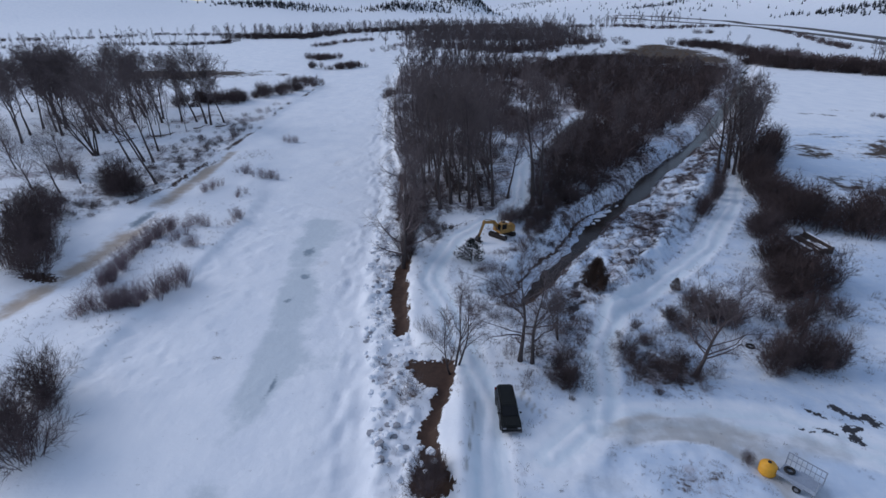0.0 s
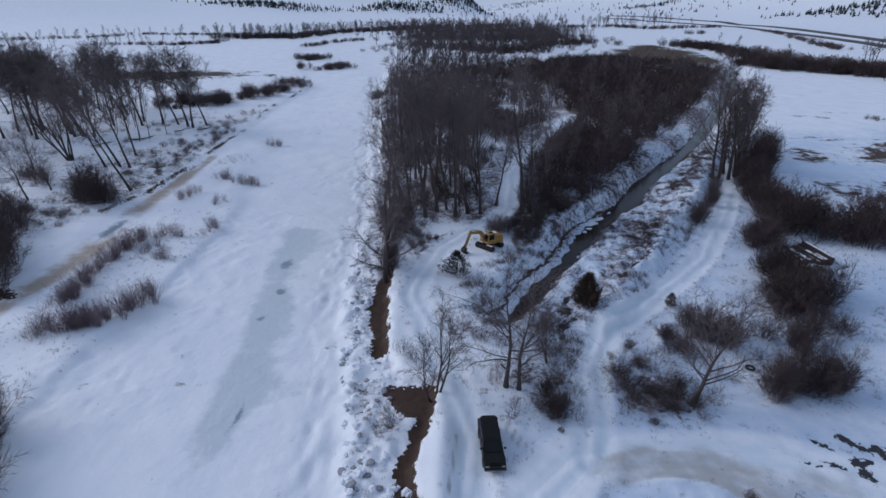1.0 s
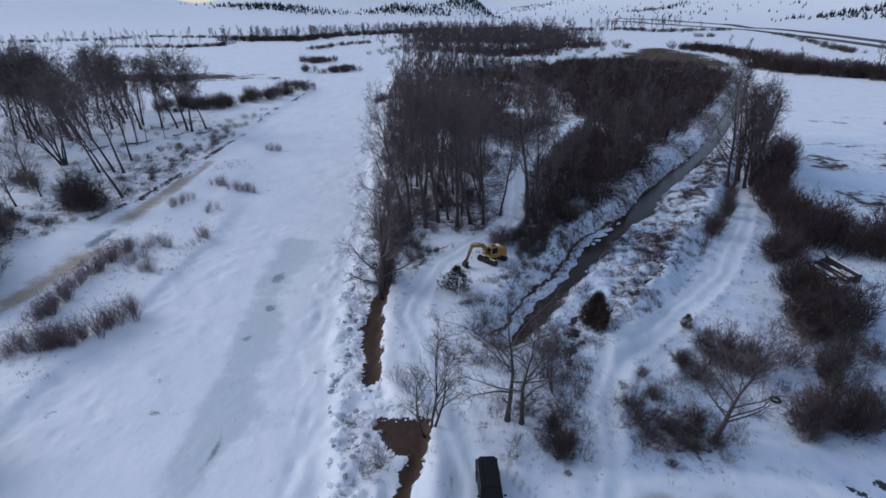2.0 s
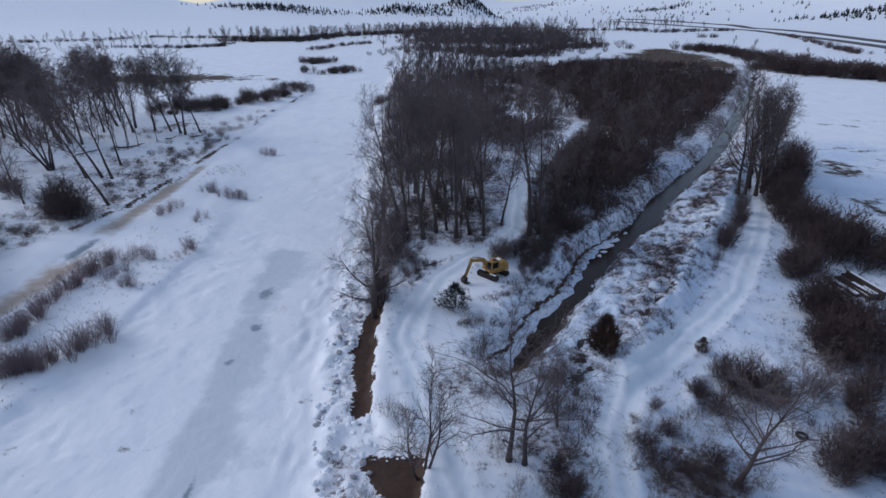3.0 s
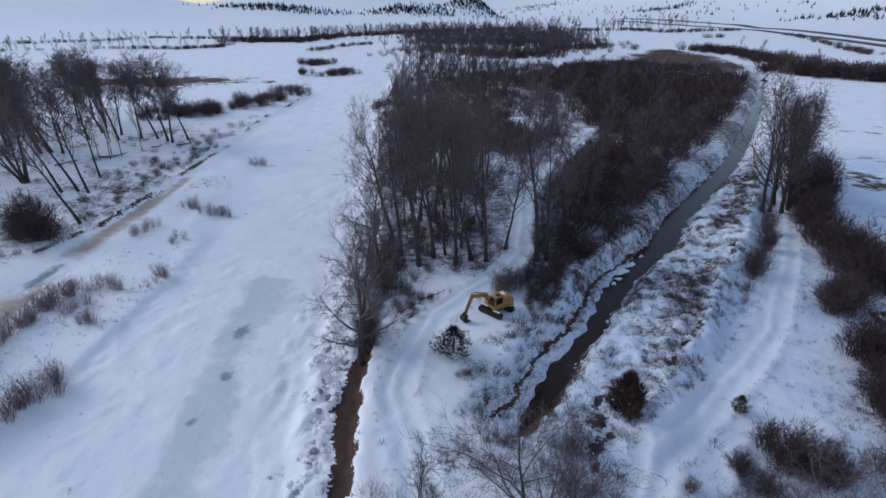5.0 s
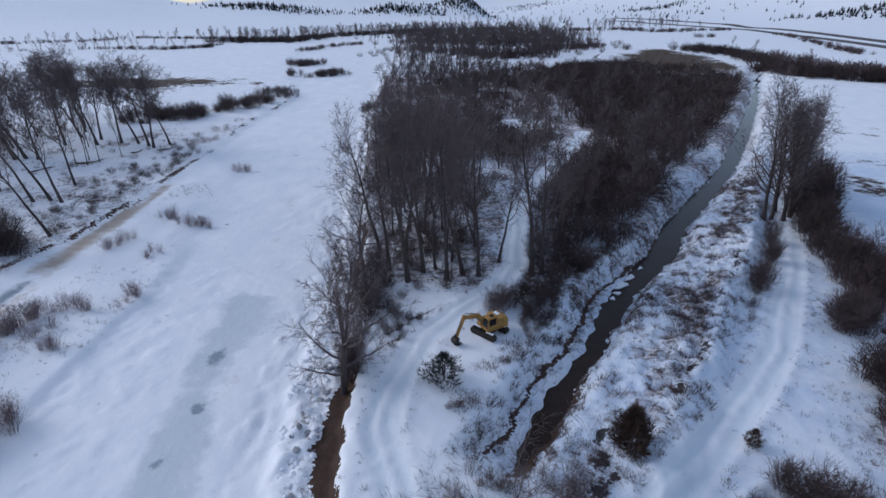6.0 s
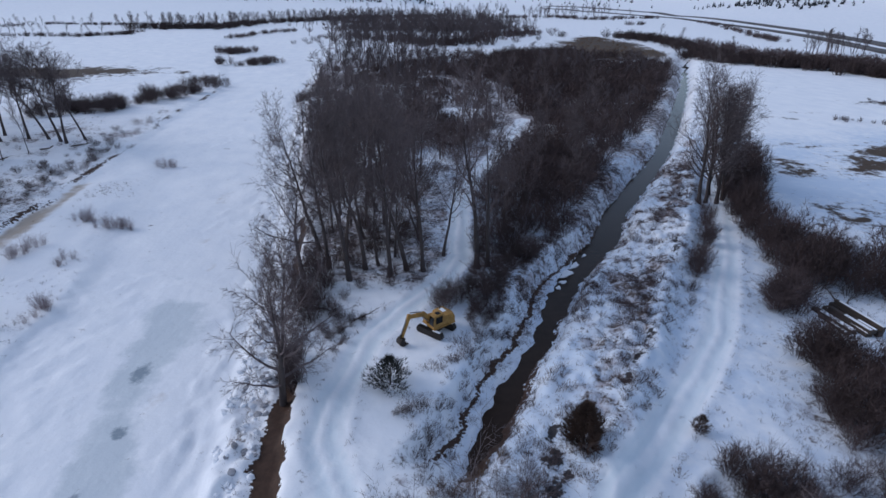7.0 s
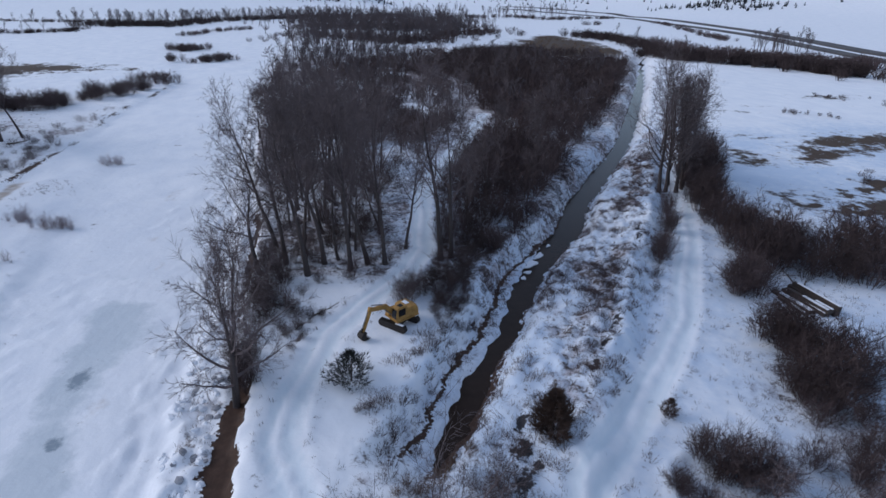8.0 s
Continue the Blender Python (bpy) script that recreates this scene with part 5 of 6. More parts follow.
for x, y, s in ((10.0, 62.6, 1.0), (11.3, 63.4, 0.9), (12.9, 66.6, 0.8), (13.9, 65.8, 1.0), (8.3, 63.2, 1.0), (9.2, 62.0, 1.1), (10.8, 64.6, 0.7), (12.2, 65.0, 0.9), (7.4, 62.0, 0.9)):
    sedge.plant(x, y, "tan dry grass clump at the end of a stream", s)
for x, y, s in ((-41.6, 45.0, 0.75), (-40.4, 43.6, 0.6), (-40.2, 39.0, 0.85), (-42.6, 41.0, 0.9)):
    brown.plant(x, y, "dense brown willow shrub in river snow", s, wide=0.9)
for x, y in spread_in(rng, [(-66, 100), (-66, 140), (-68, 200), (-100, 200), (-105, 140), (-85, 102)], 60, 2.5):
    wispy.plant(x, y, "low bare scrub under trees on the far bank", rng.uniform(0.3, 0.65), wide=1.5)

# ---- junipers ----
cedar = Kind("juniper", [grow_juniper(81, 4.6, 3.6, 1500), grow_juniper(82, 2.0, 1.6, 700)], (BARK, JUNIPER), ("trunk", "foliage"), "juniper", "junipers")
cedar.plant(21.0, 65.4, "dense reddish-brown juniper on the spoil ridge", 1.0, pick=0)
cedar.plant(32.8, 66.6, "small round dark juniper beside the road", 1.0, pick=1)
ragged = Kind("juniper", [grow_juniper(84, 3.6, 4.6, 900)], (BARK, CEDAR), ("trunk", "foliage"), "juniper", "junipers")
ragged.plant(4.4, 75.4, "ragged dark blue-green juniper with snow round its foot", 1.0)

# ---- far woods ----
lowtree = [Geo() for _ in range(4)]
for i, g in enumerate(lowtree):
    w, c = grow_tree(90 + i, 16, (7, 4, 3, 3), 1, 0.0, 0.10, 0.22, 36, cheap=True)
    base = len(w.v)
    g.v, g.f = w.v + c.v, w.f + [tuple(k + base for k in f) for f in c.f]


def woods(name, spots, geos, mat, lo, hi, label, wide=1.0):
    zs = heights([p[0] for p in spots], [p[1] for p in spots])
    return stuff(name, [(rng.choice(geos), x, y, z - 0.1, rng.uniform(lo, hi), rng.uniform(0, 6.28), wide) for (x, y), z in zip(spots, zs)], mat, label, "woods")


def strip(line, n, wide):
    spots = []
    for i in range(n):
        f = rng.random() * (len(line) - 1)
        k = min(int(f), len(line) - 2)
        (ax, ay), (bx, by) = line[k], line[k + 1]
        t = f - k
        spots.append((ax + (bx - ax) * t + rng.gauss(0, wide), ay + (by - ay) * t + rng.gauss(0, wide)))
    return spots


farbush = [Geo() for _ in range(3)]
for i, g in enumerate(farbush):
    w, c = grow_shrub(195 + i, 5, 7.5, 8, 4, 4, 0.15, plain=True)
    base = len(w.v)
    g.v, g.f = w.v + c.v, w.f + [tuple(k + base for k in f) for f in c.f]


def wooded(spots, size, seed, least):
    """Those places that lie outside the clearings, thinned to uneven groups."""
    return [p for p in spots if rough(np.array(p[0]), np.array(p[1]), size, 2, seed) > least and open_snow(np.array(p[0]), np.array(p[1])) < 0.35]


mid = spread_in(rng, [(-22, 235), (12, 230), (45, 330), (48, 420), (30, 500), (-26, 560), (-24, 330)], 150, 7)
woods("far_woods", wooded(mid, 45, 70, -0.2), lowtree, HAZETWIG, 0.7, 1.15, "distant bare grey wood on the valley floor")
band = strip([(-25, 585), (9, 545), (40, 508), (60, 488), (85, 510), (112, 575), (125, 610)], 230, 13) + strip([(-30, 660), (40, 680), (110, 690), (150, 690)], 230, 24) + strip([(-40, 830), (150, 860)], 230, 40)
woods("far_woods", band, lowtree, HAZETWIG, 0.7, 1.4, "distant belt of bare grey trees across the valley")
mid = spread_in(rng, [(-18, 232), (10, 228), (50, 320), (45, 430), (-18, 470)], 210, 4.5)
woods("far_thicket", wooded(mid, 40, 71, -0.02), lowbush, THICKET, 0.5, 1.0, "distant dark thicket with snow between")
mid = spread_in(rng, [(60, 240), (106, 232), (138, 284), (170, 338), (190, 368), (158, 402), (132, 420), (92, 412), (55, 330)], 600, 3.4)
woods("far_thicket", wooded(mid, 40, 72, -0.2), lowbush, THICKET, 0.8, 1.3, "distant dark thicket on the valley floor")
mid = spread_in(rng, [(36, 150), (56, 150), (96, 212), (160, 340), (140, 395), (60, 400), (40, 300), (48, 220)], 110, 6)
woods("thicket_trees", wooded(mid, 40, 73, -0.1), lowtree, HAZETWIG, 0.4, 0.75, "bare grey trees rising out of a dark thicket", 1.3)
woods("far_dry_grass", [p for p in spread_in(rng, [(140, 425), (172, 372), (200, 378), (212, 420), (222, 545), (208, 588), (160, 492)], 330, 3.0) if rough(np.array(p[0]), np.array(p[1]), 25, 2, 96) > -0.2], farbush, DRYGRASS, 0.12, 0.34, "brown dry grass standing over a far field", 1.6)
woods("far_brush", strip([(-25, 570), (9, 530), (40, 498), (60, 478), (85, 500), (112, 570), (140, 590), (168, 640)], 240, 12) + strip([(-30, 700), (60, 690), (150, 700)], 230, 26) + strip([(-40, 850), (150, 880)], 180, 36), farbush, THICKET, 0.8, 1.7, "distant brush under a bare wood")
woods("far_treeline", strip([(-262, 725), (-187, 728), (-149, 885), (-70, 968), (-30, 985), (100, 1060)], 210, 11), lowtree, HAZETWIG, 0.8, 1.25, "distant line of bare trees across the snow")
woods("far_treeline", strip([(-480, 520), (-411, 565), (-327, 604), (-234, 628)], 34, 7) + strip([(-540, 640), (-429, 726), (-380, 800), (-300, 800)], 36, 9), lowtree, HAZETWIG, 0.55, 0.95, "scattered far bare trees in the snow")
woods("far_hedge", strip([(-264, 722), (-187, 722), (-149, 880), (-70, 962), (-30, 975), (120, 1050)], 420, 9), farbush, THICKET, 1.0, 1.9, "distant dark hedge under a line of trees")
ragged_line = strip([(-500, 505), (-411, 561), (-327, 601), (-264, 590), (-234, 625), (-245, 690)], 200, 4) + strip([(-560, 630), (-429, 723), (-390, 800), (-320, 792), (-200, 830)], 210, 5)
woods("far_hedge", [p for p in ragged_line if rough(np.array(p[0]), np.array(p[1]), 38, 2, 89) > -0.16], farbush, THICKET, 0.5, 1.0, "distant broken dark hedge across the snow")
woods("far_grove", spread_in(rng, [(-190, 220), (-150, 235), (-230, 330), (-420, 420), (-360, 300)], 70, 8), lowtree, TWIG, 0.8, 1.2, "distant grove of bare trees beside the river")
woods("grove_brush", spread_in(rng, [(-190, 220), (-150, 235), (-230, 330), (-420, 420), (-360, 300)], 90, 6), farbush, THICKET, 0.7, 1.2, "distant brush under bare trees")
woods("brush_strip", strip([(240, 560), (250, 520), (243, 455), (214, 372), (222, 346), (244, 326), (256, 300), (262, 275), (285, 250), (330, 225), (420, 190)], 460, 6), lowbush, THICKET, 1.0, 1.7, "dark strip of brush along the edge of a field")
woods("brush_strip", strip([(262, 480), (250, 400), (272, 345), (296, 320), (305, 300)], 190, 9), farbush, WILLOW, 1.0, 1.7, "brown brush behind a dark strip of brush")
woods("brush_strip", strip([(505, 880), (460, 745), (392, 588), (364, 510)], 90, 4), farbush, WILLOW, 0.7, 1.3, "brown brush beside the highway")
woods("strip_trees", strip([(305, 398), (319, 396), (358, 418)], 22, 7) + [(290, 586), (246, 470), (262, 420)], lowtree, HAZETWIG, 0.8, 1.2, "bare grey trees beside the highway")
woods("valley_woods", strip([(150, 1150), (223, 1020), (327, 1070), (470, 1150), (560, 1500), (250, 1600), (0, 1300)], 130, 30), lowtree, HAZETWIG, 0.8, 1.4, "distant bare trees along the valley")
woods("valley_brush", strip([(223, 1010), (327, 1060), (342, 960), (388, 956), (425, 1003)], 130, 14) + strip([(440, 1000), (490, 1001)], 26, 4) + strip([(352, 801), (374, 801)], 10, 2), farbush, THICKET, 0.8, 1.5, "distant brush along the valley")
woods("field_bushes", [(177, 587), (182, 570), (184, 571), (180, 572), (148, 531), (116, 571), (121, 575)] + strip([(228, 566), (240, 556)], 9, 3), lowbush, THICKET, 0.8, 1.3, "round dark bushes dotted over far snow")
woods("river_willows", strip([(-128, 575), (-118, 606), (-106, 655), (-84, 690)], 60, 4) + strip([(-104, 450), (-94, 436), (-86, 450)], 52, 4) + strip([(-72, 364), (-58, 384)], 34, 2.5) + strip([(-86, 366), (-84, 372)], 6, 1.5) + strip([(-54, 508), (-43, 615)], 14, 5), lowbush, WILLOW, 0.5, 1.05, "clumps of brown willow on the river ice")
woods("field_brush", strip([(153, 193), (158, 186)], 9, 1.2) + strip([(162, 184), (164, 180)], 5, 0.8) + strip([(192, 224), (198, 214)], 14, 3) + strip([(205, 205), (215, 190)], 12, 4) + strip([(120, 128), (112, 118)], 8, 3), lowbush, THICKET, 0.12, 0.36, "small dark bushes dotted over a snowy field")
woods("bank_brush", strip([(-72, 292), (-68, 298), (-66, 282), (-80, 300)], 16, 2) + strip([(-24, 245), (-25, 252)], 8, 1.5), lowbush, THICKET, 0.5, 0.9, "dark brush on the river bank")

# conifers scattered over the far slopes
pine = [Geo(), Geo()]
for i, g in enumerate(pine):
    prng = random.Random(101 + i)
    for k in range(15):
        f = prng.random()
        t = prng.uniform(0, 6.28)
        rad = 2.6 * (1 - f)
        p = Vector((math.cos(t) * rad * 0.3, math.sin(t) * rad * 0.3, 1 + 11 * f))
        g.spike(p, p + Vector((math.cos(t) * (rad + 0.5), math.sin(t) * (rad + 0.5), -0.8 + 1.2 * f)), 0.9)
    g.spike(Vector((0, 0, 0)), Vector((0, 0, 13.5)), 1.1)
spots = []
for cx, cy, rx, ry, n in ((-520, 1890, 105, 38, 420), (-1500, 1750, 140, 40, 90), (-115, 1890, 75, 30, 330), (800, 2330, 60, 25, 60), (900, 2320, 45, 25, 60), (890, 1340, 60, 40, 50), (1000, 1370, 60, 30, 110), (940, 1200, 50, 30, 60), (560, 3650, 120, 60, 90), (82, 2020, 52, 50, 380), (480, 3300, 240, 160, 130), (900, 2500, 300, 200, 70), (1300, 1800, 250, 180, 60), (1500, 1450, 130, 130, 130), (1750, 1700, 220, 200, 90), (820, 2000, 160, 90, 40), (1900, 1250, 200, 200, 120)):
    spots += [(cx + rng.gauss(0, rx), cy + rng.gauss(0, ry)) for _ in range(n)]
zs = heights([p[0] for p in spots], [p[1] for p in spots])
stuff("hill_pines", [(rng.choice(pine), x, y, z - 0.3, rng.uniform(0.5, 1.0), rng.uniform(0, 6), 1.5) for (x, y), z in zip(spots, zs)], PINE, "dark pines scattered over the snowy hills", "woods")

# ---- made things: helpers ----
PAINT_BLACK = surface("dark_green_black_car_paint", (0.011, 0.0115, 0.0105), 0.42, vary=0.25, grain=3, bump=0.0, spec=0.22)
GLASS_DARK = surface("tinted_car_glass", (0.010, 0.010, 0.011), 0.16, vary=0.1, bump=0.0, spec=0.25)
RUBBER = surface("black_rubber", (0.022, 0.022, 0.023), 0.85, vary=0.3, grain=20, bump=0.3)
STEEL = surface("dull_steel", (0.30, 0.30, 0.31), 0.45, metal=0.9, vary=0.2, grain=10, bump=0.1)
CHROME = surface("dull_trim", (0.22, 0.22, 0.23), 0.4, metal=1.0, vary=0.1, bump=0.0)
LAMPGLASS = surface("headlamp_lens", (0.20, 0.20, 0.21), 0.2, vary=0.1, bump=0.0, spec=0.6)
DIGGER = surface("worn_yellow_paint", (0.33, 0.185, 0.052), 0.6, vary=0.45, grain=5, bump=0.15, coarse=1.2)
GREASE = surface("dirty_track_steel", (0.035, 0.030, 0.028), 0.7, metal=0.3, vary=0.4, grain=9, bump=0.4)
GREYPAINT = surface("pale_grey_painted_steel", (0.30, 0.335, 0.40), 0.5, vary=0.2, grain=6, bump=0.1)
ORANGE = surface("orange_plastic", (0.75, 0.36, 0.03), 0.45, vary=0.12, grain=5, bump=0.05)
TIMBER = surface("old_dark_timber", (0.060, 0.048, 0.042), 0.85, vary=0.4, grain=9, bump=0.5)
ASPHALT = surface("wet_highway_asphalt", (0.075, 0.068, 0.066), 0.7, vary=0.25, grain=0.5, bump=0.1, coarse=0.03)


def bevelled(bm, width):
    if width:
        bmesh.ops.bevel(bm, geom=bm.edges[:], offset=width, segments=2, affect="EDGES", clamp_overlap=True)
    return bm


def block(sx, sy, sz, place, bevel=0.03, turn=None):
    bm = bmesh.new()
    bmesh.ops.create_cube(bm, size=1, matrix=Matrix.Diagonal((sx, sy, sz, 1)))
    bevelled(bm, bevel)
    bmesh.ops.transform(bm, verts=bm.verts[:], matrix=Matrix.Translation(place) @ (turn or Matrix()))
    return bm


def side_cut(profile, x0, x1, bevel=0.04, taper=0.0):
    """A solid with that outline in y and z, from x0 to x1; taper draws its upper points in."""
    bm = bmesh.new()
    top, low = max(p[1] for p in profile), min(p[1] for p in profile)

    def draw(x, z):
        return x - math.copysign(taper * (z - low) / (top - low), x - (x0 + x1) / 2)
    a = [bm.verts.new((draw(x0, z), y, z)) for y, z in profile]
    b = [bm.verts.new((draw(x1, z), y, z)) for y, z in profile]
    bm.faces.new(a[::-1])
    bm.faces.new(b)
    for i in range(len(a)):
        j = (i + 1) % len(a)
        bm.faces.new((a[i], a[j], b[j], b[i]))
    bmesh.ops.recalc_face_normals(bm, faces=bm.faces[:])
    return bevelled(bm, bevel)


def round_bar(p, q, r0, r1=None, sides=12):
    p, q = Vector(p), Vector(q)
    bm = bmesh.new()
    d = (q - p).length
    bmesh.ops.create_cone(bm, cap_ends=True, segments=sides, radius1=r0, radius2=r0 if r1 is None else r1, depth=d,
                          matrix=Matrix.Translation((p + q) / 2) @ (q - p).to_track_quat("Z", "Y").to_matrix().to_4x4())
    return bm


def ring(major, minor, place, axis="X", wide=1.0, n=22, k=8):
    """A tyre: a torus flattened to a tread."""
    g = Geo()
    for i in range(n):
        t = 2 * math.pi * i / n
        for j in range(k):
            u = 2 * math.pi * j / k
            r = major + minor * math.cos(u)
            h = minor * wide * math.sin(u)
            p = (h, r * math.cos(t), r * math.sin(t)) if axis == "X" else (r * math.cos(t), r * math.sin(t), h)
            g.v.append(Vector(p) + Vector(place))
    for i in range(n):
        for j in range(k):
            a, b = (i + 1) % n, (j + 1) % k
            g.f.append((i * k + j, a * k + j, a * k + b, i * k + b))
    return g


def thing(name, x, y, z, turn, label, category, group=""):
    root = new(name)
    root.empty_display_size = 0.5
    root.matrix_basis = pose(x, y, z, 0, 0, turn)
    return tagged(root, label, category, group)


# ---- parked car ----
def build_car(x, y, z, turn):
    car = thing("parked_suv", x, y, z, turn, "long dark green-black SUV parked on packed snow", "car")
    body = part("body", side_cut([(-2.74, 0.42), (-2.80, 0.62), (-2.78, 0.92), (-2.62, 1.06), (-1.30, 1.16), (2.72, 1.20), (2.80, 0.95), (2.80, 0.48), (2.6, 0.38), (-2.5, 0.36)], -0.98, 0.98, 0.12, 0.08), PAINT_BLACK, car)
    cabin = part("cabin", side_cut([(-1.42, 1.10), (-0.62, 1.76), (-0.3, 1.84), (2.30, 1.88), (2.52, 1.80), (2.74, 1.14)], -0.90, 0.90, 0.11, 0.15), PAINT_BLACK, car)
    part("windscreen", side_cut([(-1.40, 1.20), (-0.66, 1.77), (-0.60, 1.73), (-1.34, 1.16)], -0.74, 0.74, 0.005, 0.06), GLASS_DARK, cabin)
    part("rear_window", side_cut([(2.60, 1.72), (2.74, 1.30), (2.70, 1.28), (2.55, 1.70)], -0.66, 0.66, 0.005, 0.04), GLASS_DARK, cabin)
    for s in (-1, 1):
        for y0, y1, slope in ((-0.95, -0.08, 0.42), (0.0, 0.98, 0.0), (1.08, 2.36, -0.08)):
            pane = bmesh.new()
            xa, xb = s * 0.905, s * 0.808
            vs = [pane.verts.new(p) for p in ((xa, y0, 1.24), (xa, y1, 1.24), (xb, y1 + min(slope, 0), 1.74), (xb, y0 + max(slope, 0), 1.74))]
            f = pane.faces.new(vs)
            bmesh.ops.solidify(pane, geom=[f], thickness=0.02)
            part("side_window", pane, GLASS_DARK, cabin)
        part("roof_rail", round_bar((s * 0.70, -0.1, 1.93), (s * 0.70, 2.2, 1.95), 0.025, sides=8), RUBBER, car)
        part("mirror", block(0.22, 0.14, 0.18, (s * 1.06, -1.0, 1.22), 0.04), PAINT_BLACK, car)
        part("headlight", block(0.36, 0.10, 0.17, (s * 0.70, -2.76, 0.88), 0.03), LAMPGLASS, car)
        part("tail_light", block(0.16, 0.08, 0.5, (s * 0.88, 2.79, 1.0), 0.03), surface("red_lamp_lens", (0.25, 0.02, 0.02), 0.2, bump=0), car)
        part("door_handle", block(0.03, 0.16, 0.04, (s * 0.985, -0.2, 1.04), 0.01), PAINT_BLACK, car)
        for wy in (-1.75, 1.68):
            wheel = part("wheel", ring(0.30, 0.105, (s * 0.86, wy, 0.40), "X", 1.25), RUBBER, car)
            part("rim", round_bar((s * 0.80, wy, 0.40), (s * 0.95, wy, 0.40), 0.235, 0.22, 16), STEEL, wheel)
            part("arch", ring(0.43, 0.035, (s * 0.965, wy, 0.42), "X", 1.0, 20, 5), RUBBER, car)
    part("grille", block(0.90, 0.06, 0.24, (0, -2.80, 0.86), 0.02), RUBBER, car)
    part("front_bumper", block(1.92, 0.18, 0.20, (0, -2.82, 0.55), 0.05), CHROME, car)
    part("rear_bumper", block(1.92, 0.18, 0.20, (0, 2.84, 0.56), 0.05), CHROME, car)
    part("bonnet_crease", block(0.9, 1.1, 0.03, (0, -2.02, 1.125), 0.012, Matrix.Rotation(radians(4), 4, "X")), PAINT_BLACK, car)
    return car


build_car(6.3, 41.2, height(6.3, 41.2) - 0.06, 2.0)


# ---- excavator ----
def link(p, q, deep0, deep1, wide, bevel=0.03):
    """A tapered box girder from p to q, both in the plane x = 0."""
    (py, pz), (qy, qz) = p, q
    d = math.hypot(qy - py, qz - pz)
    ny, nz = -(qz - pz) / d, (qy - py) / d
    prof = [(py + ny * deep0 / 2, pz + nz * deep0 / 2), (qy + ny * deep1 / 2, qz + nz * deep1 / 2), (qy - ny * deep1 / 2, qz - nz * deep1 / 2), (py - ny * deep0 / 2, pz - nz * deep0 / 2)]
    return side_cut(prof, -wide / 2, wide / 2, bevel)


def build_excavator(x, y, z, track_turn, house_turn):
    ex = thing("excavator", x, y, z, 0, "worn yellow tracked excavator parked on snow, bucket lowered", "excavator")
    under = part("undercarriage", block(1.5, 1.5, 0.36, (0, 0, 0.60), 0.05), GREASE, ex)
    under.matrix_basis = pose(0, 0, 0, 0, 0, track_turn)
    for s in (-1, 1):
        n = 26
        prof = []
        for i in range(n):
            t = 2 * math.pi * i / n
            cy = 1.35 if math.cos(t) > 0 else -1.35
            prof.append((cy + 0.38 * math.cos(t), 0.39 + 0.38 * math.sin(t)))
        track = part("crawler_track", side_cut(prof, s * 1.15 - 0.25, s * 1.15 + 0.25, 0.02), GREASE, ex)
        track.matrix_basis = pose(0, 0, 0, 0, 0, track_turn)
        for i in range(16):
            part("track_shoe", block(0.52, 0.10, 0.05, (s * 1.15, -1.5 + 0.2 * i, 0.79), 0.01), GREASE, track)
        for i in range(5):
            part("roller", round_bar((s * 1.15 - 0.27, -1.1 + 0.55 * i, 0.30), (s * 1.15 + 0.27, -1.1 + 0.55 * i, 0.30), 0.13), GREASE, track)
        part("snow_on_track", block(0.34, 1.0, 0.07, (s * 1.16, -0.9, 0.83), 0.03), SNOWCAP, track)
    turn = pose(0, 0, 0, 0, 0, house_turn)
    ring_ob = part("slew_ring", round_bar((0, 0, 0.75), (0, 0, 0.98), 0.62, sides=24), GREASE, ex)
    # the house: +y is where the boom points
    deck = part("deck", block(2.25, 2.9, 0.22, (0, -0.35, 1.06), 0.05), DIGGER, ex)
    cover = part("engine_cover", side_cut([(-1.78, 1.17), (-1.82, 1.70), (-1.70, 2.02), (-1.40, 2.16), (-0.30, 2.16), (-0.12, 2.0), (-0.10, 1.17)], -1.08, 1.08, 0.09, 0.08), DIGGER, ex)
    weight = bmesh.new()
    ring_low = [(1.12 * math.sin(a), -1.35 - 0.65 * math.cos(a)) for a in [radians(-90 + 15 * i) for i in range(13)]] + [(1.12, -1.1), (-1.12, -1.1)]
    lo = [weight.verts.new((px, py, 0.98)) for px, py in ring_low]
    hi = [weight.verts.new((px * 0.96, py, 1.88)) for px, py in ring_low]
    weight.faces.new(lo[::-1])
    weight.faces.new(hi)
    for i in range(len(lo)):
        j = (i + 1) % len(lo)
        weight.faces.new((lo[i], lo[j], hi[j], hi[i]))
    bmesh.ops.recalc_face_normals(weight, faces=weight.faces[:])
    weight = part("counterweight", bevelled(weight, 0.04), DIGGER, ex)
    cab = part("cab", side_cut([(-0.22, 1.17), (-0.22, 2.55), (-0.08, 2.68), (0.90, 2.66), (1.02, 2.54), (1.16, 1.75), (1.12, 1.17)], -1.10, -0.20, 0.05, 0.05), DIGGER, ex)
    part("front_window", side_cut([(1.05, 2.45), (1.175, 1.72), (1.15, 1.40), (1.13, 1.40), (1.13, 1.72), (1.02, 2.45)], -1.0, -0.30, 0.004), GLASS_DARK, cab)
    for px in (-1.085, -0.205):
        part("side_window", block(0.02, 0.88, 0.80, (px, 0.42, 2.05), 0.004), GLASS_DARK, cab)
    part("rear_window", block(0.66, 0.02, 0.55, (-0.65, -0.225, 2.25), 0.004), GLASS_DARK, cab)
    part("roof_hatch", block(0.5, 0.5, 0.04, (-0.65, 0.35, 2.69), 0.01), GLASS_DARK, cab)
    tank = part("tool_box", block(0.72, 1.2, 0.62, (0.72, 0.45, 1.48), 0.06), DIGGER, ex)
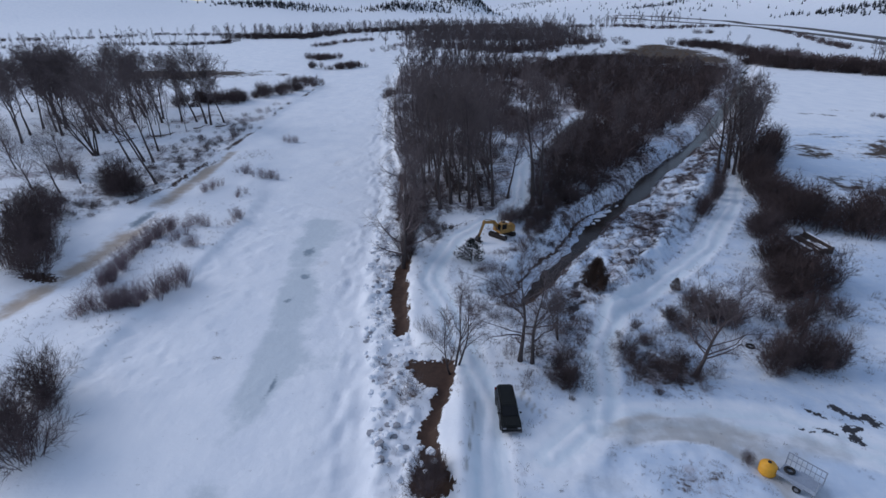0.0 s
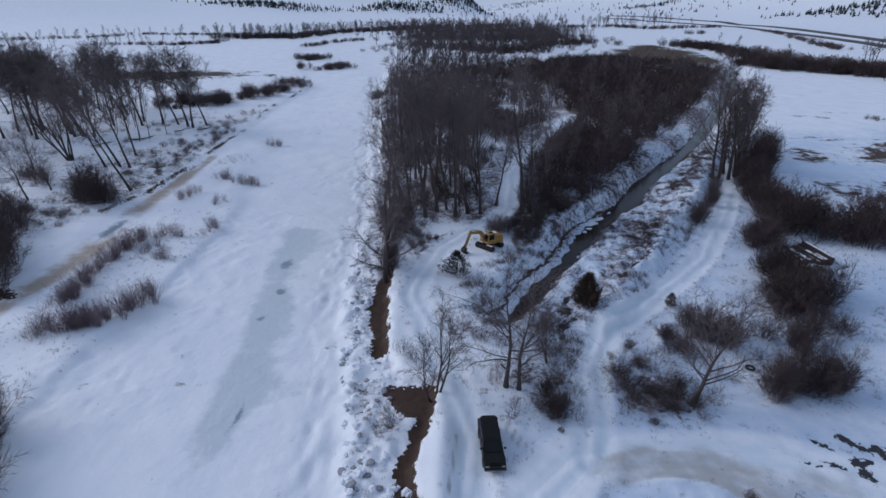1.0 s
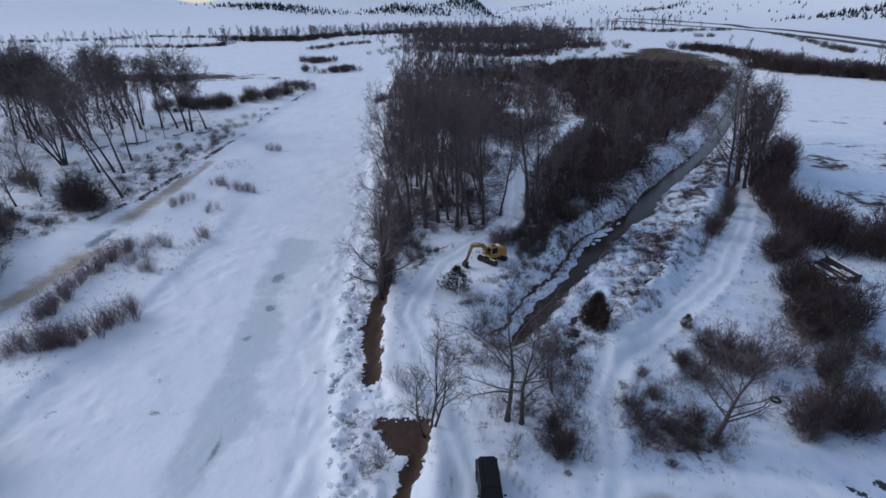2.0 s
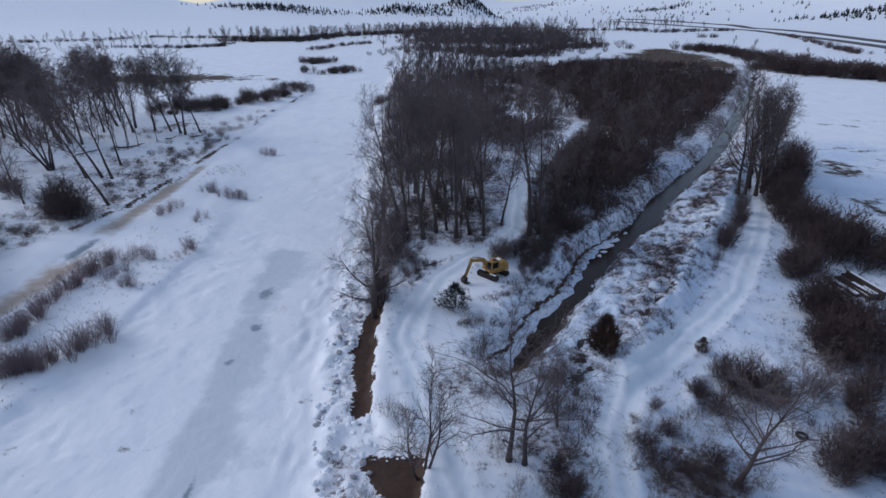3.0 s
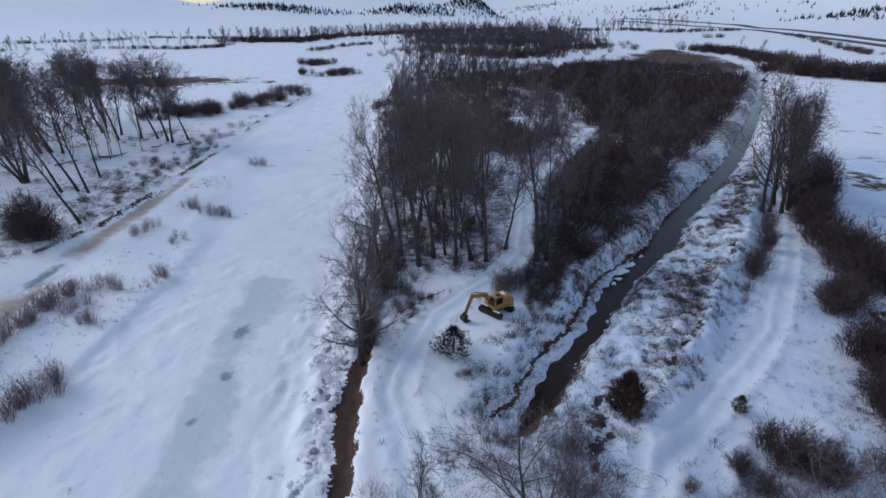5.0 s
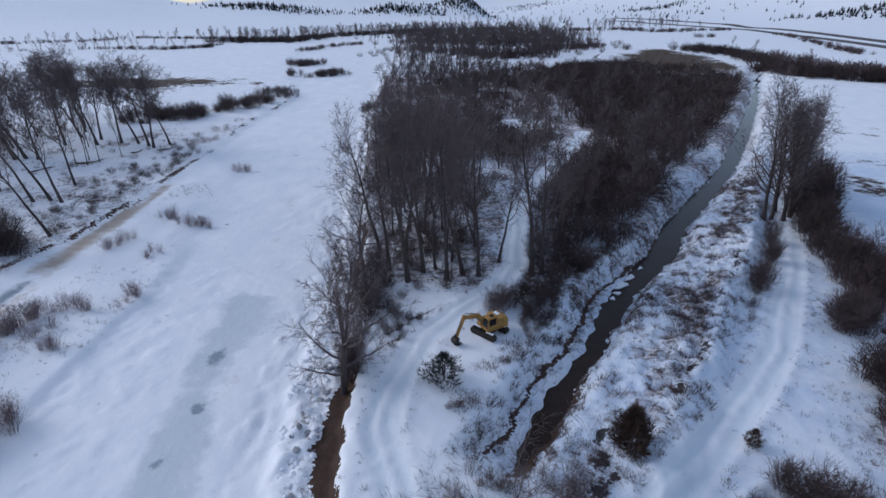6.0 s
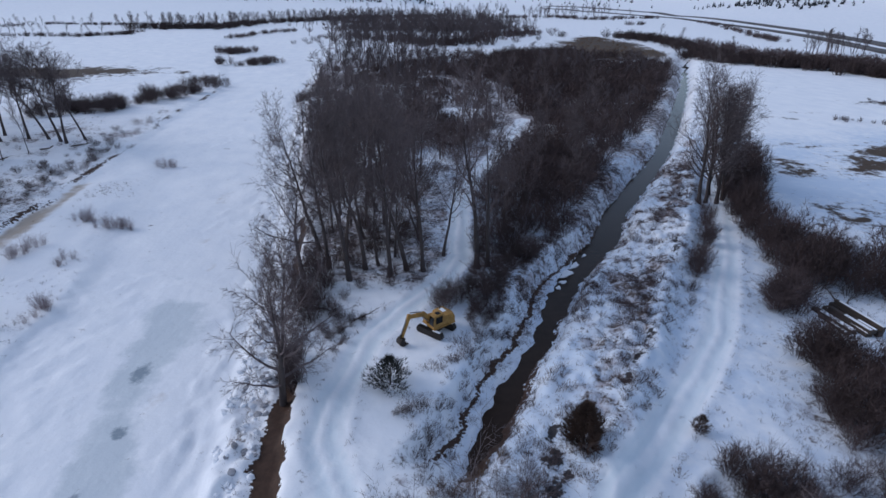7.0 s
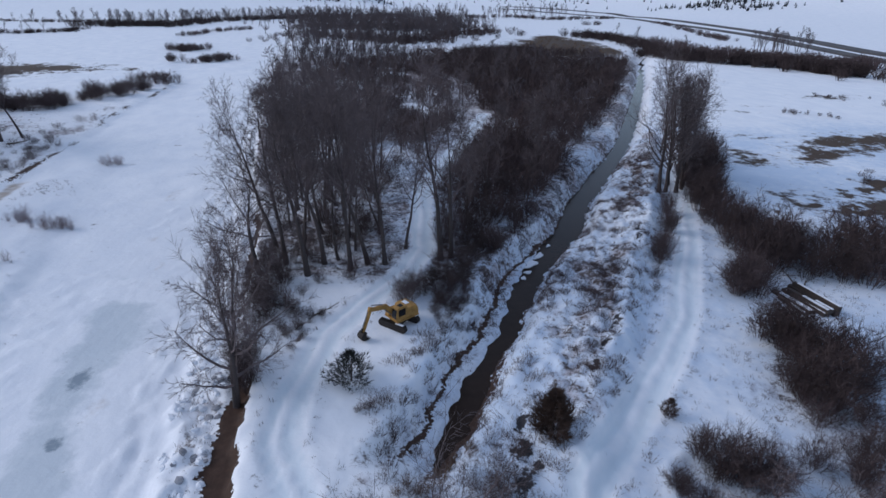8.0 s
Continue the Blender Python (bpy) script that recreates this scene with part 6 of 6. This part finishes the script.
    stack = part("exhaust", round_bar((0.6, -0.9, 2.1), (0.6, -0.9, 2.55), 0.06), GREASE, ex)
    vent = part("side_grille", block(0.03, 0.7, 0.45, (1.075, -0.95, 1.65), 0.01), GREASE, ex)
    cap = part("snow_on_cover", block(0.8, 0.5, 0.05, (0.25, -1.0, 2.17), 0.02), SNOWCAP, ex)
    boom = part("boom", link((0.35, 1.25), (1.75, 2.85), 0.50, 0.48, 0.36), DIGGER, ex)
    boom2 = part("boom_tip", link((1.62, 2.78), (3.75, 3.12), 0.50, 0.30, 0.34), DIGGER, ex)
    arm = part("arm", link((3.50, 3.40), (4.55, 0.86), 0.46, 0.26, 0.28), DIGGER, ex)
    bucket = part("bucket", side_cut([(4.30, 0.92), (4.72, 0.98), (5.02, 0.62), (4.92, 0.22), (4.55, 0.02), (4.08, 0.10), (4.50, 0.30), (4.44, 0.62)], -0.42, 0.42, 0.02), GREASE, ex)
    for i in range(4):
        part("tooth", link((4.14, 0.10), (3.92, 0.16), 0.10, 0.03, 0.09, 0.005), GREASE, bucket).location.x = -0.33 + 0.22 * i
    ram = part("boom_ram", round_bar((0.0, 0.75, 1.3), (0.0, 2.0, 2.62), 0.075), STEEL, ex)
    ram2 = part("arm_ram", round_bar((0.0, 2.1, 3.18), (0.0, 3.42, 3.55), 0.07), STEEL, ex)
    ram3 = part("bucket_ram", round_bar((0.0, 3.86, 3.05), (0.0, 4.62, 1.35), 0.06), STEEL, ex)
    rod = part("bucket_link", link((4.62, 1.35), (4.80, 0.95), 0.10, 0.10, 0.2, 0.01), GREASE, ex)
    for ob in (ring_ob, deck, cover, weight, cab, tank, stack, vent, cap, boom, boom2, arm, bucket, ram, ram2, ram3, rod):
        ob.matrix_basis = turn
    return ex


build_excavator(10.1, 84.5, height(10.1, 84.5) + 0.02, 47.0, 121.0).scale = (1.07, 1.07, 1.07)


# ---- trailer with an orange drum ----
def build_trailer(x, y, z, turn):
    tr = thing("utility_trailer", x, y, z, turn, "pale grey flatbed trailer with a raised mesh side rack", "trailer")
    part("deck", block(3.0, 1.7, 0.10, (0, 0, 0.72), 0.02), GREYPAINT, tr)
    part("frame", block(2.9, 1.3, 0.14, (0, 0, 0.60), 0.02), STEEL, tr)
    for s in (-1, 1):
        wheel = part("wheel", ring(0.24, 0.10, (0, 0, 0), "X", 1.0), RUBBER, tr)
        wheel.matrix_basis = pose(0.2, s * 0.95, 0.34, 0, 0, 90)
        part("rim", round_bar((-0.06, 0, 0), (0.06, 0, 0), 0.17), STEEL, wheel)
        part("mudguard", block(0.9, 0.24, 0.05, (0.2, s * 0.95, 0.72), 0.02), GREYPAINT, tr)
        part("prop_leg", block(0.06, 0.06, 0.62, (-1.3 * s, -0.7, 0.32), 0.01), STEEL, tr)
    rack = part("rack_frame", block(3.0, 0.08, 0.10, (0, 0.86, 2.05), 0.015), GREYPAINT, tr, "pale steel rack")
    part("rack_rail", block(3.0, 0.06, 0.08, (0, 0.86, 1.40), 0.015), GREYPAINT, rack)
    for i in range(9):
        part("rack_bar", block(0.10 if i in (0, 8) else 0.045, 0.05, 1.30, (-1.45 + 0.3625 * i, 0.86, 1.40), 0.008), GREYPAINT, rack)
    part("end_post", block(0.10, 0.10, 1.3, (1.45, -0.78, 1.38), 0.01), GREYPAINT, tr)
    part("side_panel", block(3.0, 0.05, 0.42, (0, -0.86, 0.86), 0.015), GREYPAINT, tr)
    part("tongue", round_bar((-1.4, 0, 0.58), (-2.5, 0, 0.5), 0.05), STEEL, tr)
    return tr


build_trailer(30.0, 33.1, height(30.0, 33.1), -52.0)
spare = thing("tyre", 29.6, 33.9, height(30.1, 33.3) + 0.90, 0, "black tyre lying on a grey trailer", "tyre")
part("casing", ring(0.34, 0.12, (0, 0, 0), "Z", 0.9), RUBBER, spare)


def build_drum(x, y, z):
    drum = thing("orange_tank", x, y, z, -32, "round orange plastic tank standing in snow", "tank")
    g = Geo()
    prof = [(0.0, 0.02), (0.62, 0.05), (0.72, 0.2), (0.72, 0.5), (0.70, 0.55), (0.72, 0.62), (0.70, 0.95), (0.55, 1.12), (0.18, 1.18), (0.16, 1.26), (0.0, 1.27)]
    for r, h in prof:
        for i in range(20):
            a = 2 * math.pi * i / 20
            g.v.append(Vector((r * math.cos(a), r * math.sin(a), h)))
    for k in range(len(prof) - 1):
        for i in range(20):
            j = (i + 1) % 20
            g.f.append((k * 20 + i, k * 20 + j, k * 20 + 20 + j, k * 20 + 20 + i))
    part("shell", g, ORANGE, drum, smooth=True)
    for i in range(3):
        part("strap", block(0.10, 0.05, 0.16, (0.70, -0.30 + 0.3 * i, 0.8), 0.02), RUBBER, drum)
    part("fill_cap", round_bar((0, 0, 1.25), (0, 0, 1.33), 0.15), RUBBER, drum)
    return drum


build_drum(28.15, 34.5, height(28.15, 34.5))
willow.plant(27.0, 35.6, "dry brown bush beside an orange tank", 0.32, wide=0.7)

# ---- tyre on the snow ----
tyre = thing("tyre", 37.0, 54.0, height(37.0, 54.0) + 0.10, 0, "old black tyre lying flat on the snow", "tyre")
part("casing", ring(0.42, 0.15, (0, 0, 0), "Z", 0.9), RUBBER, tyre)


# ---- stacked timbers under snow ----
def build_stack(x, y, z, turn):
    def beam(px, py, pz, long, wide, tall, yaw, snow):
        b = thing("timber_beam", 0, 0, 0, 0, "long dark timber in a snow-capped stack", "timber", "stacked timbers")
        b.matrix_basis = pose(x, y, z, 0, 0, turn) @ pose(px, py, pz, 0, 0, yaw)
        part("beam", block(long, wide, tall, (0, 0, 0), 0.03), TIMBER, b)
        if snow:
            part("snow_cap", block(long * snow, wide * 0.8, 0.12, (long * (1 - snow) * 0.4, 0, tall / 2 + 0.05), 0.05), SNOWCAP, b)
    beam(0.0, 1.6, 0.35, 7.2, 0.8, 0.7, 0, 0)
    beam(0.2, 1.75, 1.0, 6.8, 0.45, 0.6, 1, 0.92)
    beam(0.1, 0.3, 0.25, 6.6, 0.9, 0.5, -1, 0.9)
    beam(0.6, 0.2, 0.72, 6.0, 0.55, 0.45, 2, 0.60)
    beam(2.2, 0.75, 0.75, 2.6, 0.4, 0.5, 3, 0.9)
    beam(-0.4, -1.1, 0.22, 5.8, 0.8, 0.44, 3, 0.8)
    beam(0.4, -1.9, 0.15, 4.4, 0.5, 0.30, -3, 0.55)


build_stack(61.2, 82.6, height(61.2, 82.6), -86.0)


# ---- fallen branches ----
def fallen(x, y, long, turn, r, seed):
    frng = random.Random(seed)
    log = thing("fallen_branch", x, y, height(x, y) + r * 0.6, turn, "bare fallen branch lying on the snow", "branch", "fallen branches")
    line = bent(frng, Vector((-long / 2, 0, 0)), Vector((1, 0, 0.02)), long, 6, 0.09, 0.0)
    g = Geo()
    g.tube(line, [r * (1 - 0.12 * i) for i in range(7)], 6)
    part("limb", g, LOG, log)
    g = Geo()
    for i in range(14):
        p, d = at(line, frng.uniform(0.2, 0.98))
        w = off(frng, d, frng.uniform(25, 70))
        w.z = abs(w.z) * 0.6
        g.spike(p, p + w * long * frng.uniform(0.1, 0.28), r * 0.35)
    part("brushwood", g, LOG, log)


for i, (x, y, long, turn, r) in enumerate(((2.0, 88.6, 4.2, 35, 0.10), (-0.6, 86.4, 3.0, 60, 0.08), (-1.6, 84.8, 2.6, 20, 0.08), (0.8, 85.8, 2.0, 100, 0.06), (17.0, 94.6, 4.0, 20, 0.12), (18.4, 95.8, 3.6, -30, 0.10), (16.2, 96.6, 3.2, 70, 0.10), (19.4, 94.2, 3.4, 120, 0.10), (17.8, 97.2, 3.0, -60, 0.09),
                                            (30.0, 60.6, 1.6, 10, 0.07), (-88, 168, 7, 10, 0.25), (-80, 178, 6, -15, 0.22), (-74, 182, 5, 20, 0.2), (-95, 160, 6, 40, 0.2), (-70, 137, 5, 5, 0.18), (64.5, 88.0, 5, 60, 0.12), (65.5, 87.2, 5, 48, 0.10))):
    fallen(x, y, long, turn, r, 200 + i)


# ---- ice floes in the stream ----
def floe(x, y, rx, ry, turn, seed):
    frng = random.Random(seed)
    g = Geo()
    n = 11
    for h, k in ((-0.1, 1.0), (0.10, 1.0), (0.16, 0.86)):
        for i in range(n):
            a = 2 * math.pi * i / n
            j = 1 + 0.25 * math.sin(3 * a + seed) + 0.12 * math.sin(5 * a)
            g.v.append(Vector((rx * k * j * math.cos(a), ry * k * j * math.sin(a), h)))
    for k in range(2):
        for i in range(n):
            j = (i + 1) % n
            g.f.append((k * n + i, k * n + j, k * n + n + j, k * n + n + i))
    g.f.append(tuple(range(2 * n, 3 * n)))
    ob = new("ice_floe", g.mesh("ice_floe", SNOWCAP))
    ob.matrix_basis = pose(x, y, STREAM_Z, 0, 0, turn)
    tagged(ob, "snow-covered ice floe in the dark stream", "ice floe", "ice floes")


for i, (x, y, rx, ry, turn) in enumerate(((32.4, 103.0, 1.5, 0.7, 45), (34.6, 105.6, 1.3, 0.45, 50), (31.0, 100.4, 0.6, 0.4, 10), (29.8, 98.8, 0.5, 0.35, 60), (24.2, 91.4, 0.5, 0.3, 20), (20.6, 84.6, 0.6, 0.25, 60), (22.4, 88.4, 0.5, 0.2, 55), (37.4, 109.0, 0.6, 0.25, 50))):
    floe(x, y, rx, ry, turn, 300 + i)


# ---- highway on the far side of the valley ----
def build_highway(line, wide, name):
    g = Geo()
    pts = []
    for (ax, ay), (bx, by) in zip(line, line[1:]):
        pts += [Vector((ax + (bx - ax) * i / 14, ay + (by - ay) * i / 14, 0)) for i in range(14)]
    pts.append(Vector((*line[-1], 0)))
    for _ in range(12):
        pts = [pts[0]] + [(pts[i - 1] + pts[i] * 2 + pts[i + 1]) / 4 for i in range(1, len(pts) - 1)] + [pts[-1]]
    side = [Vector(((pts[min(i + 1, len(pts) - 1)] - pts[max(i - 1, 0)]).y, -(pts[min(i + 1, len(pts) - 1)] - pts[max(i - 1, 0)]).x, 0)).normalized() for i in range(len(pts))]
    zs = heights([p.x for p in pts], [p.y for p in pts])
    for i, p in enumerate(pts):
        lift = zs[i] + 1.2
        for o, h in ((-wide, -2.2), (-wide * 0.6, 0), (wide * 0.6, 0), (wide, -2.2)):
            q = p + side[i] * o
            g.v.append(Vector((q.x, q.y, lift + h)))
        if i:
            for k in range(3):
                a = 4 * i + k
                g.f.append((a - 4, a - 3, a + 1, a))
    ob = new(name, g.mesh(name, ASPHALT))
    return tagged(ob, "dark cleared highway crossing the snowy valley", "road", kind="structure")


build_highway([(300, 60), (330, 250), (352, 345), (384, 426), (446, 570), (496, 760), (526, 930), (545, 1090), (550, 1230), (530, 1400), (480, 1650)], 9, "road")
build_highway([(350, 60), (374, 270), (396, 385), (443, 489), (512, 652), (568, 850), (608, 1050), (636, 1250), (640, 1450), (605, 1700), (560, 1900)], 11, "road")


# ---- stones and ice blocks along the foot of the bank ----
def build_riprap():
    bank = thing("riprap", -8, 60, 0, 0, "snow-dusted stones and ice blocks along the river bank", "stones")
    bank.matrix_basis = Matrix()
    srng = random.Random(5)
    shapes = []
    for k in range(6):
        bm = bmesh.new()
        bmesh.ops.create_icosphere(bm, subdivisions=1, radius=0.5)
        for v in bm.verts:
            v.co *= srng.uniform(0.75, 1.2)
            v.co.z *= 0.6
        me = bpy.data.meshes.new("stone")
        bm.to_mesh(me)
        bm.free()
        me.materials.append(STONE if k == 0 else SNOWCAP)
        shapes.append(me)
    spots = []
    while len(spots) < 290:
        y = srng.uniform(34, 92)
        a, b = float(course(y, EDGE_Y, EDGE_X)), float(course(y, LIP_Y, LIP_X))
        x = srng.uniform(a - 0.6, b - 0.6)
        if not (38 < y < 51 and x > -3.2) and not (56 < y < 78 and x > -7.6):
            spots.append((x, y))
    zs = heights([p[0] for p in spots], [p[1] for p in spots])
    for (x, y), z in zip(spots, zs):
        ob = part("stone", srng.choice(shapes), None, bank)
        ob.matrix_basis = pose(x, y, z + 0.02, srng.uniform(-20, 20), srng.uniform(-20, 20), srng.uniform(0, 360)) @ Matrix.Scale(srng.uniform(0.3, 0.95), 4)


build_riprap()


# ---- dry weeds through the snow ----
def build_weeds():
    wrng = random.Random(9)
    tufts = []
    for k in range(5):
        g = Geo()
        for i in range(9):
            t = wrng.uniform(0, 6.28)
            p = Vector((wrng.gauss(0, 0.22), wrng.gauss(0, 0.22), -0.05))
            g.sliver(p, p + Vector((math.cos(t) * 0.22, math.sin(t) * 0.22, wrng.uniform(0.2, 0.7))), 0.022, wrng)
        tufts.append(g)
    xs = np.array([wrng.uniform(-75, 75) for _ in range(120000)])
    ys = np.array([wrng.uniform(30, 150) for _ in range(120000)])
    z, cover = land(xs, ys)
    keep = [i for i in range(120000) if cover["soil"][i] < 0.4 and wrng.random() < max(cover["weeds"][i] - 0.12, 0) * 1.0 and z[i] > STREAM_Z + 0.1]
    stuff("dry_weeds", [(wrng.choice(tufts), xs[i], ys[i], z[i], wrng.uniform(0.3, 0.7) if ys[i] < 47 else wrng.uniform(0.35, 0.95), wrng.uniform(0, 6), 1.0) for i in keep], surface("dry_weed_stalks", (0.095, 0.072, 0.066), 0.9, vary=0.4, bump=0), "dry brown weeds poking through thin snow", "weeds")


build_weeds()


def build_scrub():
    """Knee-high tufts of brush on the spoil ridge and the stream's banks."""
    crng = random.Random(12)
    tufts = []
    for k in range(5):
        w, c = grow_shrub(180 + k, 0.75, 1.7, 14, 3, 1, 0.022, plain=True)
        g = Geo()
        g.v, g.f = w.v + c.v, w.f + [tuple(i + len(w.v) for i in f) for f in c.f]
        tufts.append(g)
    xs = np.array([crng.uniform(6, 78) for _ in range(22000)])
    ys = np.array([crng.uniform(50, 150) for _ in range(22000)])
    z, cover = land(xs, ys)
    d_stream = along(xs, ys, STREAM)[0]
    d_ridge, side, _ = along(xs, ys, RIDGE)
    zone = np.maximum(np.exp(-((d_ridge * side + 3.5) / 4.5) ** 2), 0.9 * np.exp(-((d_stream - 4.5) / 2.5) ** 2))
    patch = np.clip(0.45 + 3.0 * rough(xs, ys, 3.6, 2, 91), 0, 1)
    keep = [i for i in range(22000) if crng.random() < zone[i] * patch[i] and z[i] > STREAM_Z + 0.4 and cover["soil"][i] < 0.5 and cover["track"][i] < 0.2]
    stuff("brush_tufts", [(crng.choice(tufts), xs[i], ys[i], z[i] - 0.05, crng.uniform(0.45, 1.2), crng.uniform(0, 6), 1.15) for i in keep], WILLOW, "low purplish-brown brush tufts in patchy snow", "brush")


build_scrub()
